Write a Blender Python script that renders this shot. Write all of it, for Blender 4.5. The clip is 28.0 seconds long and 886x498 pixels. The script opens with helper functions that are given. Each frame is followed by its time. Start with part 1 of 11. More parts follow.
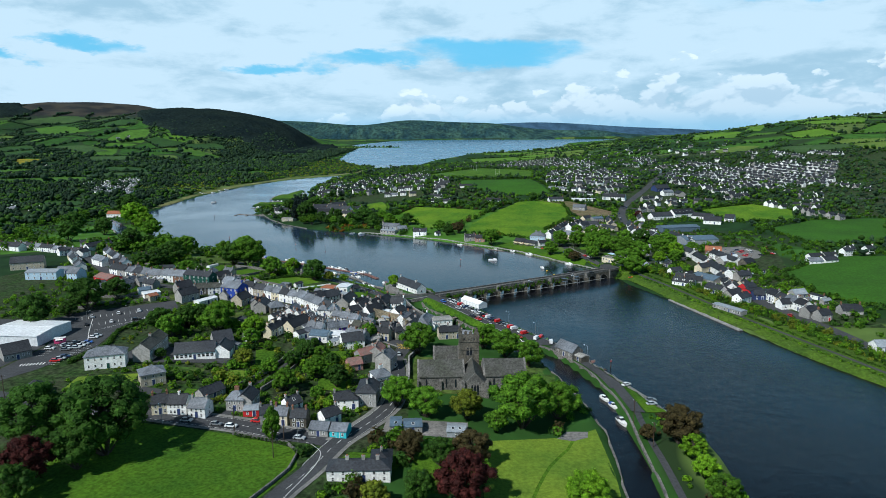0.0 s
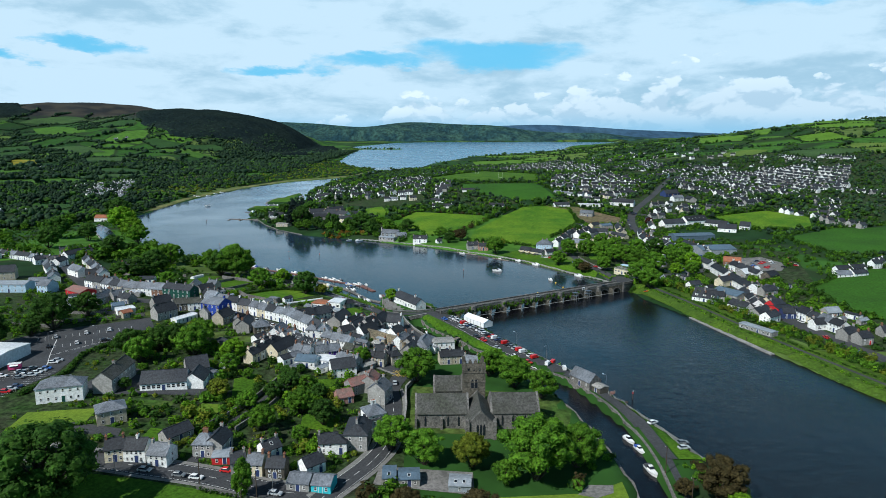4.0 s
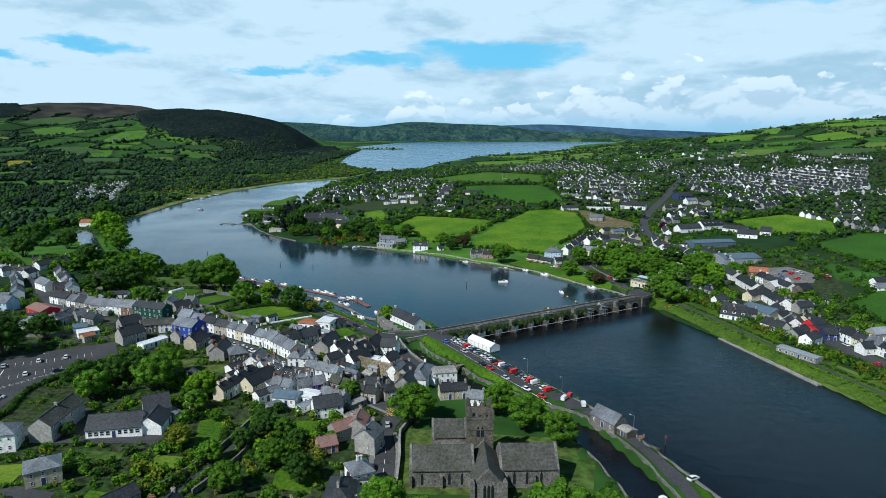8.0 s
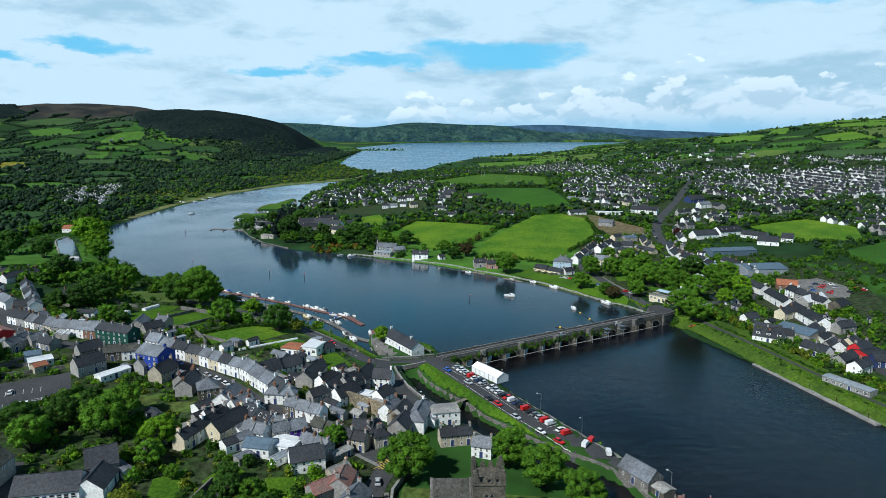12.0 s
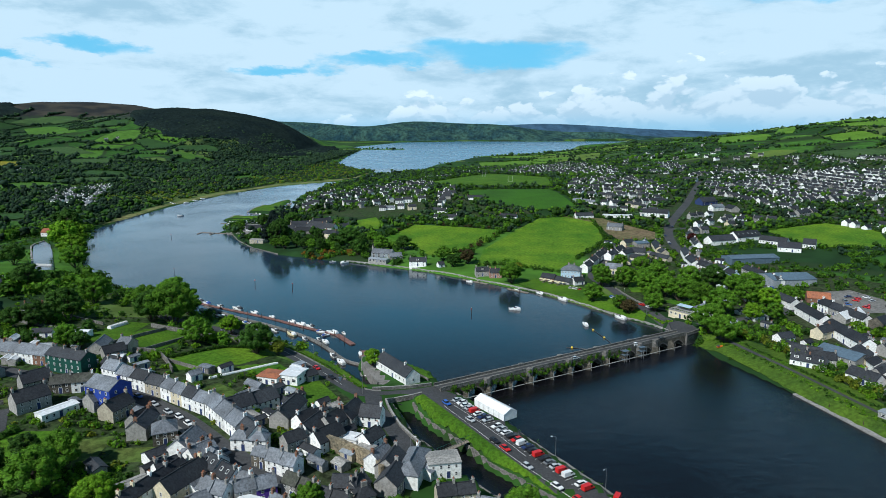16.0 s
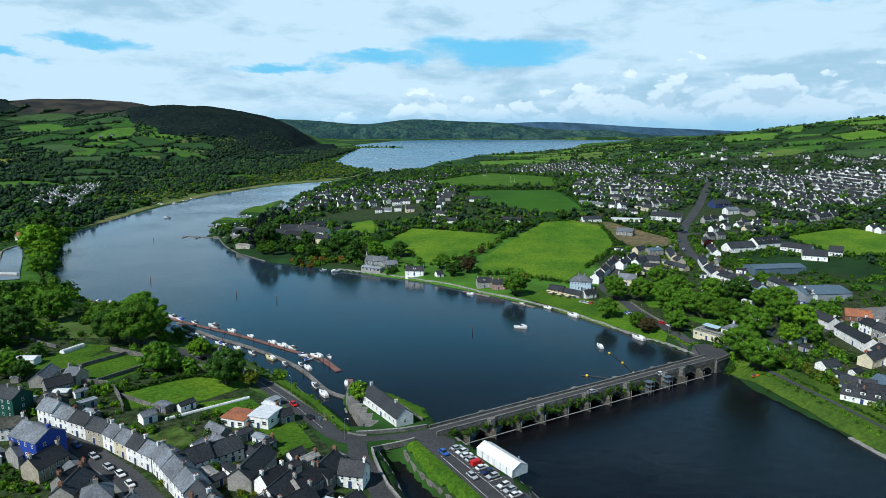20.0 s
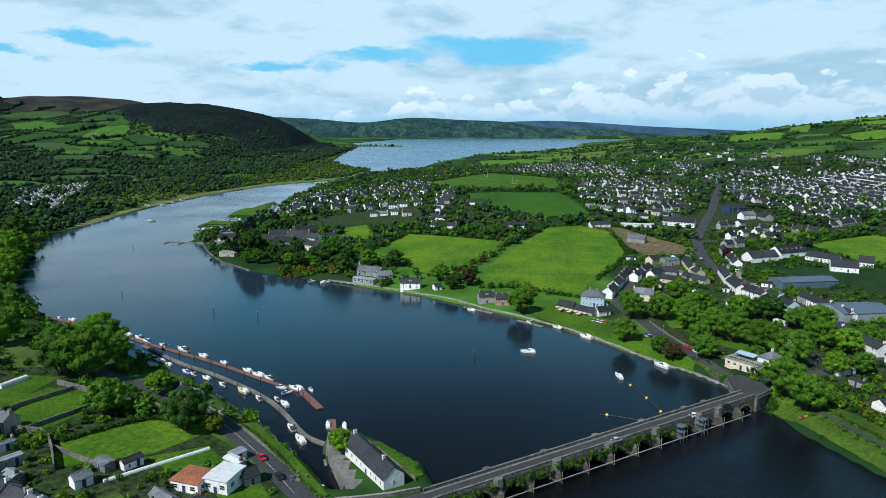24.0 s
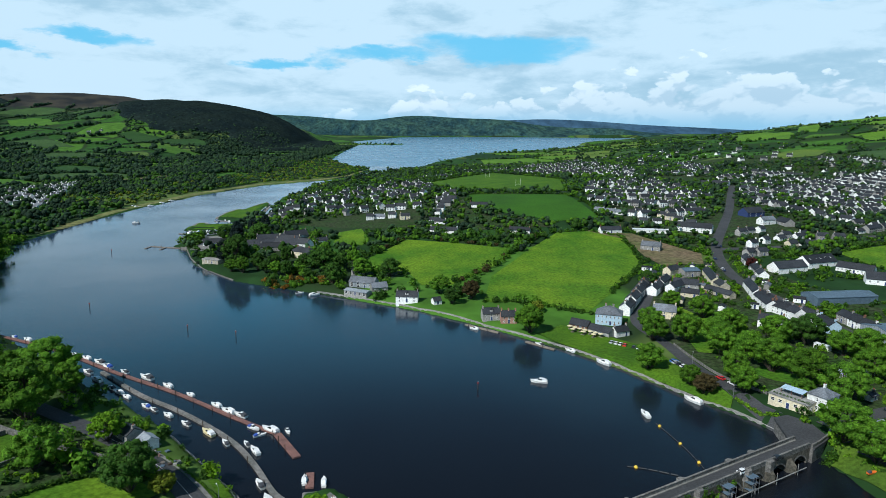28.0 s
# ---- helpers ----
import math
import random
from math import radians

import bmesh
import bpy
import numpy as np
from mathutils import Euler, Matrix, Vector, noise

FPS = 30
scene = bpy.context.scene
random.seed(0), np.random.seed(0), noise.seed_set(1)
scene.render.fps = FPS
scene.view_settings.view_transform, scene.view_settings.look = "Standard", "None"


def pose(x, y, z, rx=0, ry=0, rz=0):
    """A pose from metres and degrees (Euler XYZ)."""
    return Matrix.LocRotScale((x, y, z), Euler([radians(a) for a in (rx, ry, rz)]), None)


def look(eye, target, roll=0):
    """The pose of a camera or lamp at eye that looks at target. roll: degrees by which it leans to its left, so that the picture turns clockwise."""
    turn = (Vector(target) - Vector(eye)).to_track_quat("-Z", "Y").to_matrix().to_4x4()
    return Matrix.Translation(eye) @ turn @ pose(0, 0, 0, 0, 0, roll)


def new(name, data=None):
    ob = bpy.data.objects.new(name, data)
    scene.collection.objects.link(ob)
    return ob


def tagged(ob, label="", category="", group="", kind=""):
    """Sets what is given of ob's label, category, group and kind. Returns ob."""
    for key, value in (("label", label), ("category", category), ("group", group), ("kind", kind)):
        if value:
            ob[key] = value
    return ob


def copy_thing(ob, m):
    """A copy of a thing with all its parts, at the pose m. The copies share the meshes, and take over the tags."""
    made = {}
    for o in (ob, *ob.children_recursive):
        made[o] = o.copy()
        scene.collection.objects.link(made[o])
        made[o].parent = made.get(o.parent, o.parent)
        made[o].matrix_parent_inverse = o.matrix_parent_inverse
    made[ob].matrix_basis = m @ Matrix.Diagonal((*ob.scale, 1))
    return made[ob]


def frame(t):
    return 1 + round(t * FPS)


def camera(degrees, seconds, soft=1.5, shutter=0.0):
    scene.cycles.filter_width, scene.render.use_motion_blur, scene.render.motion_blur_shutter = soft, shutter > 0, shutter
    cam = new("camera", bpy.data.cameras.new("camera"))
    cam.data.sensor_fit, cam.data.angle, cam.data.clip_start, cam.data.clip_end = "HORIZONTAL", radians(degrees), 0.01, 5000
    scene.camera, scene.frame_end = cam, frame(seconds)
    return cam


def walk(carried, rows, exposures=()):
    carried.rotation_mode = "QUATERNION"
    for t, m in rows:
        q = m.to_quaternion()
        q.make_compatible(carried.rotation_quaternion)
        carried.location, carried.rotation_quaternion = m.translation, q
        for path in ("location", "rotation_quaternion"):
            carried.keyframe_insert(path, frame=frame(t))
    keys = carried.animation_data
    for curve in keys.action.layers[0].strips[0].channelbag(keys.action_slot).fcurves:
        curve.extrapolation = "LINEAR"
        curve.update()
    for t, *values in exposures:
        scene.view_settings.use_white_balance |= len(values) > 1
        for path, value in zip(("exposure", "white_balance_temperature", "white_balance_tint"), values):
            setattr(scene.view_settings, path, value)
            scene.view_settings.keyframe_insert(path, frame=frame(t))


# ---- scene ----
# ------------------------------------------------------------ camera and its path
cam = camera(69.46, 28.0, soft=0.5)
PATH = [
    (0, (-0.862, 3.985, 99.220), (-0.516, 102.320, 81.055), -0.10),
    (1, (-0.936, 11.391, 99.333), (-0.527, 109.750, 81.291), 0.02),
    (2, (-1.124, 18.545, 99.362), (-0.745, 116.924, 81.432), 0.09),
    (3, (-1.198, 26.070, 99.346), (-0.896, 124.460, 81.476), 0.13),
    (4, (-1.107, 34.147, 99.331), (-0.910, 132.539, 81.474), 0.14),
    (5, (-0.894, 42.715, 99.351), (-0.816, 141.105, 81.479), 0.13),
    (6, (-0.630, 51.601, 99.418), (-0.674, 149.988, 81.526), 0.11),
    (7, (-0.383, 60.614, 99.524), (-0.545, 158.999, 81.623), 0.08),
    (8, (-0.194, 69.594, 99.650), (-0.464, 167.980, 81.755), 0.05),
    (9, (-0.082, 78.439, 99.770), (-0.440, 176.828, 81.896), 0.03),
    (10, (-0.034, 87.107, 99.861), (-0.461, 185.501, 82.014), 0.01),
    (11, (-0.026, 95.615, 99.906), (-0.500, 194.013, 82.083), -0.01),
    (12, (-0.025, 104.017, 99.900), (-0.526, 202.416, 82.089), -0.02),
    (13, (0.003, 112.387, 99.850), (-0.513, 210.786, 82.034), -0.02),
    (14, (0.076, 120.806, 99.774), (-0.445, 219.200, 81.931), -0.01),
    (15, (0.204, 129.339, 99.694), (-0.321, 227.724, 81.806), 0.01),
    (16, (0.379, 138.029, 99.637), (-0.151, 236.404, 81.687), 0.03),
    (17, (0.580, 146.893, 99.625), (0.044, 245.254, 81.603), 0.05),
    (18, (0.781, 155.917, 99.673), (0.239, 254.264, 81.574), 0.08),
    (19, (0.956, 165.065, 99.784), (0.412, 263.398, 81.608), 0.11),
    (20, (1.088, 174.287, 99.951), (0.550, 272.607, 81.702), 0.15),
    (21, (1.173, 183.530, 100.153), (0.653, 281.837, 81.835), 0.18),
    (22, (1.228, 192.751, 100.362), (0.735, 291.046, 81.984), 0.22),
    (23, (1.285, 201.924, 100.550), (0.822, 300.209, 82.118), 0.25),
    (24, (1.381, 211.050, 100.692), (0.937, 309.327, 82.215), 0.29),
    (25, (1.539, 220.152, 100.775), (1.090, 318.423, 82.262), 0.33),
    (26, (1.730, 229.264, 100.801), (1.245, 327.528, 82.253), 0.38),
    (27, (1.822, 238.405, 100.786), (1.288, 336.658, 82.183), 0.43),
    (28, (1.508, 247.537, 100.748), (0.987, 345.766, 82.016), 0.49),
]
walk(cam, [(t, look(eye, target, roll)) for t, eye, target, roll in PATH], exposures=[(0, 0.0, 5780, 7), (28, 0.0, 5780, 7)])
# ------------------------------------------------------------ daylight: broken cloud, afternoon sun
SUN_AZ, SUN_EL = radians(226), radians(45)          # compass turn from +y, and height
world = bpy.data.worlds.new("sky")
scene.world = world
world.use_nodes = True


def sky_nodes():
    nt = world.node_tree
    nt.nodes.clear()
    N = nt.nodes.new

    def link(a, b):
        nt.links.new(a, b)

    def val(node, i, v):
        if hasattr(v, "links"):
            link(v, node.inputs[i])
        else:
            node.inputs[i].default_value = v

    def m(op, a, b=0.0, c=0.0, clamp=False):
        n = N("ShaderNodeMath")
        n.operation, n.use_clamp = op, clamp
        val(n, 0, a), val(n, 1, b), val(n, 2, c)
        return n.outputs[0]

    def ramp(v, lo, hi):
        n = N("ShaderNodeMapRange")
        n.interpolation_type = "SMOOTHSTEP"
        val(n, 0, v), val(n, 1, lo), val(n, 2, hi)
        return n.outputs[0]

    def mix(f, a, b):
        n = N("ShaderNodeMix")
        n.data_type = "RGBA"
        val(n, 0, f), val(n, 6, a), val(n, 7, b)
        return n.outputs[2]

    def noise_at(x, y, sx, sy, off, detail, rough, dist=0.0):
        c = N("ShaderNodeCombineXYZ")
        val(c, 0, m("MULTIPLY_ADD", x, sx, off)), val(c, 1, m("MULTIPLY_ADD", y, sy, off * 0.7)), val(c, 2, off)
        n = N("ShaderNodeTexNoise")
        n.inputs["Scale"].default_value, n.inputs["Detail"].default_value = 1.0, detail
        n.inputs["Roughness"].default_value, n.inputs["Distortion"].default_value = rough, dist
        link(c.outputs[0], n.inputs["Vector"])
        return n.outputs[0]

    tc = N("ShaderNodeTexCoord")
    sep = N("ShaderNodeSeparateXYZ")
    link(tc.outputs["Generated"], sep.inputs[0])
    x, y, z = sep.outputs
    az = m("ARCTAN2", x, y)
    el = m("ARCSINE", z)
    sky = N("ShaderNodeTexSky")
    sky.sky_type, sky.sun_disc = "NISHITA", False
    sky.sun_elevation, sky.sun_rotation = SUN_EL, SUN_AZ
    blue = mix(0.8, mix(1.0, (0, 0, 0, 1), sky.outputs[0]), (1.6, 6.6, 9.6, 1))
    deep = mix(m("MULTIPLY", ramp(el, 0.26, 0.48), 0.93), blue, (0.16, 0.37, 1.0, 1))
    # a soft high sheet in broad drifts, with blue openings
    sheet = noise_at(az, el, 2.2, 9.0, 3.1, 5, 0.5, 0.6)
    fine = noise_at(az, el, 8.0, 22.0, 8.3, 7, 0.58, 0.5)
    wob = m("MULTIPLY_ADD", fine, 1.6, m("MULTIPLY", sheet, 1.4))
    wa = m("MULTIPLY_ADD", m("SUBTRACT", noise_at(az, el, 6.0, 18.0, 2.2, 6, 0.6), 0.5), 0.30, az)
    we = m("MULTIPLY_ADD", m("SUBTRACT", noise_at(az, el, 7.0, 20.0, 6.1, 6, 0.6), 0.5), 0.085, el)
    gaps = None
    for ga, ge, ra, re_, tilt in ((0.07, 0.117, 0.15, 0.022, -0.02), (-0.10, 0.100, 0.10, 0.013, 0.05), (-0.25, 0.092, 0.07, 0.010, 0.03), (0.54, 0.192, 0.12, 0.024, 0.12), (-0.47, 0.112, 0.07, 0.010, -0.05), (-0.28, 0.206, 0.09, 0.010, 0.0), (-0.60, 0.094, 0.07, 0.008, 0.0)):
        da = m("MULTIPLY", m("SUBTRACT", wa, ga), 1 / ra)
        de = m("MULTIPLY", m("SUBTRACT", m("MULTIPLY_ADD", m("SUBTRACT", az, ga), -tilt, we), ge), 1 / re_)
        d = m("SUBTRACT", 1.0, m("ADD", m("MULTIPLY", da, da), m("MULTIPLY", de, de)))
        gaps = d if gaps is None else m("MAXIMUM", gaps, d)
    gap = m("MULTIPLY", ramp(m("ADD", m("MAXIMUM", gaps, -1.5), wob), 1.15, 2.35), 0.95)
    overhead = ramp(m("MULTIPLY_ADD", sheet, -0.25, el), 0.075, 0.15)       # the sheet breaks up overhead
    thin = m("MAXIMUM", gap, m("MULTIPLY", overhead, 0.94))
    mottle = noise_at(az, el, 9.0, 26.0, 4.4, 8, 0.6, 0.2)
    tone = ramp(m("MULTIPLY_ADD", mottle, 0.8, m("MULTIPLY", noise_at(az, el, 2.2, 9.0, 5.7, 4, 0.5, 0.3), 0.7)), 0.62, 0.84)
    lit = mix(tone, (4.5, 6.5, 7.6, 1), (6.9, 8.6, 9.4, 1))
    up = mix(thin, lit, deep)

    # heaped cloud above the hills: rounded heads, lit above and grey below
    def billow(lift):
        c = N("ShaderNodeCombineXYZ")
        bend = noise_at(az, el, 16.0, 24.0, 9.2, 5, 0.6)
        val(c, 0, m("MULTIPLY_ADD", bend, 0.9, m("MULTIPLY", az, 15.0))), val(c, 1, m("MULTIPLY_ADD", bend, 0.7, m("MULTIPLY", m("ADD", el, lift), 26.0))), val(c, 2, 1.4)
        v = N("ShaderNodeTexVoronoi")
        v.feature = "SMOOTH_F1"
        v.inputs["Scale"].default_value, v.inputs["Detail"].default_value, v.inputs["Roughness"].default_value = 1.0, 3.0, 0.55
        v.inputs["Smoothness"].default_value = 0.35
        link(c.outputs[0], v.inputs["Vector"])
        return v.outputs["Distance"]

    heap = m("SUBTRACT", 1.0, billow(0.0))
    top = m("ADD", m("MULTIPLY_ADD", ramp(az, -0.26, 0.03), 0.058, 0.028), m("MULTIPLY", ramp(az, 0.04, 0.42), 0.030))
    hmask = m("MULTIPLY", ramp(m("MULTIPLY_ADD", m("SUBTRACT", heap, 0.5), 0.085, m("SUBTRACT", top, el)), -0.004, 0.010), 0.96)
    htone = ramp(m("SUBTRACT", heap, m("SUBTRACT", 1.0, billow(0.014))), -0.22, 0.14)
    depth = ramp(m("SUBTRACT", top, el), 0.085, 0.0)
    shade = m("MULTIPLY", m("MULTIPLY_ADD", htone, 0.5, 0.5), m("MULTIPLY_ADD", depth, 0.45, 0.55))
    heaps = mix(shade, (3.6, 5.6, 7.0, 1), (9.6, 10.6, 10.8, 1))
    full = mix(hmask, up, heaps)
    # blue-grey rain haze low down
    low = m("MULTIPLY", ramp(el, 0.036, 0.0), 0.8)
    full = mix(low, full, (3.0, 6.0, 8.0, 1))
    bg = N("ShaderNodeBackground")
    bg.inputs["Strength"].default_value = 0.095
    link(full, bg.inputs["Color"])
    out = N("ShaderNodeOutputWorld")
    link(bg.outputs[0], out.inputs[0])


sky_nodes()
sun = new("sun", bpy.data.lights.new("sun", "SUN"))
sun.data.energy, sun.data.angle, sun.data.color = 5.0, radians(0.6), (1.0, 0.94, 0.84)
sun.matrix_world = look((0, 0, 400), (-math.sin(SUN_AZ) * math.cos(SUN_EL) * 100, -math.cos(SUN_AZ) * math.cos(SUN_EL) * 100, 400 - 100 * math.sin(SUN_EL)))
# ------------------------------------------------------------ materials
def mat(name, c, rough=0.85, c2=None, var=0.35, big=0.05, small=1.2, rnd=0.0, bump=0.0, bscale=3.0, metal=0.0, spec=0.3, streak=0.0):
    """A surface with variation at two scales (sizes as frequencies per metre) and an own shade for each object."""
    mt = bpy.data.materials.new(name)
    mt.use_nodes = True
    nt = mt.node_tree
    b = nt.nodes["Principled BSDF"]
    N, L = nt.nodes.new, nt.links.new
    c2 = c2 or tuple(v * (1 - var) for v in c)
    geo = N("ShaderNodeNewGeometry")
    pos = geo.outputs["Position"]

    def tex(scale, detail):
        n = N("ShaderNodeTexNoise")
        n.inputs["Scale"].default_value, n.inputs["Detail"].default_value, n.inputs["Roughness"].default_value = scale, detail, 0.62
        L(pos, n.inputs["Vector"])
        return n.outputs[0]

    def mixc(f, a, bb, kind="MIX"):
        n = N("ShaderNodeMix")
        n.data_type, n.blend_type = "RGBA", kind
        for i, v in ((0, f), (6, a), (7, bb)):
            if hasattr(v, "links"):
                L(v, n.inputs[i])
            else:
                n.inputs[i].default_value = v
        return n.outputs[2]

    def rng(v, a0, a1, b0=0.0, b1=1.0):
        n = N("ShaderNodeMapRange")
        L(v, n.inputs[0])
        for i, k in enumerate((a0, a1, b0, b1)):
            n.inputs[i + 1].default_value = k
        return n.outputs[0]

    col = mixc(rng(tex(big, 3), 0.35, 0.65), (*c, 1), (*c2, 1))
    g = rng(tex(small, 6), 0.36, 0.64, 1 - var * 1.1, 1 + var * 0.75)
    col = mixc(1.0, col, g, "MULTIPLY")
    if rnd:
        oi = N("ShaderNodeObjectInfo")
        col = mixc(1.0, col, rng(oi.outputs["Random"], 0, 1, 1 - rnd, 1 + rnd * 0.6), "MULTIPLY")
    if streak:
        w = N("ShaderNodeTexWave")
        w.inputs["Scale"].default_value, w.inputs["Distortion"].default_value = streak, 3.0
        L(pos, w.inputs["Vector"])
        col = mixc(1.0, col, rng(w.outputs[1], 0, 1, 0.82, 1.08), "MULTIPLY")
    L(col, b.inputs["Base Color"])
    b.inputs["Roughness"].default_value, b.inputs["Metallic"].default_value = rough, metal
    b.inputs["Specular IOR Level"].default_value = spec
    if bump:
        bn = N("ShaderNodeBump")
        bn.inputs["Strength"].default_value, bn.inputs["Distance"].default_value = bump, 0.3
        L(tex(bscale, 4), bn.inputs["Height"])
        L(bn.outputs[0], b.inputs["Normal"])
    return mt


def leaf_mat(name, c, c2, rnd=0.25, big=0.25):
    """Foliage: the shade differs from clump to clump and from tree to tree, and light shines through a little."""
    mt = mat(name, c, 0.75, c2, 0.45, big, 1.4, rnd, spec=0.15)
    nt = mt.node_tree
    b = nt.nodes["Principled BSDF"]
    col = b.inputs["Base Color"].links[0].from_socket
    geo = nt.nodes.new("ShaderNodeNewGeometry")
    mr = nt.nodes.new("ShaderNodeMapRange")
    mr.inputs[3].default_value, mr.inputs[4].default_value = 0.78, 1.22
    nt.links.new(geo.outputs["Random Per Island"], mr.inputs[0])
    mx = nt.nodes.new("ShaderNodeMix")
    mx.data_type, mx.blend_type = "RGBA", "MULTIPLY"
    mx.inputs[0].default_value = 1.0
    nt.links.new(col, mx.inputs[6])
    nt.links.new(mr.outputs[0], mx.inputs[7])
    nt.links.new(mx.outputs[2], b.inputs["Base Color"])
    tr = nt.nodes.new("ShaderNodeBsdfTranslucent")
    nt.links.new(mx.outputs[2], tr.inputs[0])
    ms = nt.nodes.new("ShaderNodeMixShader")
    ms.inputs[0].default_value = 0.4
    nt.links.new(b.outputs[0], ms.inputs[1])
    nt.links.new(tr.outputs[0], ms.inputs[2])
    nt.links.new(ms.outputs[0], nt.nodes["Material Output"].inputs[0])
    return mt


def plain(name, c, rough=0.6, metal=0.0, spec=0.5):
    return mat(name, c, rough, None, 0.12, 0.4, 4.0, metal=metal, spec=spec)


def ground_mat():
    """Farmland: fields in many greens with darker hedge lines, rough grass and scrub between."""
    mt = bpy.data.materials.new("farmland")
    mt.use_nodes = True
    nt = mt.node_tree
    b = nt.nodes["Principled BSDF"]
    N, L = nt.nodes.new, nt.links.new
    geo = N("ShaderNodeNewGeometry")
    warp = N("ShaderNodeTexNoise")
    warp.inputs["Scale"].default_value = 0.006
    L(geo.outputs["Position"], warp.inputs["Vector"])
    add = N("ShaderNodeVectorMath")
    add.operation = "MULTIPLY_ADD"
    L(warp.outputs["Color"], add.inputs[0])
    add.inputs[1].default_value = (90, 90, 0)
    L(geo.outputs["Position"], add.inputs[2])
    flat = N("ShaderNodeVectorMath")
    flat.operation = "MULTIPLY"
    L(add.outputs[0], flat.inputs[0])
    flat.inputs[1].default_value = (1.0, 0.55, 0)
    vor = N("ShaderNodeTexVoronoi")
    vor.inputs["Scale"].default_value = 0.0085
    L(flat.outputs[0], vor.inputs["Vector"])
    edge = N("ShaderNodeTexVoronoi")
    edge.feature = "DISTANCE_TO_EDGE"
    edge.inputs["Scale"].default_value = 0.0085
    L(flat.outputs[0], edge.inputs["Vector"])
    sep = N("ShaderNodeSeparateColor")
    L(vor.outputs["Color"], sep.inputs[0])
    cr = N("ShaderNodeValToRGB")
    stops = [(0.0, (0.014, 0.036, 0.012)), (0.25, (0.018, 0.050, 0.012)), (0.5, (0.032, 0.090, 0.014)), (0.75, (0.062, 0.150, 0.018)), (0.94, (0.085, 0.13, 0.032))]
    while len(cr.color_ramp.elements) < len(stops):
        cr.color_ramp.elements.new(0.5)
    for e, (p, c) in zip(cr.color_ramp.elements, stops):
        e.position, e.color = p, (*c, 1)
    L(sep.outputs[0], cr.inputs[0])
    n1 = N("ShaderNodeTexNoise")
    n1.inputs["Scale"].default_value, n1.inputs["Detail"].default_value = 0.06, 8
    L(geo.outputs["Position"], n1.inputs["Vector"])
    mr = N("ShaderNodeMapRange")
    for i, k in enumerate((0.3, 0.7, 0.65, 1.25)):
        mr.inputs[i + 1].default_value = k
    L(n1.outputs[0], mr.inputs[0])
    mx = N("ShaderNodeMix")
    mx.data_type, mx.blend_type = "RGBA", "MULTIPLY"
    mx.inputs[0].default_value = 1
    L(cr.outputs[0], mx.inputs[6])
    L(mr.outputs[0], mx.inputs[7])
    hr = N("ShaderNodeMapRange")
    for i, k in enumerate((0.02, 0.05, 1.0, 0.0)):
        hr.inputs[i + 1].default_value = k
    L(edge.outputs[0], hr.inputs[0])
    mh = N("ShaderNodeMix")
    mh.data_type = "RGBA"
    L(hr.outputs[0], mh.inputs[0])
    L(mx.outputs[2], mh.inputs[6])
    mh.inputs[7].default_value = (0.022, 0.042, 0.014, 1)
    # heather and moor on the high ground
    sx = N("ShaderNodeSeparateXYZ")
    L(geo.outputs["Position"], sx.inputs[0])
    nz = N("ShaderNodeMath")
    nz.operation = "MULTIPLY_ADD"
    L(n1.outputs[0], nz.inputs[0])
    nz.inputs[1].default_value = 90
    L(sx.outputs[2], nz.inputs[2])
    hz = N("ShaderNodeMapRange")
    for i, k in enumerate((190, 222, 0.0, 1.0)):
        hz.inputs[i + 1].default_value = k
    L(nz.outputs[0], hz.inputs[0])
    mo = N("ShaderNodeMix")
    mo.data_type = "RGBA"
    L(hz.outputs[0], mo.inputs[0])
    L(mh.outputs[2], mo.inputs[6])
    heath = N("ShaderNodeMix")
    heath.data_type = "RGBA"
    patch = N("ShaderNodeTexNoise")
    patch.inputs["Scale"].default_value, patch.inputs["Detail"].default_value = 0.009, 6
    L(geo.outputs["Position"], patch.inputs["Vector"])
    ph = N("ShaderNodeMapRange")
    for i, k in enumerate((0.42, 0.60, 0.0, 1.0)):
        ph.inputs[i + 1].default_value = k
    L(patch.outputs[0], ph.inputs[0])
    L(ph.outputs[0], heath.inputs[0])
    heath.inputs[6].default_value, heath.inputs[7].default_value = (0.020, 0.022, 0.022, 1), (0.048, 0.044, 0.034, 1)
    L(heath.outputs[2], mo.inputs[7])
    L(mo.outputs[2], b.inputs["Base Color"])
    b.inputs["Roughness"].default_value, b.inputs["Specular IOR Level"].default_value = 0.95, 0.1
    return mt


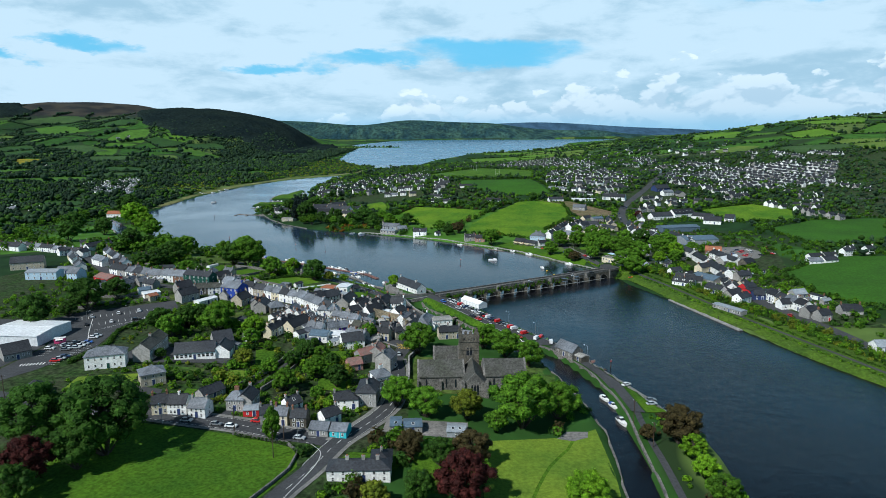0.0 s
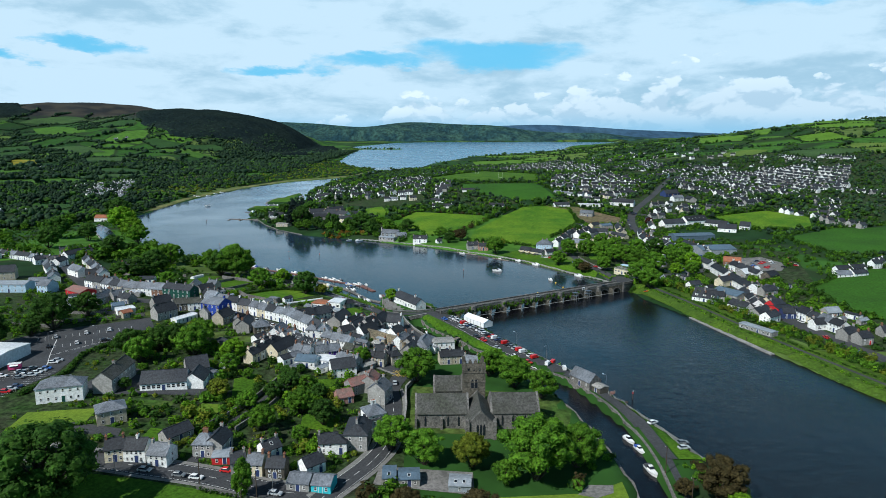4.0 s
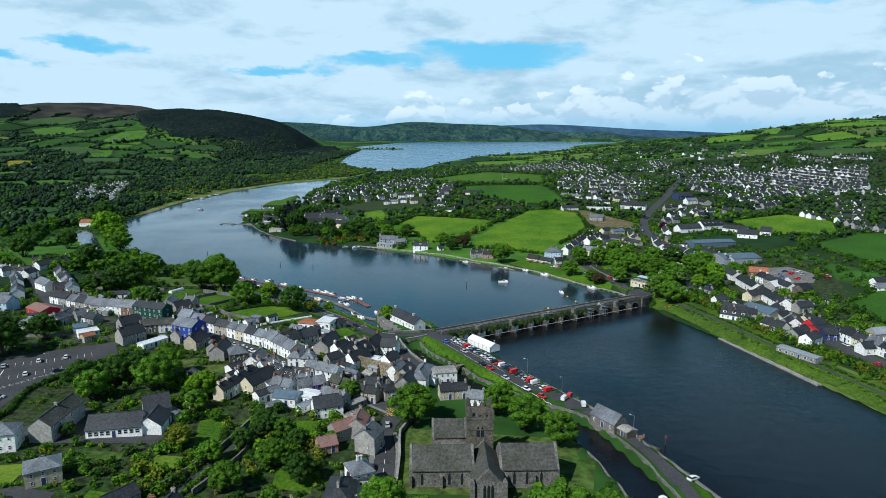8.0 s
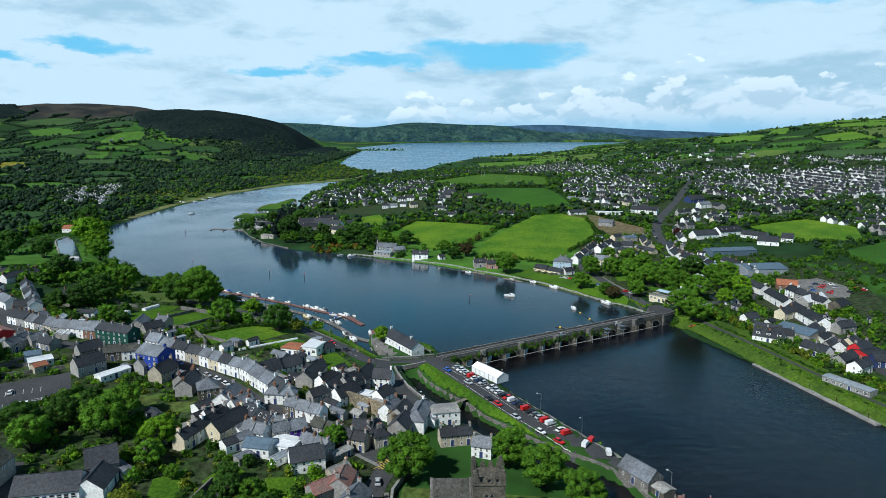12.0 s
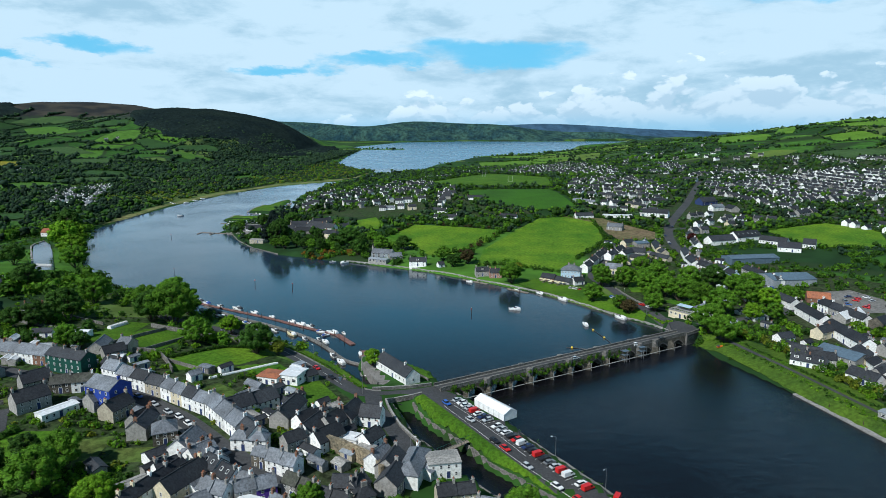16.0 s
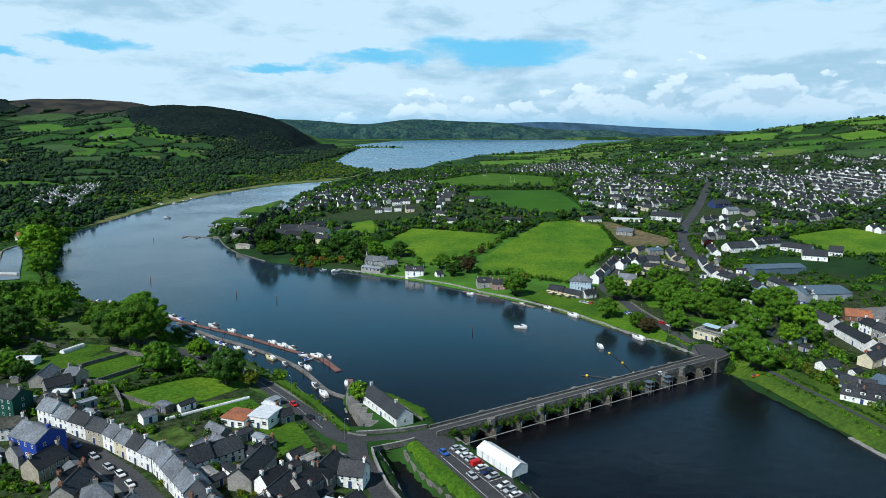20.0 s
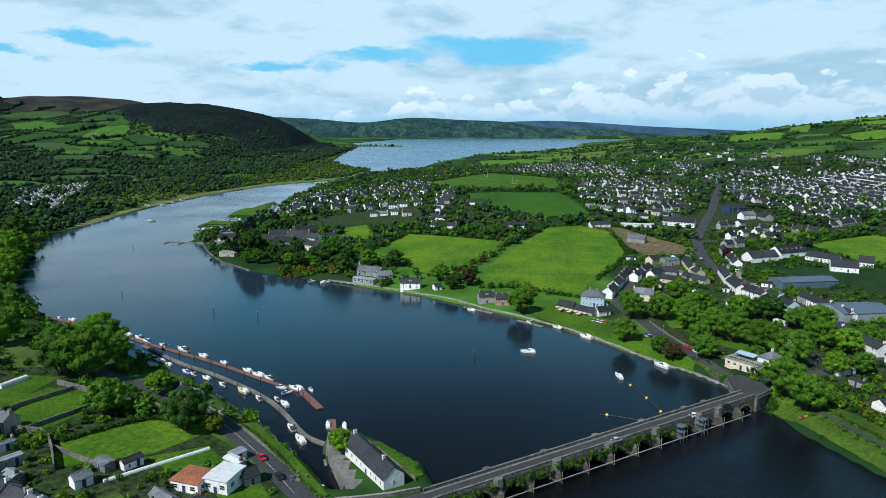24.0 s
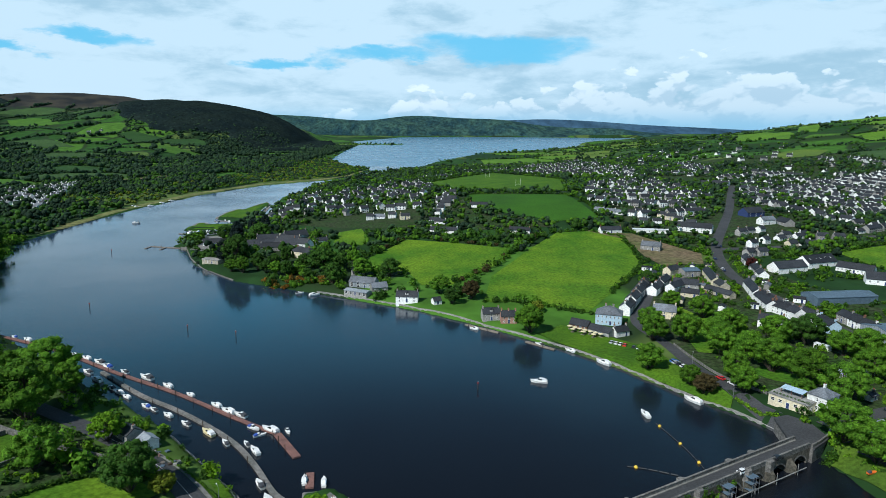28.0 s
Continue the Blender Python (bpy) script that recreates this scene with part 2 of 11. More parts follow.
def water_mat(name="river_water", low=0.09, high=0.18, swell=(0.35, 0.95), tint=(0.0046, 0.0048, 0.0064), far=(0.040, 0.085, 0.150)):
    mt = bpy.data.materials.new(name)
    mt.use_nodes = True
    nt = mt.node_tree
    b = nt.nodes["Principled BSDF"]
    N, L = nt.nodes.new, nt.links.new
    b.inputs["Base Color"].default_value = (*tint, 1)
    b.inputs["Roughness"].default_value, b.inputs["IOR"].default_value = 0.06, 1.33
    geo = N("ShaderNodeNewGeometry")
    hs = []
    for scale, det, amp in ((2.2, 4, 0.35), (0.22, 3, 0.5), (0.012, 3, 0.0)):
        n = N("ShaderNodeTexNoise")
        n.inputs["Scale"].default_value, n.inputs["Detail"].default_value = scale, det
        L(geo.outputs["Position"], n.inputs["Vector"])
        hs.append((n.outputs[0], amp))
    a = N("ShaderNodeMath")
    a.operation = "MULTIPLY_ADD"
    L(hs[0][0], a.inputs[0])
    a.inputs[1].default_value = 0.6
    L(hs[1][0], a.inputs[2])
    bn = N("ShaderNodeBump")
    bn.inputs["Distance"].default_value = 0.25
    sr = N("ShaderNodeMapRange")
    for i, k in enumerate((0.35, 0.65, *swell)):
        sr.inputs[i + 1].default_value = k
    L(hs[2][0], sr.inputs[0])
    # the current runs rippled below the bridge; above it the basin lies calm. Far off, the sky's blue reflection is
    # painted into the base colour
    sp = N("ShaderNodeSeparateXYZ")
    L(geo.outputs["Position"], sp.inputs[0])
    slant = N("ShaderNodeMath")
    slant.operation = "MULTIPLY_ADD"
    L(sp.outputs[0], slant.inputs[0])
    slant.inputs[1].default_value = -0.66
    L(sp.outputs[1], slant.inputs[2])
    calm = N("ShaderNodeMapRange")
    for i, k in enumerate((345, 400, 1.0, 0.20)):
        calm.inputs[i + 1].default_value = k
    L(slant.outputs[0], calm.inputs[0])
    rip = N("ShaderNodeMath")
    rip.operation = "MULTIPLY"
    L(sr.outputs[0], rip.inputs[0])
    L(calm.outputs[0], rip.inputs[1])
    L(rip.outputs[0], bn.inputs["Strength"])
    # painted reflection: base colour runs from tint to the sky blue of far
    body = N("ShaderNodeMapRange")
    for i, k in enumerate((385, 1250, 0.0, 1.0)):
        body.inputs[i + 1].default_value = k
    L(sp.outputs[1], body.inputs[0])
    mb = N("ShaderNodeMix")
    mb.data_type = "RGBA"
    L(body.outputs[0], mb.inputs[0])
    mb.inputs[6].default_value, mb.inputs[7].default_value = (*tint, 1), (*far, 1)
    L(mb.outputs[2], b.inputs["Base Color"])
    L(a.outputs[0], bn.inputs["Height"])
    L(bn.outputs[0], b.inputs["Normal"])
    rr = N("ShaderNodeMapRange")
    for i, k in enumerate((0.35, 0.65, low, high)):
        rr.inputs[i + 1].default_value = k
    L(hs[2][0], rr.inputs[0])
    L(rr.outputs[0], b.inputs["Roughness"])
    return mt


# the lake's pale blue is sky reflection put into its base colour
FARM, WATER, LAKEWATER = ground_mat(), water_mat(), water_mat("sky_tinted_lake_water", 0.24, 0.30, (0.0, 0.004), (0.09, 0.18, 0.27), (0.09, 0.18, 0.27))
LAWN = mat("mown_grass", (0.075, 0.152, 0.009), 0.95, (0.040, 0.100, 0.008), 0.34, 0.04, 1.0, spec=0.1)
MEADOW = mat("meadow_grass", (0.118, 0.205, 0.012), 0.95, (0.048, 0.130, 0.009), 0.34, 0.026, 0.6, spec=0.1)
OLDGRASS = mat("yellowing_grass", (0.15, 0.22, 0.022), 0.95, (0.085, 0.155, 0.018), 0.22, 0.05, 0.9, spec=0.1)
PASTURE = mat("dark_pasture", (0.042, 0.118, 0.010), 0.95, (0.030, 0.082, 0.010), 0.25, 0.02, 0.8, spec=0.1)
BANKGRASS = mat("rough_bank_grass", (0.070, 0.124, 0.013), 0.95, (0.040, 0.080, 0.012), 0.3, 0.06, 0.8, spec=0.1)
SCRUB = mat("rough_scrub", (0.05, 0.10, 0.018), 0.95, (0.09, 0.12, 0.03), 0.5, 0.04, 0.3, spec=0.1)
EARTH = mat("bare_earth", (0.16, 0.12, 0.075), 0.95, (0.10, 0.11, 0.04), 0.4, 0.03, 0.3, spec=0.1)
REED = mat("reed_bed", (0.19, 0.19, 0.075), 0.95, (0.10, 0.13, 0.04), 0.4, 0.02, 0.2, spec=0.1)
FARFIELDS = [mat("bright_hill_pasture", (0.105, 0.205, 0.020), 0.95, (0.075, 0.160, 0.018), 0.2, 0.015, 0.2, spec=0.1), mat("green_hill_pasture", (0.062, 0.142, 0.018), 0.95, (0.048, 0.112, 0.016), 0.2, 0.015, 0.2, spec=0.1),
             mat("yellow_green_hay_field", (0.115, 0.175, 0.030), 0.95, (0.085, 0.140, 0.026), 0.2, 0.015, 0.2, spec=0.1), mat("dark_hill_pasture", (0.034, 0.080, 0.020), 0.95, (0.026, 0.062, 0.018), 0.2, 0.015, 0.2, spec=0.1),
             mat("rushy_hill_pasture", (0.052, 0.098, 0.030), 0.95, (0.038, 0.076, 0.024), 0.25, 0.02, 0.2, spec=0.1)]
GORSEFIELD = mat("flowering_gorse_field", (0.26, 0.21, 0.018), 0.95, (0.13, 0.15, 0.02), 0.3, 0.03, 0.3, spec=0.1)
GARDEN = mat("garden_ground", (0.026, 0.056, 0.012), 0.95, (0.042, 0.052, 0.026), 0.6, 0.09, 0.5, spec=0.1)
ASPHALT = mat("asphalt", (0.060, 0.062, 0.066), 0.9, (0.045, 0.047, 0.05), 0.25, 0.1, 1.5, spec=0.25)
PAVING = mat("concrete_paving", (0.22, 0.215, 0.20), 0.9, (0.15, 0.15, 0.14), 0.3, 0.15, 1.2)
YARD = mat("gravel_yard", (0.20, 0.19, 0.18), 0.95, (0.13, 0.13, 0.12), 0.35, 0.1, 0.8)
LINE = mat("road_paint", (0.72, 0.72, 0.70), 0.7, None, 0.2, 0.3, 2.0)
YELLOWLINE = mat("yellow_road_paint", (0.70, 0.50, 0.06), 0.7, None, 0.2, 0.3, 2.0)
STONE = mat("limestone_rubble", (0.20, 0.19, 0.175), 0.92, (0.10, 0.098, 0.092), 0.45, 0.25, 1.6, bump=0.5, bscale=1.8)
OLDSTONE = mat("weathered_sandstone", (0.13, 0.115, 0.09), 0.92, (0.065, 0.062, 0.05), 0.45, 0.2, 1.4, bump=0.5, bscale=1.8)
RUIN = mat("ochre_rubble", (0.30, 0.24, 0.15), 0.92, (0.16, 0.14, 0.10), 0.45, 0.3, 1.4, bump=0.6, bscale=1.6)
CONCRETE = mat("weathered_concrete", (0.33, 0.32, 0.30), 0.9, (0.20, 0.20, 0.19), 0.35, 0.15, 1.5)
SLATE = mat("dark_slate", (0.025, 0.028, 0.035), 0.65, (0.040, 0.044, 0.050), 0.4, 0.12, 1.6, rnd=0.35, bump=0.3, bscale=4.0, streak=3.0)
PALESLATE = mat("pale_weathered_slate", (0.19, 0.21, 0.24), 0.6, (0.115, 0.125, 0.14), 0.35, 0.15, 1.6, rnd=0.25, bump=0.3, bscale=4.0, streak=3.0)
MOSSLATE = mat("mossy_stone_slate", (0.085, 0.084, 0.078), 0.85, (0.055, 0.058, 0.045), 0.4, 0.15, 1.3, rnd=0.15, bump=0.4, bscale=3.0, streak=2.4)
TERRACOTTA = mat("terracotta_tile", (0.36, 0.13, 0.06), 0.85, (0.24, 0.10, 0.06), 0.35, 0.3, 2.0, rnd=0.2)
RUSTROOF = mat("rusty_red_sheet", (0.28, 0.12, 0.10), 0.75, (0.20, 0.14, 0.12), 0.3, 0.3, 2.0)
SHEETGREY = mat("grey_sheet_metal", (0.30, 0.33, 0.36), 0.5, (0.24, 0.27, 0.30), 0.2, 0.1, 1.0, streak=2.0)
SHEETBLUE = mat("blue_grey_sheet", (0.11, 0.16, 0.21), 0.5, (0.09, 0.13, 0.17), 0.2, 0.1, 1.0, streak=2.0)
SHEETWHITE = mat("white_sheet_metal", (0.70, 0.72, 0.73), 0.5, (0.58, 0.60, 0.62), 0.15, 0.1, 1.0)
REDPAINT = mat("red_painted_render", (0.55, 0.025, 0.03), 0.7, None, 0.2, 0.3, 2.0)
WHITEWALL = mat("white_render", (0.88, 0.88, 0.86), 0.85, (0.74, 0.74, 0.71), 0.18, 0.15, 1.4, rnd=0.12)
CREAM = mat("cream_render", (0.68, 0.60, 0.42), 0.85, (0.56, 0.50, 0.36), 0.18, 0.15, 1.4, rnd=0.12)
GREYWALL = mat("grey_render", (0.34, 0.33, 0.31), 0.88, (0.25, 0.245, 0.23), 0.25, 0.15, 1.4, rnd=0.2)
BUFF = mat("buff_render", (0.46, 0.41, 0.31), 0.88, (0.36, 0.33, 0.26), 0.25, 0.15, 1.4, rnd=0.15)
PINK = mat("pink_brick", (0.42, 0.23, 0.18), 0.88, (0.34, 0.20, 0.16), 0.25, 0.2, 1.5)
PALEBLUE = mat("pale_blue_render", (0.42, 0.55, 0.66), 0.85, (0.36, 0.48, 0.58), 0.15, 0.15, 1.4)
COBALT = mat("cobalt_painted_render", (0.025, 0.06, 0.34), 0.75, (0.02, 0.05, 0.27), 0.15, 0.15, 1.4)
VIOLET = mat("violet_painted_render", (0.10, 0.045, 0.34), 0.75, None, 0.15, 0.15, 1.4)
DARKGREEN = mat("dark_green_paint", (0.012, 0.075, 0.055), 0.7, None, 0.2, 0.15, 1.4)
TURQ = mat("turquoise_paint", (0.06, 0.48, 0.55), 0.7, None, 0.12, 0.15, 1.4)
NAVY = mat("navy_paint", (0.03, 0.05, 0.14), 0.7, None, 0.15, 0.2, 1.4)
BRICK = mat("brown_brick", (0.22, 0.12, 0.08), 0.9, (0.16, 0.09, 0.06), 0.3, 0.3, 2.5)
GLASS = mat("window_glass", (0.018, 0.022, 0.028), 0.12, None, 0.1, 0.3, 0.5, spec=0.6)
TRIM = plain("white_trim", (0.72, 0.72, 0.70))
DARKWOOD = mat("dark_timber", (0.07, 0.05, 0.035), 0.8, None, 0.3, 0.5, 5)
DECKWOOD = mat("weathered_decking", (0.26, 0.22, 0.18), 0.85, (0.18, 0.155, 0.13), 0.3, 0.3, 3)
REDWOOD = mat("red_stained_decking", (0.23, 0.115, 0.095), 0.85, (0.15, 0.085, 0.075), 0.3, 0.3, 3)
STEEL = plain("galvanised_steel", (0.35, 0.36, 0.37), 0.45, 0.7)
IRON = plain("dark_iron", (0.03, 0.032, 0.034), 0.6)
RUBBER = plain("black_rubber", (0.015, 0.015, 0.016), 0.85)
TRUNK = mat("bark", (0.075, 0.06, 0.045), 0.95, (0.05, 0.042, 0.032), 0.35, 0.6, 4)
CANVAS = mat("white_canvas", (0.80, 0.80, 0.79), 0.8, (0.72, 0.73, 0.73), 0.1, 0.2, 1.0)
GELCOAT = plain("white_gelcoat", (0.78, 0.78, 0.76), 0.3)
CREAMHULL = plain("cream_gelcoat", (0.68, 0.60, 0.36), 0.3)
BLUECOVER = plain("blue_canvas_cover", (0.03, 0.08, 0.36), 0.8)
DARKCOVER = plain("dark_canvas_cover", (0.05, 0.055, 0.065), 0.8)
YELLOWF = plain("yellow_float", (0.75, 0.50, 0.03), 0.5)
LEAF_MID = leaf_mat("leaves_mid", (0.125, 0.265, 0.016), (0.075, 0.18, 0.014))
LEAF_DARK = leaf_mat("leaves_dark", (0.062, 0.145, 0.016), (0.036, 0.09, 0.013))
LEAF_LIGHT = leaf_mat("leaves_spring", (0.19, 0.36, 0.014), (0.13, 0.28, 0.012))
LEAF_GOLD = leaf_mat("leaves_golden", (0.20, 0.24, 0.020), (0.14, 0.19, 0.018))
LEAF_RED = leaf_mat("leaves_copper", (0.095, 0.022, 0.018), (0.05, 0.016, 0.014))
LEAF_BROWN = leaf_mat("leaves_bronze", (0.085, 0.066, 0.024), (0.06, 0.052, 0.02))
# needles and far foliage: a cool haze cast is mixed into these colours
LEAF_CONIFER = mat("needles_dark", (0.0090, 0.0165, 0.0175), 0.95, (0.015, 0.025, 0.021), 0.4, 0.008, 0.12, spec=0.03)
LEAF_FAR = leaf_mat("leaves_hill_hazed", (0.062, 0.122, 0.042), (0.038, 0.080, 0.036), 0.25)
LEAF_DEEP = leaf_mat("leaves_hedge_hazed", (0.034, 0.070, 0.034), (0.022, 0.048, 0.028), 0.25)
GORSE = leaf_mat("leaves_russet", (0.30, 0.13, 0.018), (0.15, 0.12, 0.02))
# ------------------------------------------------------------ the lie of the land
# #TERRAIN
WEST_LEVELS = [(-38, 193, 4.6), (-20, 150, 4.6), (20, 170, 3.0), (45, 200, 2.4), (10, 235, 2.8), (-27, 275, 5.0), (-15, 320, 5.6), (-20, 355, 5.6), (-53, 312, 8.0),
               (-60, 220, 6.0), (-113, 225, 9.5), (-160, 298, 10.4), (-105, 337, 9.5), (-125, 353, 10.5), (-184, 355, 12.0), (-260, 380, 12), (-60, 380, 6), (-110, 420, 7),
               (-60, 420, 3), (-130, 470, 4), (-200, 480, 8), (-200, 570, 4), (-300, 600, 5), (-390, 760, 2.5), (-250, 150, 9), (-120, 150, 7), (-100, 60, 7)]
FAR_WEST_LEVELS = [(0, 60, 4), (-400, 400, 15), (-500, 700, 5), (-612, 1302, 2), (-420, 1000, 1.2), (-400, 1300, 1.2), (-300, 1600, 1.2), (-800, 1000, 8), (-700, 2000, 4),
                   (-1500, 1500, 10), (-1500, 3500, 10), (-400, 2600, 3), (-900, 200, 30), (-3000, 2000, 20), (0, -600, 6), (-1500, -300, 30)]
EAST_LEVELS = [(125, 443, 5.2), (160, 330, 2.5), (178, 240, 2), (190, 374, 4.5), (230, 300, 6), (205, 461, 6), (300, 400, 9), (311, 647, 9), (260, 520, 8), (217, 759, 15),
               (265, 842, 20), (158, 727, 11), (83, 560, 2.2), (117, 572, 3.5), (60, 600, 4), (0, 640, 4.5), (-60, 680, 4.5), (-120, 720, 4), (150, 927, 27), (20, 900, 22),
               (-60, 1000, 18), (-150, 1000, 7), (-150, 1200, 4), (60, 1200, 22), (200, 1300, 24), (400, 900, 22), (634, 998, 28), (800, 900, 40), (600, 600, 20), (500, 300, 16)]
FAR_EAST_LEVELS = [(700, 1300, 50), (1000, 1200, 80), (1170, 2000, 134), (1600, 1500, 150), (1000, 2600, 70), (600, 2600, 22), (300, 2000, 10), (0, 1700, 4), (-100, 1850, 1),
                   (500, 3100, 6), (1100, 3600, 25), (2200, 3000, 120), (2500, 1000, 200), (1500, 300, 90), (300, -100, 6), (900, -300, 40), (2500, 4500, 40), (0, 4700, 5)]
HILLS = [(-1169, 3124, 168, 549, 727), (-2009, 3854, 205, 649, 437), (-3143, 3224, 309, 1021, 479), (-498, 3178, -104, 180, 1216), (1027, 1924, 10, 256, 302), (1034, 2599, 6, 254, 301)]  # x, y, height, half widths
RIVER = [(95, -600), (90, 0), (84, 130), (82, 160), (86, 200), (80, 214), (66, 259), (56, 283), (44, 304), (30, 327), (23, 340), (10, 358.5), (4.5, 365), (-2, 376), (-5, 386), (-20, 402), (-30, 411),
         (-37, 405), (-36, 395), (-23, 371), (-29, 370), (-39, 385), (-59, 410), (-88, 440), (-125, 471), (-215, 543), (-260, 586), (-306, 660), (-335, 726), (-362, 777),
         (-370, 846), (-375, 1006), (-357, 1184), (-311, 1347), (-229, 1455), (-195, 1540), (-185, 1700), (-183, 1785), (-336, 2122), (-377, 2632), (-395, 3170)]
LAKE = [(-202, 3200), (-202, 3260), (-420, 3330), (-482, 3541), (-300, 4300), (65, 4564), (870, 4600), (1436, 4600), (1000, 3900), (645, 3420), (620, 3330), (800, 3300), (514, 2894), (125, 2536), (-30, 2100),
        (-72, 1846), (-171, 1636), (-185, 1482), (-220, 1335), (-233, 1156)]
EAST_SHORE = [(-218, 1060), (-200, 960), (-210, 955), (-228, 1075), (-237, 1090), (-247, 1000), (-252, 940), (-212, 905), (-206, 892), (-240, 888), (-258, 872), (-250, 852), (-205, 858),
              (-200, 835), (-222, 812), (-228, 775), (-216, 767), (-182, 703), (-139, 656), (-78, 626), (-14, 591), (22, 562), (53, 533), (75, 508), (93, 479), (106, 463), (115, 449),
              (120, 440), (121, 415), (133, 380), (150, 318), (163, 270), (174, 240), (185, 150), (195, 0), (200, -600)]
CANAL = [(-19.5, 354), (-14.5, 346), (-9.5, 330.5), (-5.5, 325), (4, 309.5), (28, 283), (42, 268), (50, 236), (54, 201), (51, 170), (44, 100), (30, 0), (40, 0), (54, 100), (60, 164), (62, 190), (63, 233), (52, 272), (36, 291), (13.5, 315), (8, 324), (1.6, 333), (-4.5, 341), (-12, 356)]
WATERS = [RIVER + LAKE + EAST_SHORE, CANAL]


def spans(*runs):
    out = []
    for a, b, n in runs:
        out += list(np.linspace(a, b, n, endpoint=False))
    return np.array(out + [runs[-1][1]], float)


GX = spans((-3950, -1000, 50), (-1000, -500, 36), (-500, -240, 40), (-240, 250, 197), (250, 520, 44), (520, 1000, 34), (1000, 3950, 50))
GY = spans((-620, 100, 30), (100, 820, 288), (820, 1180, 90), (1180, 2000, 62), (2000, 4960, 66))


def rise(y):
    """Far off the sheet climbs a little, so that the lake meets the hills at the right height within the distance that is built."""
    return np.maximum(0.0, np.asarray(y, float) - 1900) * 0.01444


def poly_distance(px, py, poly):
    """Signed distance to a closed outline, below nought inside."""
    px, py = np.asarray(px, float), np.asarray(py, float)
    best, inside = np.full(px.shape, 1e9), np.zeros(px.shape, bool)
    for (x0, y0), (x1, y1) in zip(poly, poly[1:] + poly[:1]):
        dx, dy = x1 - x0, y1 - y0
        k = np.clip(((px - x0) * dx + (py - y0) * dy) / (dx * dx + dy * dy + 1e-9), 0, 1)
        best = np.minimum(best, np.hypot(px - x0 - k * dx, py - y0 - k * dy))
        cross = ((y0 > py) != (y1 > py)) & (px < (x1 - x0) * (py - y0) / (y1 - y0 + 1e-12) + x0)
        inside ^= cross
    return np.where(inside, -best, best)


def lie_of_land():
    ctrl = np.array(WEST_LEVELS + FAR_WEST_LEVELS + EAST_LEVELS + FAR_EAST_LEVELS, float)
    r = np.hypot(ctrl[:, None, 0] - ctrl[None, :, 0], ctrl[:, None, 1] - ctrl[None, :, 1])
    phi = -np.sqrt(r * r + 25 ** 2)
    n = len(ctrl)
    a = np.zeros((n + 1, n + 1))
    a[:n, :n], a[:n, n], a[n, :n] = phi - np.eye(n) * 3.0, 1, 1
    w = np.linalg.solve(a, np.append(ctrl[:, 2], 0))
    X, Y = np.meshgrid(GX, GY)
    x, y = X.ravel(), Y.ravel()
    h = np.full(x.shape, w[n])
    for (cx, cy, _), k in zip(ctrl, w):
        h -= k * np.sqrt((x - cx) ** 2 + (y - cy) ** 2 + 25 ** 2)
    for hx, hy, top, sx, sy in HILLS:
        h += top * np.exp(-((x - hx) / sx) ** 2 - ((y - hy) / sy) ** 2)
    far = np.clip((np.hypot(x, y - 300) - 900) / 1500, 0, 1)
    h += far * (9 * np.sin(x / 170 + 1.7 * np.sin(y / 260)) * np.sin(y / 210 + x / 900) + 5 * np.sin(x / 61 + y / 83) * np.sin(y / 57)) * np.clip(h / 60, 0, 1)
    h = np.maximum(h, 0.9)
    d = np.minimum(poly_distance(x, y, WATERS[0]), poly_distance(x, y, WATERS[1]))
    steep = np.where(((x < 90) & (y < 480) & (x > -120)) | (np.hypot(x - 122, y - 445) < 14), np.where((y > 300) & (x < 24), 4.0, 1.7), 0.42)
    bank = np.where(d > 0, np.minimum(h, 0.55 + steep * d), -np.minimum(2.5, 0.5 - d * 0.6))
    return (bank + rise(y)).reshape(X.shape)


GZ = lie_of_land()


def height(x, y):
    """Height of the ground sheet at a place."""
    i = int(np.clip(np.searchsorted(GX, x) - 1, 0, len(GX) - 2))
    j = int(np.clip(np.searchsorted(GY, y) - 1, 0, len(GY) - 2))
    u = (x - GX[i]) / (GX[i + 1] - GX[i])
    v = (y - GY[j]) / (GY[j + 1] - GY[j])
    return float((GZ[j, i] * (1 - u) + GZ[j, i + 1] * u) * (1 - v) + (GZ[j + 1, i] * (1 - u) + GZ[j + 1, i + 1] * u) * v)
# #END


ROADS, FIELDS = [], []      # where nothing grows


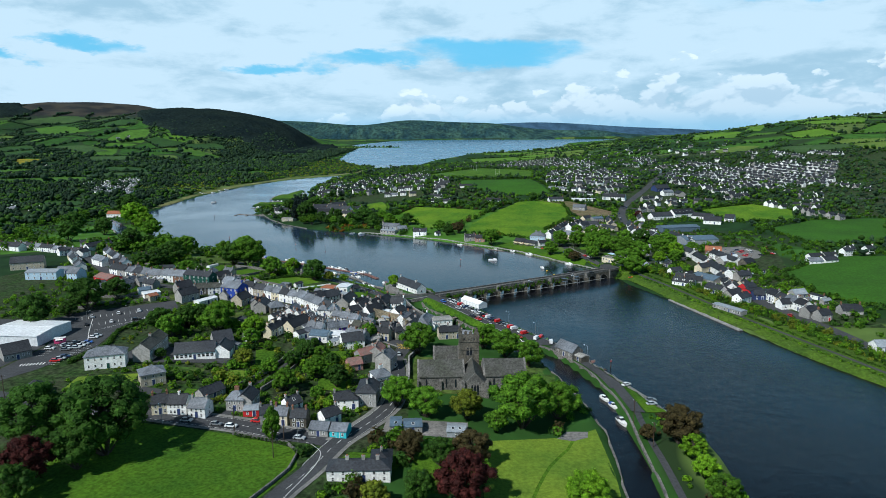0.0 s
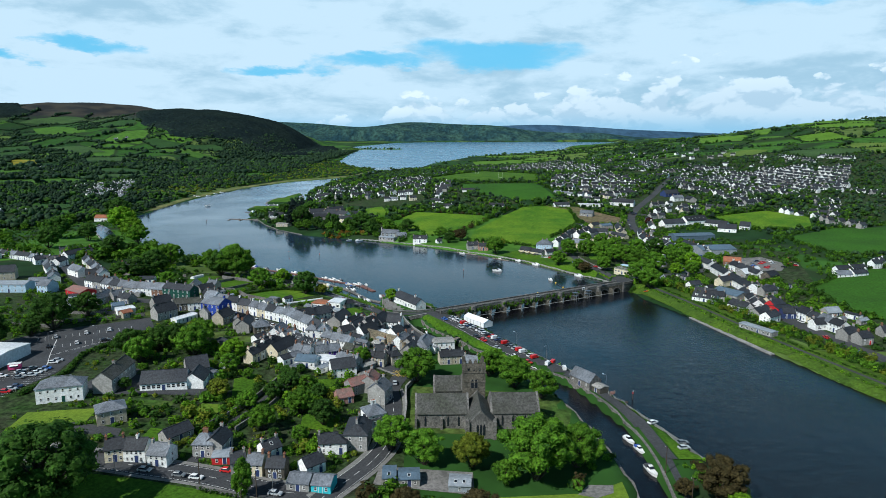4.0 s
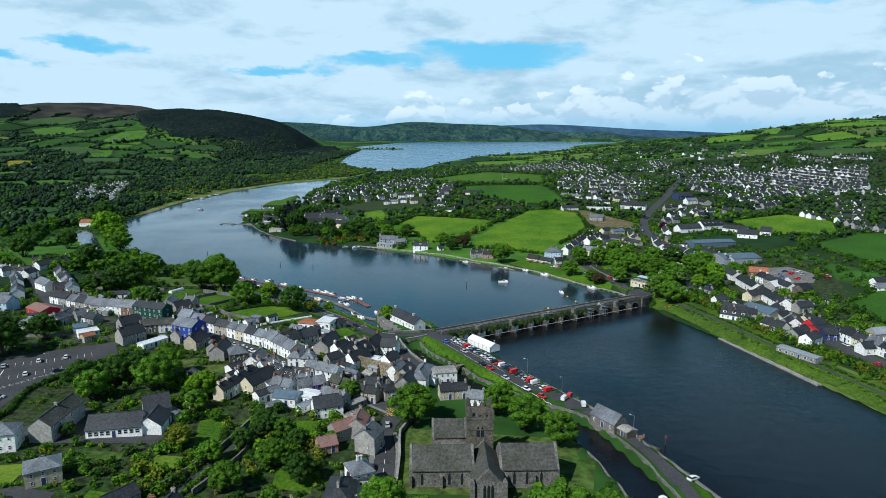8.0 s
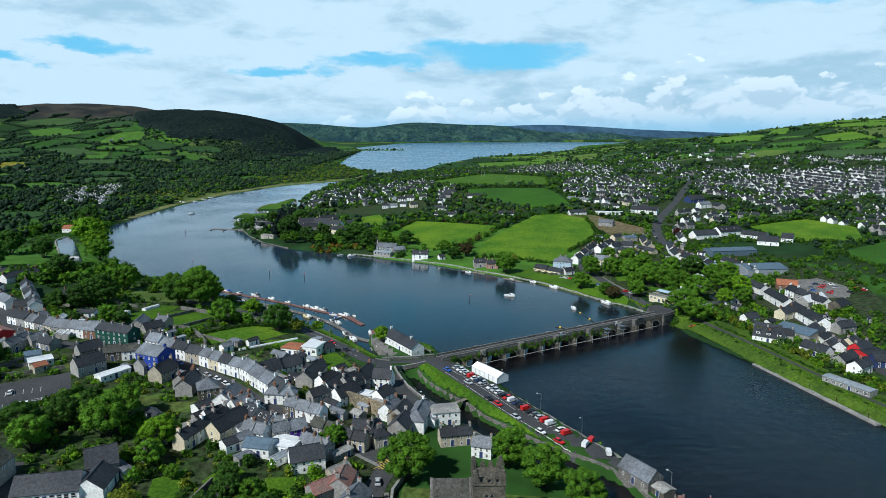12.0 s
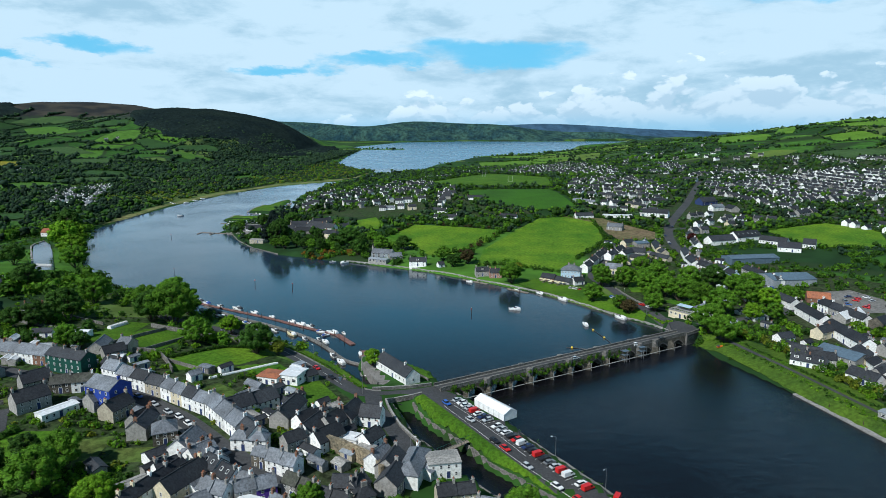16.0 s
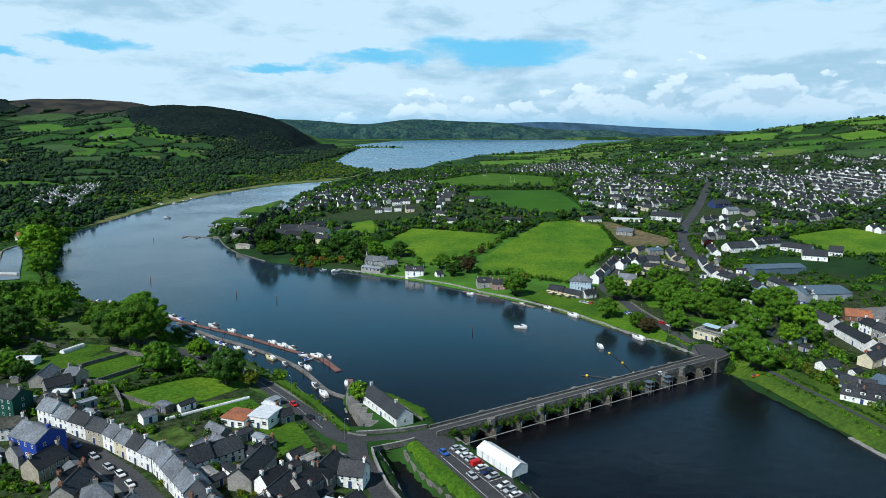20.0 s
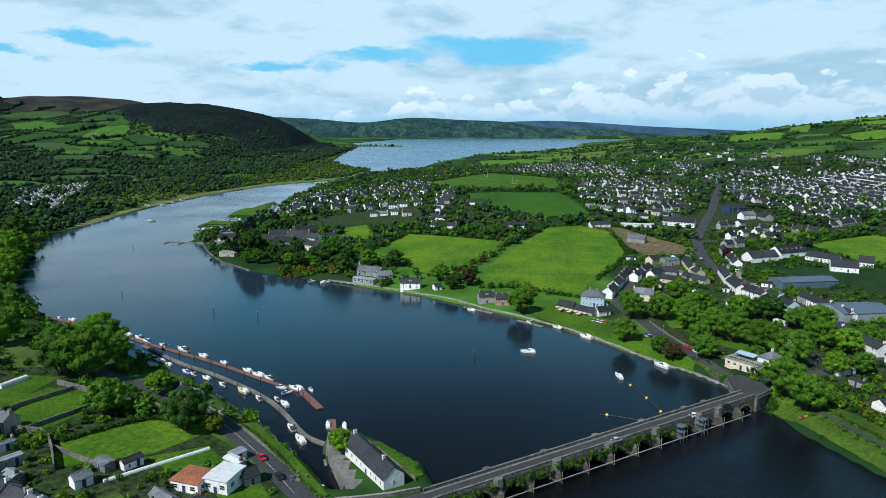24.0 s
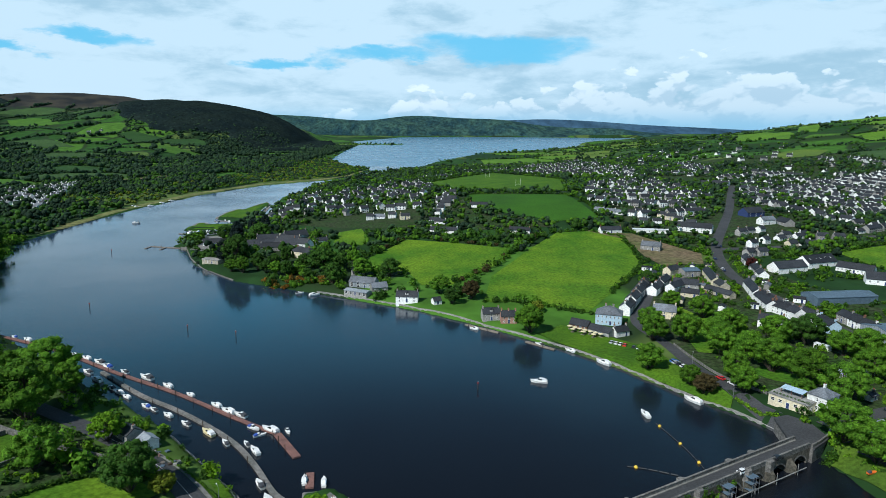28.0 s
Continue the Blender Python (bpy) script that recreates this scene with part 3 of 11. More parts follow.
class Shape:
    """Collects faces of one mesh, with a material slot for each face."""

    def __init__(self):
        self.v, self.f, self.m = [], [], []

    def face(self, pts, slot=0):
        k = len(self.v)
        self.v += [tuple(p) for p in pts]
        self.f.append(tuple(range(k, k + len(pts))))
        self.m.append(slot)

    def hull(self, lower, upper, slot=0, caps=True):
        """Joins two rings of equally many points."""
        n = len(lower)
        k = len(self.v)
        self.v += [tuple(p) for p in lower] + [tuple(p) for p in upper]
        for i in range(n):
            j = (i + 1) % n
            self.f.append((k + i, k + j, k + n + j, k + n + i))
            self.m.append(slot)
        if caps:
            self.f += [tuple(range(k + n - 1, k - 1, -1)), tuple(range(k + n, k + 2 * n))]
            self.m += [slot, slot]

    def box(self, cx, cy, z0, sx, sy, sz, slot=0, turn=0.0, taper=1.0):
        c, s = math.cos(turn), math.sin(turn)
        low, up = [], []
        for ax, ay in ((-1, -1), (1, -1), (1, 1), (-1, 1)):
            x, y = ax * sx / 2, ay * sy / 2
            low.append((cx + c * x - s * y, cy + s * x + c * y, z0))
            x, y = x * taper, y * taper
            up.append((cx + c * x - s * y, cy + s * x + c * y, z0 + sz))
        self.hull(low, up, slot)

    def tube(self, pts, radii, sides=6, slot=0):
        rings = []
        for i, p in enumerate(pts):
            p = Vector(p)
            a = Vector(pts[min(i + 1, len(pts) - 1)]) - Vector(pts[max(i - 1, 0)])
            q = a.to_track_quat("Z", "Y")
            rings.append([p + q @ Vector((math.cos(2 * math.pi * k / sides) * radii[i], math.sin(2 * math.pi * k / sides) * radii[i], 0)) for k in range(sides)])
        for i in range(len(rings) - 1):
            self.hull(rings[i], rings[i + 1], slot, caps=False)
        self.face(list(reversed(rings[0])), slot)
        self.face(rings[-1], slot)

    def weld(self):
        """Joins points that fall together, so that the piece is one connected body."""
        seen, index = {}, []
        for p in self.v:
            index.append(seen.setdefault(tuple(round(c, 4) for c in p), len(seen)))
        self.v = list(seen)
        self.f = [tuple(index[i] for i in f) for f in self.f]
        return self

    def mesh(self, name, mats, smooth=False):
        me = bpy.data.meshes.new(name)
        me.from_pydata(self.v, [], self.f)
        for mt in mats:
            me.materials.append(mt)
        if any(self.m):
            me.polygons.foreach_set("material_index", self.m)
        if smooth:
            me.shade_smooth()
        return me


def part(name, shape, mats, parent=None, label="", smooth=False, at=None):
    """Links a shape, or a mesh that is shared, as one object under a thing."""
    if isinstance(shape, Shape):
        shape = shape.mesh(name, mats if isinstance(mats, (list, tuple)) else [mats], smooth)
    ob = new(name, shape)
    if parent is not None:
        ob.parent = parent
    if at is not None:
        ob.matrix_basis = at
    return tagged(ob, label)


def ground_sheet():
    ny, nx = GZ.shape
    X, Y = np.meshgrid(GX, GY)
    co = np.stack([X, Y, GZ], -1).reshape(-1, 3)
    j, i = np.meshgrid(np.arange(ny - 1), np.arange(nx - 1), indexing="ij")
    k = (j * nx + i).ravel()
    quads = np.stack([k, k + 1, k + nx + 1, k + nx], -1).astype(np.int32)
    me = bpy.data.meshes.new("ground")
    me.vertices.add(len(co))
    me.vertices.foreach_set("co", co.ravel().astype(np.float32))
    me.loops.add(quads.size)
    me.loops.foreach_set("vertex_index", quads.ravel())
    me.polygons.add(len(quads))
    me.polygons.foreach_set("loop_start", np.arange(0, quads.size, 4, dtype=np.int32))
    me.update()
    me.validate()
    me.shade_smooth()
    me.materials.append(FARM)
    return tagged(new("ground", me), "rolling green farmland and river banks under the town", "ground", kind="structure")


ground_sheet()
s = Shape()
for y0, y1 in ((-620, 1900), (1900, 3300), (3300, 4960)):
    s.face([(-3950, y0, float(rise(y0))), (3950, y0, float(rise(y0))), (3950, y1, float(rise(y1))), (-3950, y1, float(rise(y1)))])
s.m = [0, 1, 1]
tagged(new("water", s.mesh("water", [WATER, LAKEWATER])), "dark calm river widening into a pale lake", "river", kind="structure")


def drape(name, outline, material, lift=0.12, cell=4.0, label="", category="", level=None, thick=0.0):
    """A flat piece of ground (field, road, yard) that follows the sheet."""
    FIELDS.append(list(outline))
    bm = bmesh.new()
    bm.faces.new([bm.verts.new((x, y, 0)) for x, y in outline])
    xs, ys = [p[0] for p in outline], [p[1] for p in outline]
    for axis, lo, hi in ((0, min(xs), max(xs)), (1, min(ys), max(ys))):
        c = math.ceil(lo / cell) * cell
        while c < hi:
            co, no = [0, 0, 0], [0, 0, 0]
            co[axis], no[axis] = c, 1
            bmesh.ops.bisect_plane(bm, geom=bm.verts[:] + bm.edges[:] + bm.faces[:], plane_co=co, plane_no=no)
            c += cell
    bmesh.ops.triangulate(bm, faces=bm.faces[:])
    for v in bm.verts:
        v.co.z = (height(v.co.x, v.co.y) if level is None else level) + lift
    bm.normal_update()
    for f in bm.faces:
        if f.normal.z < 0:
            f.normal_flip()
    me = bpy.data.meshes.new(name)
    bm.to_mesh(me)
    bm.free()
    me.materials.append(material)
    return tagged(new(name, me), label, category, kind="structure")


def ribbon(pts, width):
    """The outline of a road of that width along a line."""
    left, right = [], []
    for i, p in enumerate(pts):
        a = Vector(pts[min(i + 1, len(pts) - 1)]) - Vector(pts[max(i - 1, 0)])
        n = Vector((-a.y, a.x)).normalized() * width / 2
        left.append((p[0] + n.x, p[1] + n.y))
        right.append((p[0] - n.x, p[1] - n.y))
    return left + right[::-1]


def smooth_line(pts, step=4.0):
    """A Catmull-Rom line through the points."""
    out = []
    for i in range(len(pts) - 1):
        p0, p1, p2, p3 = (Vector(pts[max(0, min(len(pts) - 1, i + k))]) for k in (-1, 0, 1, 2))
        n = max(1, int((p2 - p1).length / step))
        for k in range(n):
            t = k / n
            out.append(tuple(0.5 * ((2 * p1) + (p2 - p0) * t + (2 * p0 - 5 * p1 + 4 * p2 - p3) * t * t + (3 * p1 - p0 - 3 * p2 + p3) * t ** 3)))
    return out + [tuple(pts[-1])]


def road(name, pts, width, material=None, lift=0.15, label="", category="road", step=5.0):
    pts = smooth_line(pts, step)
    ROADS.append((pts, width / 2))
    left = ribbon(pts, width)
    n = len(pts)
    s = Shape()
    cols = max(2, int(width / 2.5) + 1)
    rows = []
    for i in range(n):
        a, b = left[i], left[2 * n - 1 - i]
        rows.append([(a[0] + (b[0] - a[0]) * k / (cols - 1), a[1] + (b[1] - a[1]) * k / (cols - 1)) for k in range(cols)])
    for r0, r1 in zip(rows, rows[1:]):
        for k in range(cols - 1):
            s.face([(*p, height(*p) + lift) for p in (r0[k], r1[k], r1[k + 1], r0[k + 1])])
    return tagged(new(name, s.mesh(name, [material or ASPHALT])), label or "dark grey asphalt street between houses", category, kind="structure")
# ------------------------------------------------------------ kinds of things
MADE = {}
TAKEN = []                # x, y, half width of what stands on the ground


def window_mesh(w, h, kind="sash"):
    """A window: frame proud of the wall, sill, glazing bar and pane set back in it."""
    key = ("win", w, h, kind)
    if key not in MADE:
        s = Shape()
        f, out, deep = 0.10, -0.07, -0.015
        xs = [-w / 2, -w / 2 + f, w / 2 - f, w / 2] if kind == "sash" else [-w / 2, -w / 2 + f, -f * 0.4, f * 0.4, w / 2 - f, w / 2]
        zs = [-h / 2, -h / 2 + f, -f * 0.4, f * 0.4, h / 2 - f, h / 2] if kind == "sash" else [-h / 2, -h / 2 + f, h / 2 - f, h / 2]
        for i in range(len(xs) - 1):
            for j in range(len(zs) - 1):
                x0, x1, z0, z1 = xs[i], xs[i + 1], zs[j], zs[j + 1]
                if i % 2 and j % 2:
                    s.face([(x0, deep, z0), (x1, deep, z0), (x1, deep, z1), (x0, deep, z1)], 1)
                    for (ax, az), (bx, bz) in (((x0, z0), (x1, z0)), ((x1, z0), (x1, z1)), ((x1, z1), (x0, z1)), ((x0, z1), (x0, z0))):
                        s.face([(ax, out, az), (bx, out, bz), (bx, deep, bz), (ax, deep, az)])
                else:
                    s.face([(x0, out, z0), (x1, out, z0), (x1, out, z1), (x0, out, z1)])
        for (ax, az), (bx, bz) in (((xs[0], zs[0]), (xs[-1], zs[0])), ((xs[-1], zs[0]), (xs[-1], zs[-1])), ((xs[-1], zs[-1]), (xs[0], zs[-1])), ((xs[0], zs[-1]), (xs[0], zs[0]))):
            s.face([(ax, 0.02, az), (bx, 0.02, bz), (bx, out, bz), (ax, out, az)])
        s.weld()
        MADE[key] = s.mesh("window", [TRIM, GLASS])
    return MADE[key]


def door_mesh(material, w=1.0, h=2.1):
    key = ("door", material.name, w, h)
    if key not in MADE:
        s = Shape()
        s.box(0, -0.02, 0, w, 0.05, h, 0)
        for x in (-w / 2 - 0.06, w / 2 + 0.06):
            s.box(x, -0.03, 0, 0.12, 0.08, h + 0.12, 1)
        s.box(0, -0.03, h, w, 0.08, 0.12, 1)
        MADE[key] = s.mesh("door", [material, TRIM])
    return MADE[key]


def chimney_shape(w=1.1, d=0.6, h=1.5, pots=2):
    s = Shape()
    s.box(0, 0, -1.2, w, d, h + 1.2)
    s.box(0, 0, h, w + 0.16, d + 0.16, 0.14)
    for k in range(pots):
        x = (k - (pots - 1) / 2) * w / max(pots, 1) * 0.8
        s.tube([(x, 0, h + 0.14), (x, 0, h + 0.55)], [0.13, 0.11], 6, 1)
    return s


def chimney_mesh(material, w=1.1, h=1.5, pots=2):
    key = ("chim", material.name, w, h, pots)
    if key not in MADE:
        MADE[key] = chimney_shape(w, 0.6, h, pots).mesh("chimney", [material, TERRACOTTA])
    return MADE[key]


def house(x, y, turn, length, depth, eaves, pitch=38, wall=None, roof=None, hip=False, chim=(-1, 1), floors=2, bays=3, label="", category="house", group="",
          z=None, chim_mat=None, sides="f", doors=True, dormers=0, rooflights=0, door=None, name="house", win=(0.75, 1.1), gable_windows=True, parapet=False, k=0):
    """A house: walls with gables down into the ground, a roof with thickness and overhang, chimneys, windows and doors as parts.
    The front looks along -y before it is turned by that many degrees."""
    wall, roof = wall or WHITEWALL, roof or SLATE
    if not k:
        big = category in ("school", "warehouse", "hotel", "shop")
        depth, eaves, pitch = depth * (0.84 if big else 0.74), eaves * (0.84 if big else 0.76), pitch * 0.95
        if not big and name == "house":
            length *= 0.92
    z = (height(x, y) if z is None else z)
    base = new(name)
    base.matrix_basis = pose(x, y, z, 0, 0, turn)
    tagged(base, label, category, group)
    a, b = length / 2, depth / 2
    for q in range(-1, 2):
        TAKEN.append((x + math.cos(radians(turn)) * q * (a - b) * (a > b), y + math.sin(radians(turn)) * q * (a - b) * (a > b), min(a, b) + 0.8))
    rise_ = b * math.tan(radians(pitch))
    s = Shape()
    ring = [(-a, -b), (a, -b), (a, b), (-a, b)]
    s.hull([(px, py, -2.5) for px, py in ring], [(px, py, eaves) for px, py in ring])
    if not hip:
        for e in (-a, a):
            s.hull([(e * 0.999, -b, eaves), (e * 0.999, b, eaves), (e * 0.999, 0, eaves + rise_)], [(e * 0.985, -b, eaves), (e * 0.985, b, eaves), (e * 0.985, 0, eaves + rise_)])
    part("wall", s, wall, base)
    t, o = 0.22, 0.3
    s = Shape()
    e = 0.12 if not hip else o
    drop = o * math.tan(radians(pitch))
    zr = eaves + rise_ + 0.05
    if hip:
        hx = max(a - b, 0.3)
        low = [(-a - o, -b - o, eaves - 0.12), (a + o, -b - o, eaves - 0.12), (a + o, b + o, eaves - 0.12), (-a - o, b + o, eaves - 0.12)]
        top = [(-hx, 0, zr), (hx, 0, zr), (hx, 0, zr), (-hx, 0, zr)]
        l2 = [(px, py, pz + t) for px, py, pz in low]
        s.hull(low, l2, caps=False)
        s.face(list(reversed(low)))
        s.face([l2[0], l2[1], top[1], top[0]])
        s.face([l2[1], l2[2], top[1]])
        s.face([l2[2], l2[3], top[3], top[1]])
        s.face([l2[3], l2[0], top[0]])
    else:
        for sg in (-1, 1):
            lo = [(-a - e, sg * (b + o), eaves - drop), (a + e, sg * (b + o), eaves - drop), (a + e, 0, zr), (-a - e, 0, zr)]
            if sg > 0:
                lo = [lo[1], lo[0], lo[3], lo[2]]
            s.hull(lo, [(px, py, pz + t) for px, py, pz in lo])
    s.box(0, 0, zr + t - 0.04, 2 * a if not hip else 2 * max(a - b, 0.3), 0.28, 0.12, 0)
    part("roof", s, roof, base)
    for c in chim:
        cm = chim_mat or (wall, GREYWALL, BRICK, GREYWALL)[int(abs(x * 3 + y * 7)) % 4]
        cx = c * (a - 0.45) if not hip else c * max(a - b, 0.3)
        part("chimney", chimney_mesh(cm, 0.95, 0.95), None, base, at=pose(cx, 0, zr, 0, 0, 90 if not hip else 0))
    for q in range(dormers):
        dx = (q - (dormers - 1) / 2) * length / max(dormers, 1)
        dz = eaves + rise_ * 0.28
        s = Shape()
        s.box(0, 0, 0, 1.7, 2.2, 1.25)
        s.hull([(-1.0, -1.2, 1.2), (1.0, -1.2, 1.2), (0, -1.2, 2.0)], [(-1.0, 1.4, 1.2), (1.0, 1.4, 1.2), (0, 1.4, 2.0)], 1)
        dm = part("dormer", s, [wall, roof], base, at=pose(dx, -b * 0.72 + 1.1, dz))
        part("window", window_mesh(1.1, 0.9, "case"), None, dm, at=pose(0, -1.1, 0.65))
    for q in range(rooflights):
        s = Shape()
        s.box(0, 0, 0, 0.9, 1.2, 0.07, 0)
        s.box(0, 0, 0.06, 0.7, 1.0, 0.03, 1)
        dx = (q - (rooflights - 1) / 2) * length / (rooflights + 0.6)
        f = 0.5
        part("rooflight", s, [TRIM, GLASS], base, at=pose(dx, -b * (1 - f), eaves + rise_ * f + t + 0.08, pitch, 0, 0))
    fl_h = eaves / max(floors, 1)
    for side in sides:
        if side in "fb":
            sg, yy, rz = (-1, -b, 0) if side == "f" else (1, b, 180)
            for fl in range(floors):
                for k in range(bays):
                    px = (k - (bays - 1) / 2) * (length - 1.6) / max(bays - 0.4, 1)
                    if doors and side == "f" and fl == 0 and k == bays // 2:
                        part("door", door_mesh(door or NAVY), None, base, at=pose(px, yy, 0.05, 0, 0, rz))
                        continue
                    part("window", window_mesh(*win), None, base, at=pose(px * (-sg), yy, fl_h * (fl + 0.56), 0, 0, rz))
        else:
            sg, xx, rz = (-1, -a, -90) if side == "l" else (1, a, 90)
            n = 2 if depth > 7 else 1
            for fl in range(floors):
                for k in range(n):
                    part("window", window_mesh(*win), None, base, at=pose(xx, (k - (n - 1) / 2) * depth * 0.45, fl_h * (fl + 0.56), 0, 0, rz))
    return base


def clump_points(rng, kind):
    """Centres and sizes of the boughs of a crown of unit height and spread."""
    out = []
    if kind == "conifer":
        for k in range(46):
            z = rng.uniform(0.08, 1.0)
            r = (1.02 - z) * 0.36 * rng.uniform(0.5, 1.0)
            an = rng.uniform(0, 6.283)
            out.append((r * math.cos(an), r * math.sin(an), z, 0.10 + 0.08 * (1 - z)))
        return out
    n = {"round": 84, "tall": 56, "bush": 30, "sparse": 30}[kind]
    for k in range(n):
        z = rng.uniform(0, 1)
        an = k * 2.4 + rng.uniform(-0.4, 0.4)
        r = {"round": 0.40, "tall": 0.27, "bush": 0.44, "sparse": 0.36}[kind] * math.sqrt(max(0.05, 1 - (2 * z - 0.85) ** 2 * 0.85)) * rng.uniform(0.55, 1.12)
        zz = {"round": 0.30 + 0.62 * z, "tall": 0.18 + 0.76 * z, "bush": 0.10 + 0.66 * z, "sparse": 0.3 + 0.62 * z}[kind]
        out.append((r * math.cos(an), r * math.sin(an), zz, rng.uniform(0.065, 0.125)))
    return out


ICO_V = [Vector(v).normalized() for v in ((0, 1, 1.618), (0, -1, 1.618), (0, 1, -1.618), (0, -1, -1.618), (1, 1.618, 0), (-1, 1.618, 0), (1, -1.618, 0), (-1, -1.618, 0), (1.618, 0, 1), (1.618, 0, -1), (-1.618, 0, 1), (-1.618, 0, -1))]
ICO_F = [t for t in [(a, b, c) for a in range(12) for b in range(a) for c in range(b)] if all((ICO_V[a] - ICO_V[b]).length < 1.1 for a, b in ((t[0], t[1]), (t[1], t[2]), (t[0], t[2])))]
ICO_F = [t if (ICO_V[t[1]] - ICO_V[t[0]]).cross(ICO_V[t[2]] - ICO_V[t[0]]).dot(ICO_V[t[0]]) > 0 else t[::-1] for t in ICO_F]


def tree_parts(kind, leaf, seed, leaves):
    """A tapered trunk with limbs, and a crown of leaf clumps; one unit high."""
    rng = random.Random(seed)
    boughs = clump_points(rng, kind)
    s = Shape()
    top = 0.8 if kind != "bush" else 0.4
    bend = [(rng.uniform(-0.02, 0.02) * k, rng.uniform(-0.02, 0.02) * k, top * k / 4 - (0.06 if k == 0 else 0)) for k in range(5)]
    thick = 0.022 if kind != "bush" else 0.015
    s.tube(bend, [thick * v for v in (1.5, 1.0, 0.8, 0.5, 0.2)], 6)
    for bx, by, bz, br in boughs[::3]:
        k = min(3, max(1, int(bz * 4)))
        st = bend[k - 1] if kind != "conifer" else (0, 0, bz)
        s.tube([(st[0], st[1], st[2] + 0.02), (bx * 0.5, by * 0.5, (st[2] + bz) / 2), (bx, by, bz)], [thick * 0.6, thick * 0.4, thick * 0.15], 4)
    trunk = s.mesh("trunk", [TRUNK])
    c = Shape()
    per = max(6, leaves // len(boughs))
    for bx, by, bz, br in boughs:
        core = [Vector(v) * br * rng.uniform(0.66, 0.84) + Vector((bx, by, bz)) for v in ICO_V]
        for tri in ICO_F:
            c.face([core[i] for i in tri])
        tuft = Vector((bx, by, (bz - 0.45) * 0.8)).normalized()
        for _ in range(per):
            d = Vector((rng.gauss(0, 1), rng.gauss(0, 1), rng.gauss(0, 0.8)))
            d = d.normalized() * br * rng.uniform(0.70, 1.12)
            p = Vector((bx, by, bz)) + d
            nrm = (d.normalized() + tuft * 0.6 + Vector((rng.uniform(-.5, .5), rng.uniform(-.5, .5), rng.uniform(0, .7)))).normalized()
            q = nrm.to_track_quat("Z", "Y")
            sz = rng.uniform(0.010, 0.021) * (1.0 if leaves > 3000 else 1.45)
            an = rng.uniform(0, 3.14)
            u, w = q @ Vector((math.cos(an), math.sin(an), 0)) * sz, q @ Vector((-math.sin(an), math.cos(an), 0)) * sz * rng.uniform(0.6, 1.0)
            bow = nrm * sz * 0.35
            c.face([p - u - bow, p - w, p + u - bow, p + w])
    return trunk, c.mesh("crown", [leaf])


def tree(x, y, high, wide=None, kind="round", leaf=None, seed=0, leaves=1500, label="", z=None, group="", name="tree", category="tree"):
    leaf = leaf or LEAF_MID
    key = ("tree", kind, leaf.name, seed % 3, leaves)
    if key not in MADE:
        MADE[key] = tree_parts(kind, leaf, seed % 3 + 11, leaves)
    trunk, crown = MADE[key]
    wide = wide or high * 0.85
    root = new(name)
    k = wide / 0.85
    root.matrix_basis = pose(x, y, height(x, y) if z is None else z, 0, 0, (seed * 77) % 360) @ Matrix.Diagonal((k, k, high, 1))
    tagged(root, label or "broad leafy tree in full spring green", category, group)
    part("trunk", trunk, None, root)
    part("crown", crown, None, root)
    return root


def leafy(name, places, material, label, category, seed=1, per=26, size=0.24, flat=0.8, kind="stuff", up=None):
    """Many shrubs, hedge bushes or far trees as one mass: each place is x, y, height, width."""
    rng = np.random.default_rng(seed)
    P = np.array(places, float)
    n = len(P)
    zs = np.array([height(px, py) for px, py in P[:, :2]]) if up is None else np.array(up, float)
    d = rng.normal(size=(n, per, 3))
    d /= np.linalg.norm(d, axis=2, keepdims=True)
    d *= rng.uniform(0.55, 1.05, size=(n, per, 1))
    lump = 1 + 0.35 * np.sin(d[:, :, 0:1] * 3 + rng.uniform(0, 6, (n, 1, 1))) * np.cos(d[:, :, 1:2] * 3 + rng.uniform(0, 6, (n, 1, 1)))
    d *= lump
    half_w, half_h = P[:, 3, None] / 2, P[:, 2, None] / 2
    c = np.stack([P[:, 0, None] + d[:, :, 0] * half_w, P[:, 1, None] + d[:, :, 1] * half_w, zs[:, None] + half_h * 0.95 + d[:, :, 2] * half_h], -1)
    nrm = d + rng.normal(scale=0.45, size=d.shape) + np.array([0, 0, 0.35])
    nrm /= np.linalg.norm(nrm, axis=2, keepdims=True)
    t = np.cross(nrm, rng.normal(size=d.shape))
    t /= np.linalg.norm(t, axis=2, keepdims=True) + 1e-9
    b = np.cross(nrm, t)
    sc = (P[:, 3, None] * size * rng.uniform(0.6, 1.2, size=(n, per)))[:, :, None]
    t, b = t * sc, b * sc * flat
    bow = nrm * sc * 0.3
    v = np.stack([c - t - bow, c - b, c + t - bow, c + b], 2).reshape(-1, 3)
    f = np.arange(len(v), dtype=np.int32)
    me = bpy.data.meshes.new(name)
    me.vertices.add(len(v))
    me.vertices.foreach_set("co", v.ravel().astype(np.float32))
    me.loops.add(len(f))
    me.loops.foreach_set("vertex_index", f)
    me.polygons.add(len(f) // 4)
    me.polygons.foreach_set("loop_start", np.arange(0, len(f), 4, dtype=np.int32))
    me.update()
    me.validate()
    me.materials.append(material)
    return tagged(new(name, me), label, category, kind=kind)


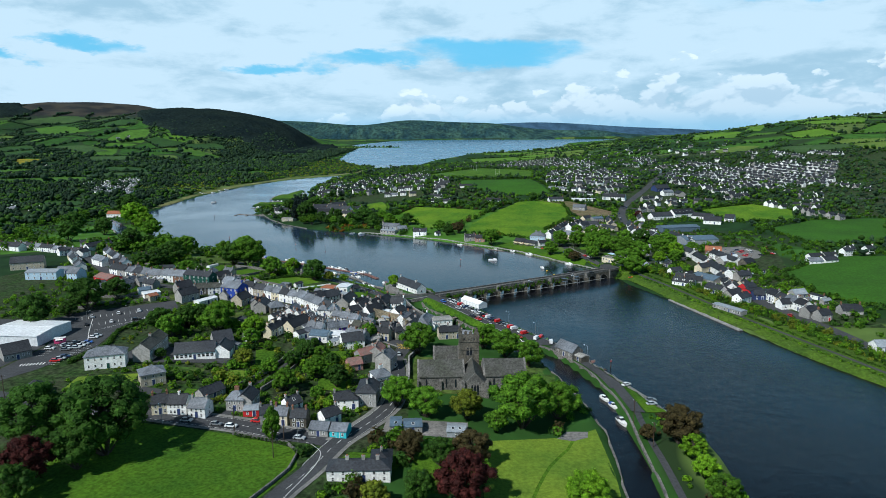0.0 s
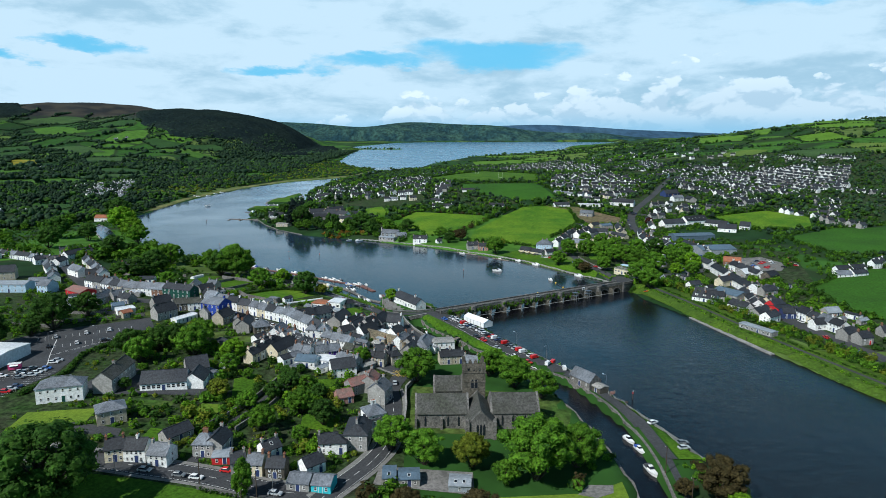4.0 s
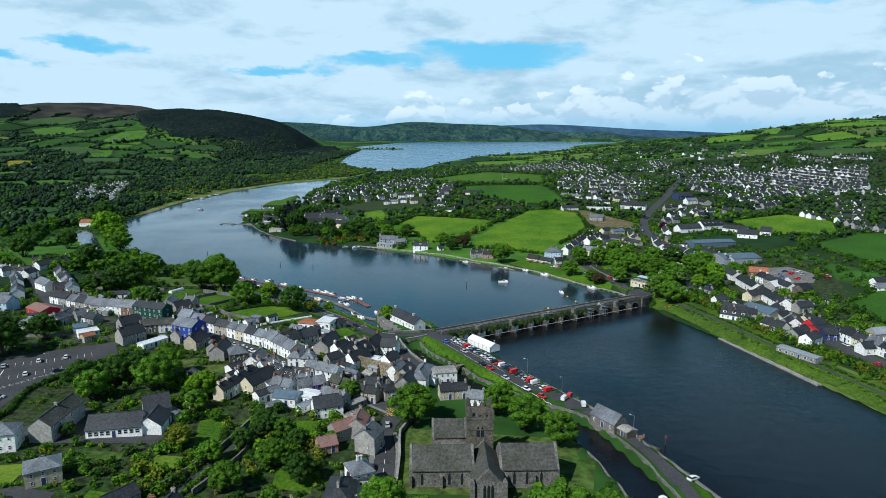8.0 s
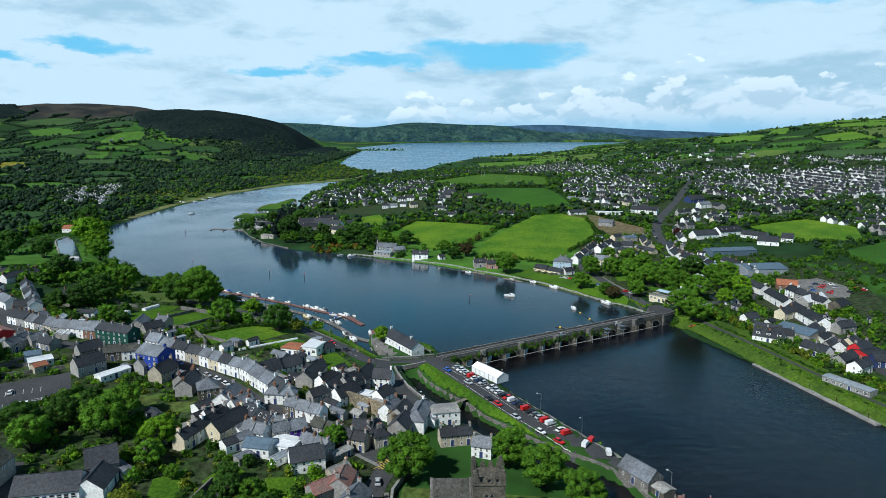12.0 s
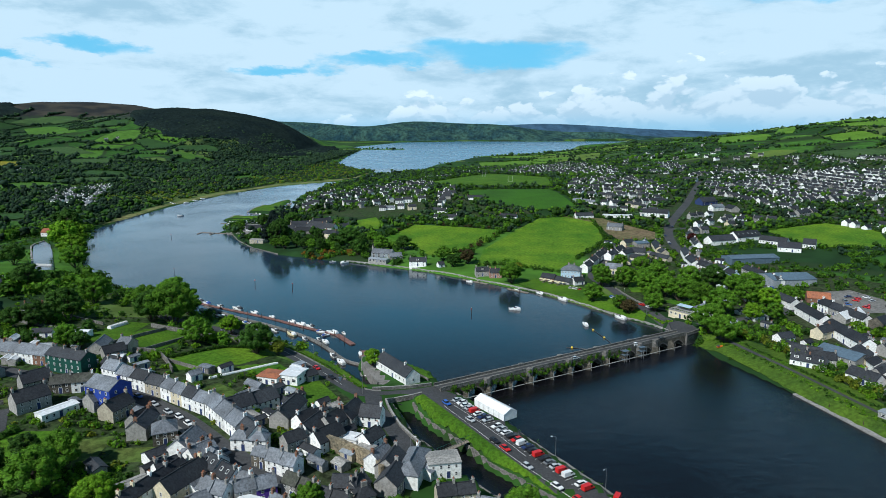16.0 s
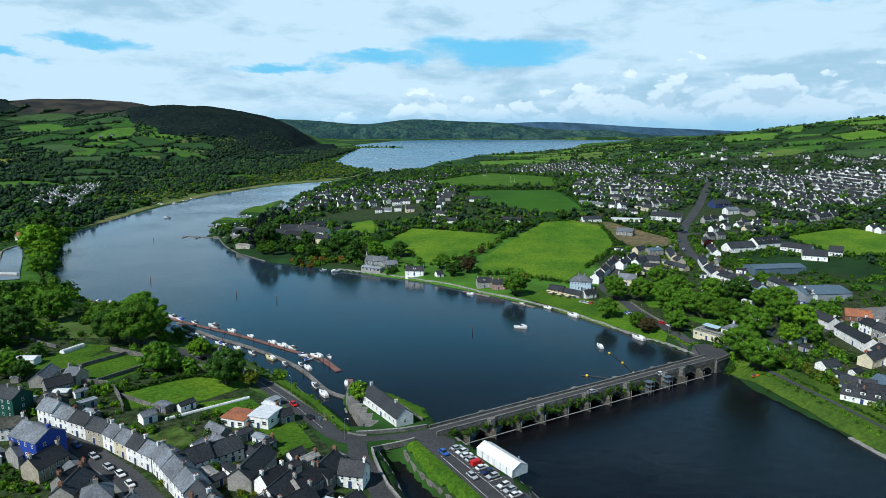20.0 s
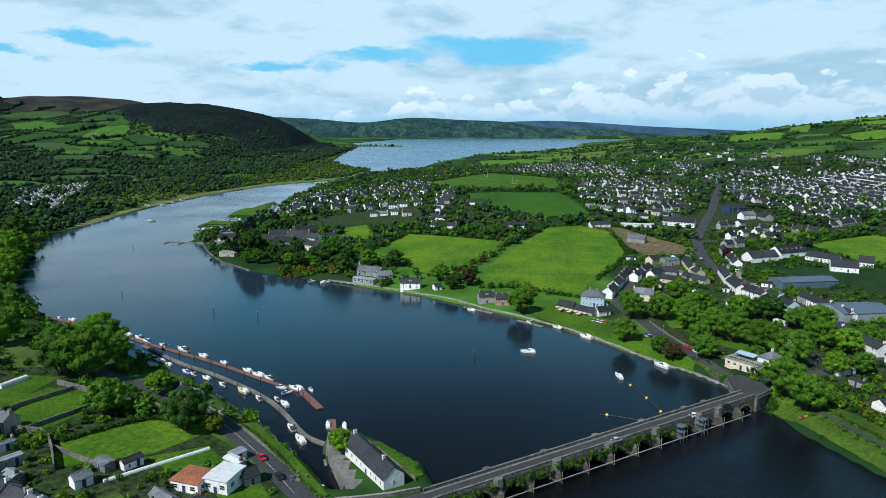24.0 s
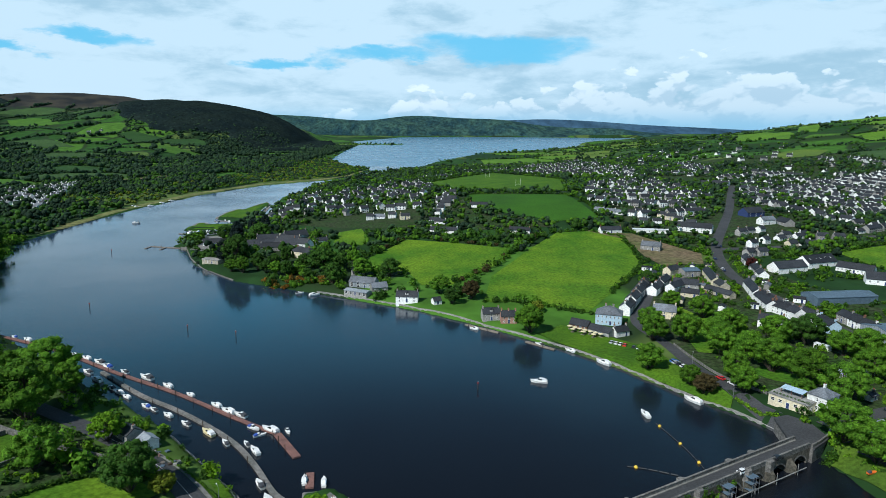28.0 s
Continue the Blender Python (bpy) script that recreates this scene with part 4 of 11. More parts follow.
def car_meshes(paint):
    key = ("car", paint.name)
    if key not in MADE:
        s = Shape()
        prof = [(-2.1, 0.35), (2.1, 0.35), (2.13, 0.62), (2.0, 0.78), (1.05, 0.92), (-1.75, 0.95), (-2.12, 0.85)]
        s.hull([(px, -0.86, pz) for px, pz in prof], [(px, 0.86, pz) for px, pz in prof])
        body = s.mesh("body", [paint])
        s = Shape()
        lo = [(1.05, 0.91), (-1.75, 0.94)]
        s.hull([(1.05, -0.82, 0.91), (-1.75, -0.82, 0.94), (-1.75, 0.82, 0.94), (1.05, 0.82, 0.91)], [(0.25, -0.62, 1.42), (-1.35, -0.62, 1.42), (-1.35, 0.62, 1.42), (0.25, 0.62, 1.42)])
        cabin = s.mesh("glazing", [GLASS])
        s = Shape()
        s.box(-0.55, 0, 1.42, 1.66, 1.28, 0.06, taper=0.92)
        top = s.mesh("roof", [paint])
        s = Shape()
        s.tube([(0, -0.1, 0), (0, 0.1, 0)], [0.32, 0.32], 10)
        wheel = s.mesh("wheel", [RUBBER])
        s = Shape()
        s.box(0, 0, 0, 0.06, 0.34, 0.14)
        lamp = s.mesh("headlight", [TRIM])
        MADE[key] = (body, cabin, top, wheel, lamp)
    return MADE[key]


PAINTS = {k: plain("car_paint_" + k, c, 0.3) for k, c in {"white": (0.75, 0.75, 0.75), "silver": (0.45, 0.47, 0.49), "grey": (0.16, 0.17, 0.18), "black": (0.02, 0.02, 0.022),
                                                          "red": (0.55, 0.02, 0.02), "blue": (0.04, 0.12, 0.42), "navy": (0.02, 0.035, 0.10), "green": (0.05, 0.16, 0.10)}.items()}


def car(x, y, turn, paint="silver", z=None, size=1.0, group="parked cars", label=""):
    base = new("car")
    base.matrix_basis = pose(x, y, (height(x, y) + 0.17) if z is None else z, 0, 0, turn) @ Matrix.Scale(size * 0.9, 4)
    tagged(base, label or f"{paint} hatchback car parked on the asphalt", "car", group)
    body, cabin, top, wheel, lamp = car_meshes(PAINTS[paint])
    part("body", body, None, base)
    part("glazing", cabin, None, base)
    part("roof", top, None, base)
    for wx in (-1.3, 1.35):
        for wy in (-0.8, 0.8):
            part("wheel", wheel, None, base, at=pose(wx, wy, 0.32))
    return base


def van(x, y, turn, paint="white", z=None, label=""):
    key = ("van", paint)
    if key not in MADE:
        s = Shape()
        prof = [(-2.5, 0.4), (2.5, 0.4), (2.55, 0.85), (1.75, 1.15), (1.25, 2.05), (-2.45, 2.1)]
        s.hull([(px, -0.95, pz) for px, pz in prof], [(px, 0.95, pz) for px, pz in prof])
        body = s.mesh("body", [PAINTS[paint]])
        s = Shape()
        s.hull([(1.79, -0.85, 1.17), (1.79, 0.85, 1.17), (1.32, 0.8, 1.98), (1.32, -0.8, 1.98)], [(1.83, -0.85, 1.19), (1.83, 0.85, 1.19), (1.36, 0.8, 2.0), (1.36, -0.8, 2.0)])
        for sg in (-1, 1):
            s.hull([(0.6, sg * 0.95, 1.25), (1.5, sg * 0.95, 1.25), (1.25, sg * 0.95, 1.85), (0.6, sg * 0.95, 1.85)], [(0.6, sg * 0.97, 1.25), (1.5, sg * 0.97, 1.25), (1.25, sg * 0.97, 1.85), (0.6, sg * 0.97, 1.85)])
        MADE[key] = (body, s.mesh("glazing", [GLASS]), car_meshes(PAINTS[paint])[3])
    body, glaz, wheel = MADE[key]
    base = new("van")
    base.matrix_basis = pose(x, y, (height(x, y) + 0.17) if z is None else z, 0, 0, turn) @ Matrix.Scale(0.78, 4)
    tagged(base, label or f"{paint} panel van parked on the asphalt", "van", "parked cars")
    part("body", body, None, base)
    part("glazing", glaz, None, base)
    for wx in (-1.6, 1.6):
        for wy in (-0.85, 0.85):
            part("wheel", wheel, None, base, at=pose(wx, wy, 0.33))
    return base


def boat(x, y, turn, length=8.0, hullm=None, cover=None, cabin=True, label="", group="moored boats", z=0.0):
    """A motor cruiser: lofted hull with raked bow, deck, cabin with dark windows, windscreen and canvas."""
    hullm, cover = hullm or GELCOAT, cover or DARKCOVER
    key = ("boat", round(length), hullm.name, cover.name, cabin)
    if key not in MADE:
        L, B = 8.0, 2.7
        sec = [(-4.0, 0.85, 0.0), (-2.0, 1.0, 0.0), (0.5, 1.0, 0.05), (2.2, 0.78, 0.2), (3.3, 0.4, 0.32), (4.1, 0.04, 0.5)]
        s = Shape()
        rings = []
        for px, w, up in sec:
            w *= B / 2
            rings.append([(px, -w, 0.95 + up), (px - (0.35 if px > 3 else 0), -w * 0.75, -0.15), (px - (0.35 if px > 3 else 0), w * 0.75, -0.15), (px, w, 0.95 + up)])
        for r0, r1 in zip(rings, rings[1:]):
            for i in range(3):
                s.face([r0[i], r0[i + 1], r1[i + 1], r1[i]])
        s.face(rings[0][::-1])
        hull = s.mesh("hull", [hullm])
        s = Shape()
        for r0, r1 in zip(rings[1:], rings[2:]):
            s.face([r0[0], r1[0], r1[3], r0[3]])
        a, b = rings[0], rings[1]
        s.face([(p[0], p[1] * 0.85, 0.45) for p in (a[0], b[0], b[3], a[3])])
        for sg in (0, 3):
            s.face([a[sg], b[sg], (b[sg][0], b[sg][1] * 0.85, 0.45), (a[sg][0], a[sg][1] * 0.85, 0.45)])
        deck = s.mesh("deck", [hullm])
        s = Shape()
        s.hull([(-1.6, -1.05, 0.95), (2.2, -0.75, 1.1), (2.2, 0.75, 1.1), (-1.6, 1.05, 0.95)], [(-1.3, -0.9, 1.55), (1.2, -0.7, 1.5), (1.2, 0.7, 1.5), (-1.3, 0.9, 1.55)])
        cab = s.mesh("cabin", [hullm])
        s = Shape()
        s.hull([(-1.5, -1.0, 1.5), (0.7, -0.8, 1.5), (0.7, 0.8, 1.5), (-1.5, 1.0, 1.5)], [(-1.4, -0.85, 2.15), (-0.2, -0.7, 2.1), (-0.2, 0.7, 2.1), (-1.4, 0.85, 2.15)])
        screen = s.mesh("windscreen", [GLASS])
        s = Shape()
        s.hull([(-3.8, -1.05, 0.95), (-1.4, -1.1, 1.0), (-1.4, 1.1, 1.0), (-3.8, 1.05, 0.95)], [(-3.4, -0.8, 1.75), (-1.3, -0.9, 2.18), (-1.3, 0.9, 2.18), (-3.4, 0.8, 1.75)])
        canvas = s.mesh("canopy", [cover])
        s = Shape()
        s.box(-0.8, 0, 2.12, 1.4, 1.6, 0.08, taper=0.9)
        hard = s.mesh("hardtop", [hullm])
        MADE[key] = (hull, deck, cab, screen, canvas, hard)
    hull, deck, cab, screen, canvas, hard = MADE[key]
    k = length / 8.0
    base = new("motor_boat")
    base.matrix_basis = pose(x, y, z, 0, 0, turn) @ Matrix.Scale(k * 0.86, 4)
    tagged(base, label or "white motor cruiser moored on the calm river", "boat", group)
    part("hull", hull, None, base)
    part("deck", deck, None, base)
    if cabin:
        part("cabin", cab, None, base)
        part("windscreen", screen, None, base)
        part("hardtop", hard, None, base)
    part("canopy", canvas, None, base, "canvas cockpit cover")
    return base


def wall_along(name, pts, thick, high, material, label, category="wall", below=0.6, step=6.0, follow=True, top=None, kind="structure", coping=None):
    """A wall of even thickness along a line, its foot in the ground."""
    pts = smooth_line(pts, step)
    s = Shape()
    n = len(pts)
    left = ribbon(pts, thick)
    L, R = left[:n], left[n:][::-1]
    for i in range(n - 1):
        z0, z1 = (height(*pts[i]) + high, height(*pts[i + 1]) + high) if top is None else (top, top)
        b0, b1 = (z0 - high - below, z1 - high - below) if top is None else (top - high - below,) * 2
        s.hull([(*L[i], b0), (*R[i], b0), (*R[i + 1], b1), (*L[i + 1], b1)], [(*L[i], z0), (*R[i], z0), (*R[i + 1], z1), (*L[i + 1], z1)])
        if coping:
            w2 = ribbon([pts[i], pts[i + 1]], thick + 0.14)
            s.hull([(*w2[0], z0), (*w2[3], z0), (*w2[2], z1), (*w2[1], z1)], [(*w2[0], z0 + 0.14), (*w2[3], z0 + 0.14), (*w2[2], z1 + 0.14), (*w2[1], z1 + 0.14)], 1)
    return tagged(new(name, s.mesh(name, [material, coping or material])), label, category, kind=kind)
# ------------------------------------------------------------ bridge
BX, BY = 0.8625, 0.5061                  # the bridge's line in plan
BRIDGE_A = (-3.0, 364.5)                 # west end, middle of the deck
BRIDGE_L, DECK = 134.0, 5.3


def on_bridge(along, across, z=0.0):
    return (BRIDGE_A[0] + BX * along - BY * across, BRIDGE_A[1] + BY * along + BX * across, z)


def stone_bridge():
    turn = math.degrees(math.atan2(BY, BX))
    base = new("stone_bridge")
    base.matrix_basis = pose(BRIDGE_A[0], BRIDGE_A[1], 0, 0, 0, turn)
    tagged(base, "long grey stone arch bridge with narrow asphalt deck and overgrown piers", "bridge")
    half, n = 2.7, 13
    pitch = BRIDGE_L / n
    # spandrel walls with arched openings
    for k in range(n):
        x0 = k * pitch
        w = 0.66 * pitch if k < 11 else 0.78 * pitch
        a, b = x0 + (pitch - w) / 2, x0 + (pitch + w) / 2
        spring, crown = 0.7, 3.3
        arc = [(a + (b - a) * i / 10, spring + (crown - spring) * math.sin(math.pi * i / 10) ** 0.8) for i in range(11)]
        s = Shape()
        for sg in (-1, 1):
            y = sg * half
            pts = [(x0, -2), (a, -2), (a, spring)] + arc[1:-1] + [(b, spring), (b, -2), (x0 + pitch, -2)]
            top = DECK - 0.1
            for (xa, za), (xb, zb) in zip(pts, pts[1:]):
                if xb > xa:
                    q = [(xa, y, za), (xb, y, zb), (xb, y, top), (xa, y, top)]
                    s.face(q if sg < 0 else q[::-1])
        for (xa, za), (xb, zb) in zip([(a, -2)] + arc + [(b, -2)], (arc + [(b, -2)])):
            s.face([(xa, half, za), (xb, half, zb), (xb, -half, zb), (xa, -half, za)], 0)
        part("arch", s, OLDSTONE, base)
        # voussoirs round the mouth of the arch, proud of the wall
        for sg in (-1, 1):
            for i in range(10):
                s = Shape()
                (xa, za), (xb, zb) = arc[i], arc[i + 1]
                mx = (a + b) / 2
                def out(px, pz):
                    d = Vector((px - mx, (pz - spring) + 0.4)).normalized() * 0.42
                    return (px + d.x, pz + d.y)
                oa, ob_ = out(xa, za), out(xb, zb)
                y0, y1 = sg * half, sg * (half + 0.09)
                s.hull([(xa, y0, za), (xb, y0, zb), (ob_[0], y0, ob_[1]), (oa[0], y0, oa[1])], [(xa, y1, za), (xb, y1, zb), (ob_[0], y1, ob_[1]), (oa[0], y1, oa[1])])
                part("voussoir", s, STONE, base)
    for k in range(1, n):
        for sg in (-1, 1):
            s = Shape()
            w = 1.5
            y0 = sg * half
            ring = [(-w, y0), (w, y0), (w * 0.9, y0 + sg * 0.6), (0, y0 + sg * 2.4), (-w * 0.9, y0 + sg * 0.6)]
            if sg < 0:
                ring = [ring[0], ring[4], ring[3], ring[2], ring[1]]
            s.hull([(px, py, -2) for px, py in ring], [(px, py, 2.6) for px, py in ring])
            s.hull([(px, py, 2.6) for px, py in ring], [(px * 0.7, y0 + (py - y0) * 0.35, 3.9) for px, py in ring])
            part("cutwater", s, OLDSTONE, base, at=pose(k * pitch, 0, 0))
    s = Shape()
    s.box(BRIDGE_L / 2, 0, DECK - 0.25, BRIDGE_L, 2 * half - 0.9, 0.25)
    part("deck", s, ASPHALT, base, "dark asphalt carriageway")
    for sg in (-1, 1):
        s = Shape()
        s.box(BRIDGE_L / 2, sg * (half - 0.2), DECK - 0.4, BRIDGE_L, 0.45, 1.35)
        for k in range(45):
            s.box(1.5 + k * BRIDGE_L / 45, sg * (half - 0.2), DECK + 0.95, BRIDGE_L / 45 - 0.06, 0.6, 0.16)
        part("parapet", s, STONE, base)
        s = Shape()
        s.box(BRIDGE_L / 2, sg * (half - 0.75), DECK, BRIDGE_L, 0.6, 0.12)
        part("kerb", s, PAVING, base)
    # pedestrian refuges
    for k in (2, 4, 6, 8, 10, 11):
        for sg in (-1, 1):
            s = Shape()
            y0 = sg * (half - 0.1)
            ring = [(-1.7, y0), (1.7, y0), (0.8, y0 + sg * 1.3), (-0.8, y0 + sg * 1.3)]
            if sg < 0:
                ring = ring[::-1]
            s.hull([(px, py, 3.0) for px, py in ring], [(px, py, DECK + 1.0) for px, py in ring])
            part("refuge", s, STONE, base, at=pose(k * pitch, 0, 0))
    # cut-stone service pipe on posts along the downstream side
    s = Shape()
    s.tube([(8, -half - 2.9, 1.3), (BRIDGE_L - 6, -half - 2.9, 1.3)], [0.16, 0.16], 6)
    part("pipe", s, CONCRETE, base, "pale pipe along the piers")
    for k in range(1, n):
        s = Shape()
        s.tube([(k * pitch, -half - 2.9, -1), (k * pitch, -half - 2.9, 3.6)], [0.11, 0.11], 6)
        part("post", s, CONCRETE, base)
    # scaffold round two piers by the navigation arch
    for k in (9, 10):
        s = Shape()
        for px in (-1.5, 0, 1.5):
            for py in (-half - 3.2, -half - 0.4):
                s.tube([(px, py, -1), (px, py, 5.4)], [0.06, 0.06], 5)
        for z in (1.2, 3.2, 5.0):
            for py in (-half - 3.2, -half - 0.4):
                s.tube([(-1.7, py, z), (1.7, py, z)], [0.05, 0.05], 5)
            s.box(0, -half - 1.8, z, 3.2, 2.2, 0.06, 1)
        part("scaffold", s, [STEEL, SHEETBLUE], base, "steel scaffold with plank platforms round the pier", at=pose(k * pitch, 0, 0))
    return base


stone_bridge()
# ------------------------------------------------------------ streets and open ground
for outline, lab in (([(-240, 130), (-60, 125), (-20, 140), (-12, 200), (-13, 262), (-8, 300), (-8, 322), (-18, 343), (-34, 352), (-60, 388), (-110, 430), (-150, 452), (-210, 440), (-260, 420), (-290, 330)], "dark garden soil and yards between the houses"),
                     ([(126, 452), (140, 430), (150, 400), (160, 352), (172, 312), (215, 300), (232, 420), (270, 520), (225, 600), (215, 690), (170, 690), (140, 650), (112, 590), (106, 540), (112, 500)], "dark garden soil and yards of the village")):
    drape("town_ground", outline, GARDEN, 0.05, 5.0, lab, "ground")
for outline in ([(212, 700), (150, 800), (155, 1010), (300, 1400), (620, 1560), (980, 1300), (900, 900), (640, 620), (470, 640), (440, 640), (385, 705), (362, 748), (290, 716)], [(-95, 822), (-165, 860), (-190, 1100), (-20, 1500), (25, 1010), (22, 910), (60, 850), (100, 800), (30, 790)]):
    drape("town_ground", outline, GARDEN, 0.08, 14.0, "dark gardens and hedges of the estates", "ground")
FIELDS.clear()
road("road", [(-170, 215), (-130, 206), (-102, 202), (-84, 199), (-65, 196), (-51, 192), (-40, 190), (-33, 188)], 8)
road("road", [(-49, 138), (-44, 156), (-38, 171), (-33, 187), (-27, 198), (-21, 210), (-18, 222), (-18, 247), (-20, 262), (-17, 276), (-13, 300), (-11.5, 316), (-18, 333), (-24.5, 347), (-26, 355)], 6, label="dark grey asphalt street with white centre line")
road("road", [(-2, 365.5), (-8, 362), (-16, 359), (-24, 356.5), (-31, 358), (-39, 367), (-57, 390), (-78, 413), (-108, 433), (-150, 458)], 6.5, label="grey quay road along the canal")
road("road", [(-17, 279), (-28, 287), (-40, 296), (-58, 305), (-71, 317), (-84, 330), (-100, 342), (-114, 351), (-140, 357), (-163, 363), (-190, 377), (-214, 404), (-250, 450), (-290, 505)], 7, label="grey main street lined with terraces")
road("road", [(-60, 262), (-64, 240), (-70, 222), (-72, 203)], 4, label="narrow lane between garden walls")
drape("car_park", [(-170, 222), (-162, 224), (-155, 235), (-151, 245), (-146, 262), (-149, 286), (-134, 319), (-142, 333), (-161, 321), (-178, 312), (-190, 296), (-174, 279), (-167, 262), (-168, 248)], ASPHALT, 0.14, label="dark asphalt car park with white bay lines", category="car park")
drape("shop_yard", [(-222, 226), (-172, 221), (-169, 248), (-168, 262), (-175, 279), (-190, 296), (-222, 300)], ASPHALT, 0.12, label="asphalt yard round the supermarket", category="yard")
drape("school_yard", [(-117, 222), (-100, 219), (-99, 214), (-116, 216)], ASPHALT, 0.13, label="asphalt drive beside the school", category="yard")
drape("school_yard", [(-131, 250), (-118, 243), (-86, 246), (-84, 262), (-116, 262), (-117, 268), (-126, 268)], ASPHALT, 0.13, label="asphalt school yard", category="yard")
drape("yard", [(-20, 196), (8, 192), (8, 204), (-19, 206)], YARD, 0.13, label="pale gravel yard", category="yard")
drape("quay_car_park", [(-5, 362), (-7.5, 358), (-2, 349), (8.7, 332), (12, 326.6), (21.7, 311), (40, 285), (53, 283), (43.5, 303), (29.5, 326.5), (22.5, 339.5), (9.5, 358), (4, 364)], ASPHALT, 0.16, label="asphalt quay car park with white bays", category="car park")
drape("quay_yard", [(60.5, 257), (65, 240), (66, 214), (70.5, 213), (69, 240), (64, 258)], ASPHALT, 0.3, label="asphalt parking strip by the canal", category="car park")
road("path", [(50, 283), (58, 268), (64, 250), (66, 235)], 4.0, label="asphalt lane on the quay")
road("path", [(68, 215), (66, 195), (65, 175), (63, 150)], 2.2, ASPHALT, label="dark towpath between hedges")
drape("meadow", [(-99, 195), (-82, 193), (-61, 189), (-45, 183), (-42, 172), (-48, 156), (-54, 130), (-120, 120), (-116, 160), (-108, 182)], LAWN, 0.10, label="lush green meadow beside the road", category="meadow")
drape("park_lawn", [(12, 191), (40, 194), (50, 200), (49, 172), (46, 150), (10, 150), (11, 168)], OLDGRASS, 0.10, label="yellowing rough lawn by the canal", category="lawn")
drape("church_lawn", [(-14, 228), (40, 228), (46, 250), (40, 262), (-12, 266)], SCRUB, 0.08, label="churchyard grass", category="lawn")
drape("canal_bank", [(-11, 356.4), (-4, 341.3), (2.2, 333.4), (8.6, 324.3), (14, 315.4), (36, 292), (39.5, 285.5), (21.4, 310.8), (11.7, 326.4), (8.4, 331.8), (-2.3, 348.8), (-7.8, 357.6)], LAWN, 0.75, 1.25, label="mown grass bank between canal and quay", category="lawn")
drape("quay_green", [(64.4, 258), (69.4, 240), (71, 213), (79.5, 213), (74, 239), (66, 259)], LAWN, 0.35, 2.0, label="strip of mown grass on the quay", category="lawn")
drape("garden_lawn", [(-34, 172), (-14, 172), (-10, 180), (-28, 182)], LAWN, 0.1, label="small garden lawn", category="lawn")
drape("garden_lawn", [(-10, 160), (2, 160), (3, 182), (-9, 184)], LAWN, 0.1, label="small garden lawn", category="lawn")
drape("school_lawn", [(-135, 228), (-114, 232), (-113, 222), (-134, 216)], OLDGRASS, 0.1, label="school lawn", category="lawn")
drape("garden_lawn", [(-79, 262), (-74, 242), (-68, 245), (-72, 268)], LAWN, 0.1, label="bright garden lawn", category="lawn")
drape("long_garden", [(-139, 390), (-138, 428), (-124, 431), (-114, 416), (-121, 392)], LAWN, 0.1, label="walled garden lawn", category="lawn")
drape("long_garden", [(-113, 382), (-107, 395), (-92, 411), (-73, 401), (-83, 383), (-104, 371)], MEADOW, 0.1, label="rough grass garden behind the street", category="lawn")
drape("long_garden", [(-160, 400), (-160, 440), (-145, 440), (-143, 402)], LAWN, 0.1, label="walled garden lawn", category="lawn")
drape("back_garden", [(-46, 345), (-38, 352), (-50, 372), (-58, 362)], LAWN, 0.1, label="back garden lawn", category="lawn")
for pts, mt, lab in (([(-66, 262), (-60, 258), (-56, 268), (-62, 274)], LAWN, "small back garden lawn"), ([(-48, 258), (-40, 260), (-42, 268), (-50, 266)], LAWN, "small back garden lawn"), ([(-97, 300), (-84, 303), (-80, 312), (-95, 310)], SCRUB, "rough back garden"),
                     ([(-112, 296), (-98, 300), (-100, 318), (-116, 312)], SCRUB, "rough terraced garden plot"), ([(-130, 300), (-116, 300), (-118, 320), (-132, 318)], MEADOW, "grassy garden plot"), ([(-150, 338), (-132, 328), (-128, 334), (-146, 345)], SCRUB, "garden plot"), ([(-92, 214), (-84, 214), (-82, 220), (-92, 221)], LAWN, "small back garden lawn"),
                     ([(-47, 228), (-36, 226), (-37, 236), (-48, 238)], LAWN, "small lawn among shrubs"), ([(-84, 232), (-76, 231), (-75, 240), (-83, 240)], OLDGRASS, "pale garden grass"), ([(-104, 234), (-92, 236), (-92, 240), (-104, 240)], SCRUB, "school garden bed"), ([(-95, 345), (-84, 340), (-72, 352), (-84, 362)], SCRUB, "vegetable plot behind the street"), ([(-74, 372), (-62, 380), (-70, 390), (-84, 380)], MEADOW, "long back garden grass")):
    drape("garden_plot", pts, mt, 0.09, label=lab + " behind houses", category="garden")
drape("field", [(-64, 687), (-31, 764), (6, 749), (49, 728), (61, 737), (32, 673), (5, 633), (-14, 634), (-25, 669), (-52, 670)], MEADOW, 0.25, 8, "green pasture behind the lakeside houses", "field")
drape("field", [(23, 598), (31, 652), (66, 728), (94, 778), (121, 782), (144, 763), (141, 704), (132, 672), (99, 614), (78, 580), (63, 588), (47, 598)], MEADOW, 0.25, 8, "large bright green pasture", "field")
drape("building_ground", [(117, 786), (156, 773), (189, 710), (180, 682), (150, 680), (146, 704), (146, 754)], EARTH, 0.3, 8, "bare earth round a new house", "field")
drape("sports_field", [(27, 988), (134, 962), (143, 827), (101, 819), (50, 862), (28, 912)], PASTURE, 0.4, 10, "dark green sports field", "field")
drape("sports_field", [(-31, 1257), (91, 1500), (170, 1207), (142, 1010), (63, 1025), (8, 1086)], LAWN, 0.6, 14, "green playing field with goalposts", "field")
drape("field", [(-91, 763), (-93, 803), (-75, 815), (-62, 768), (-66, 749)], MEADOW, 0.25, 8, "small green paddock", "field")
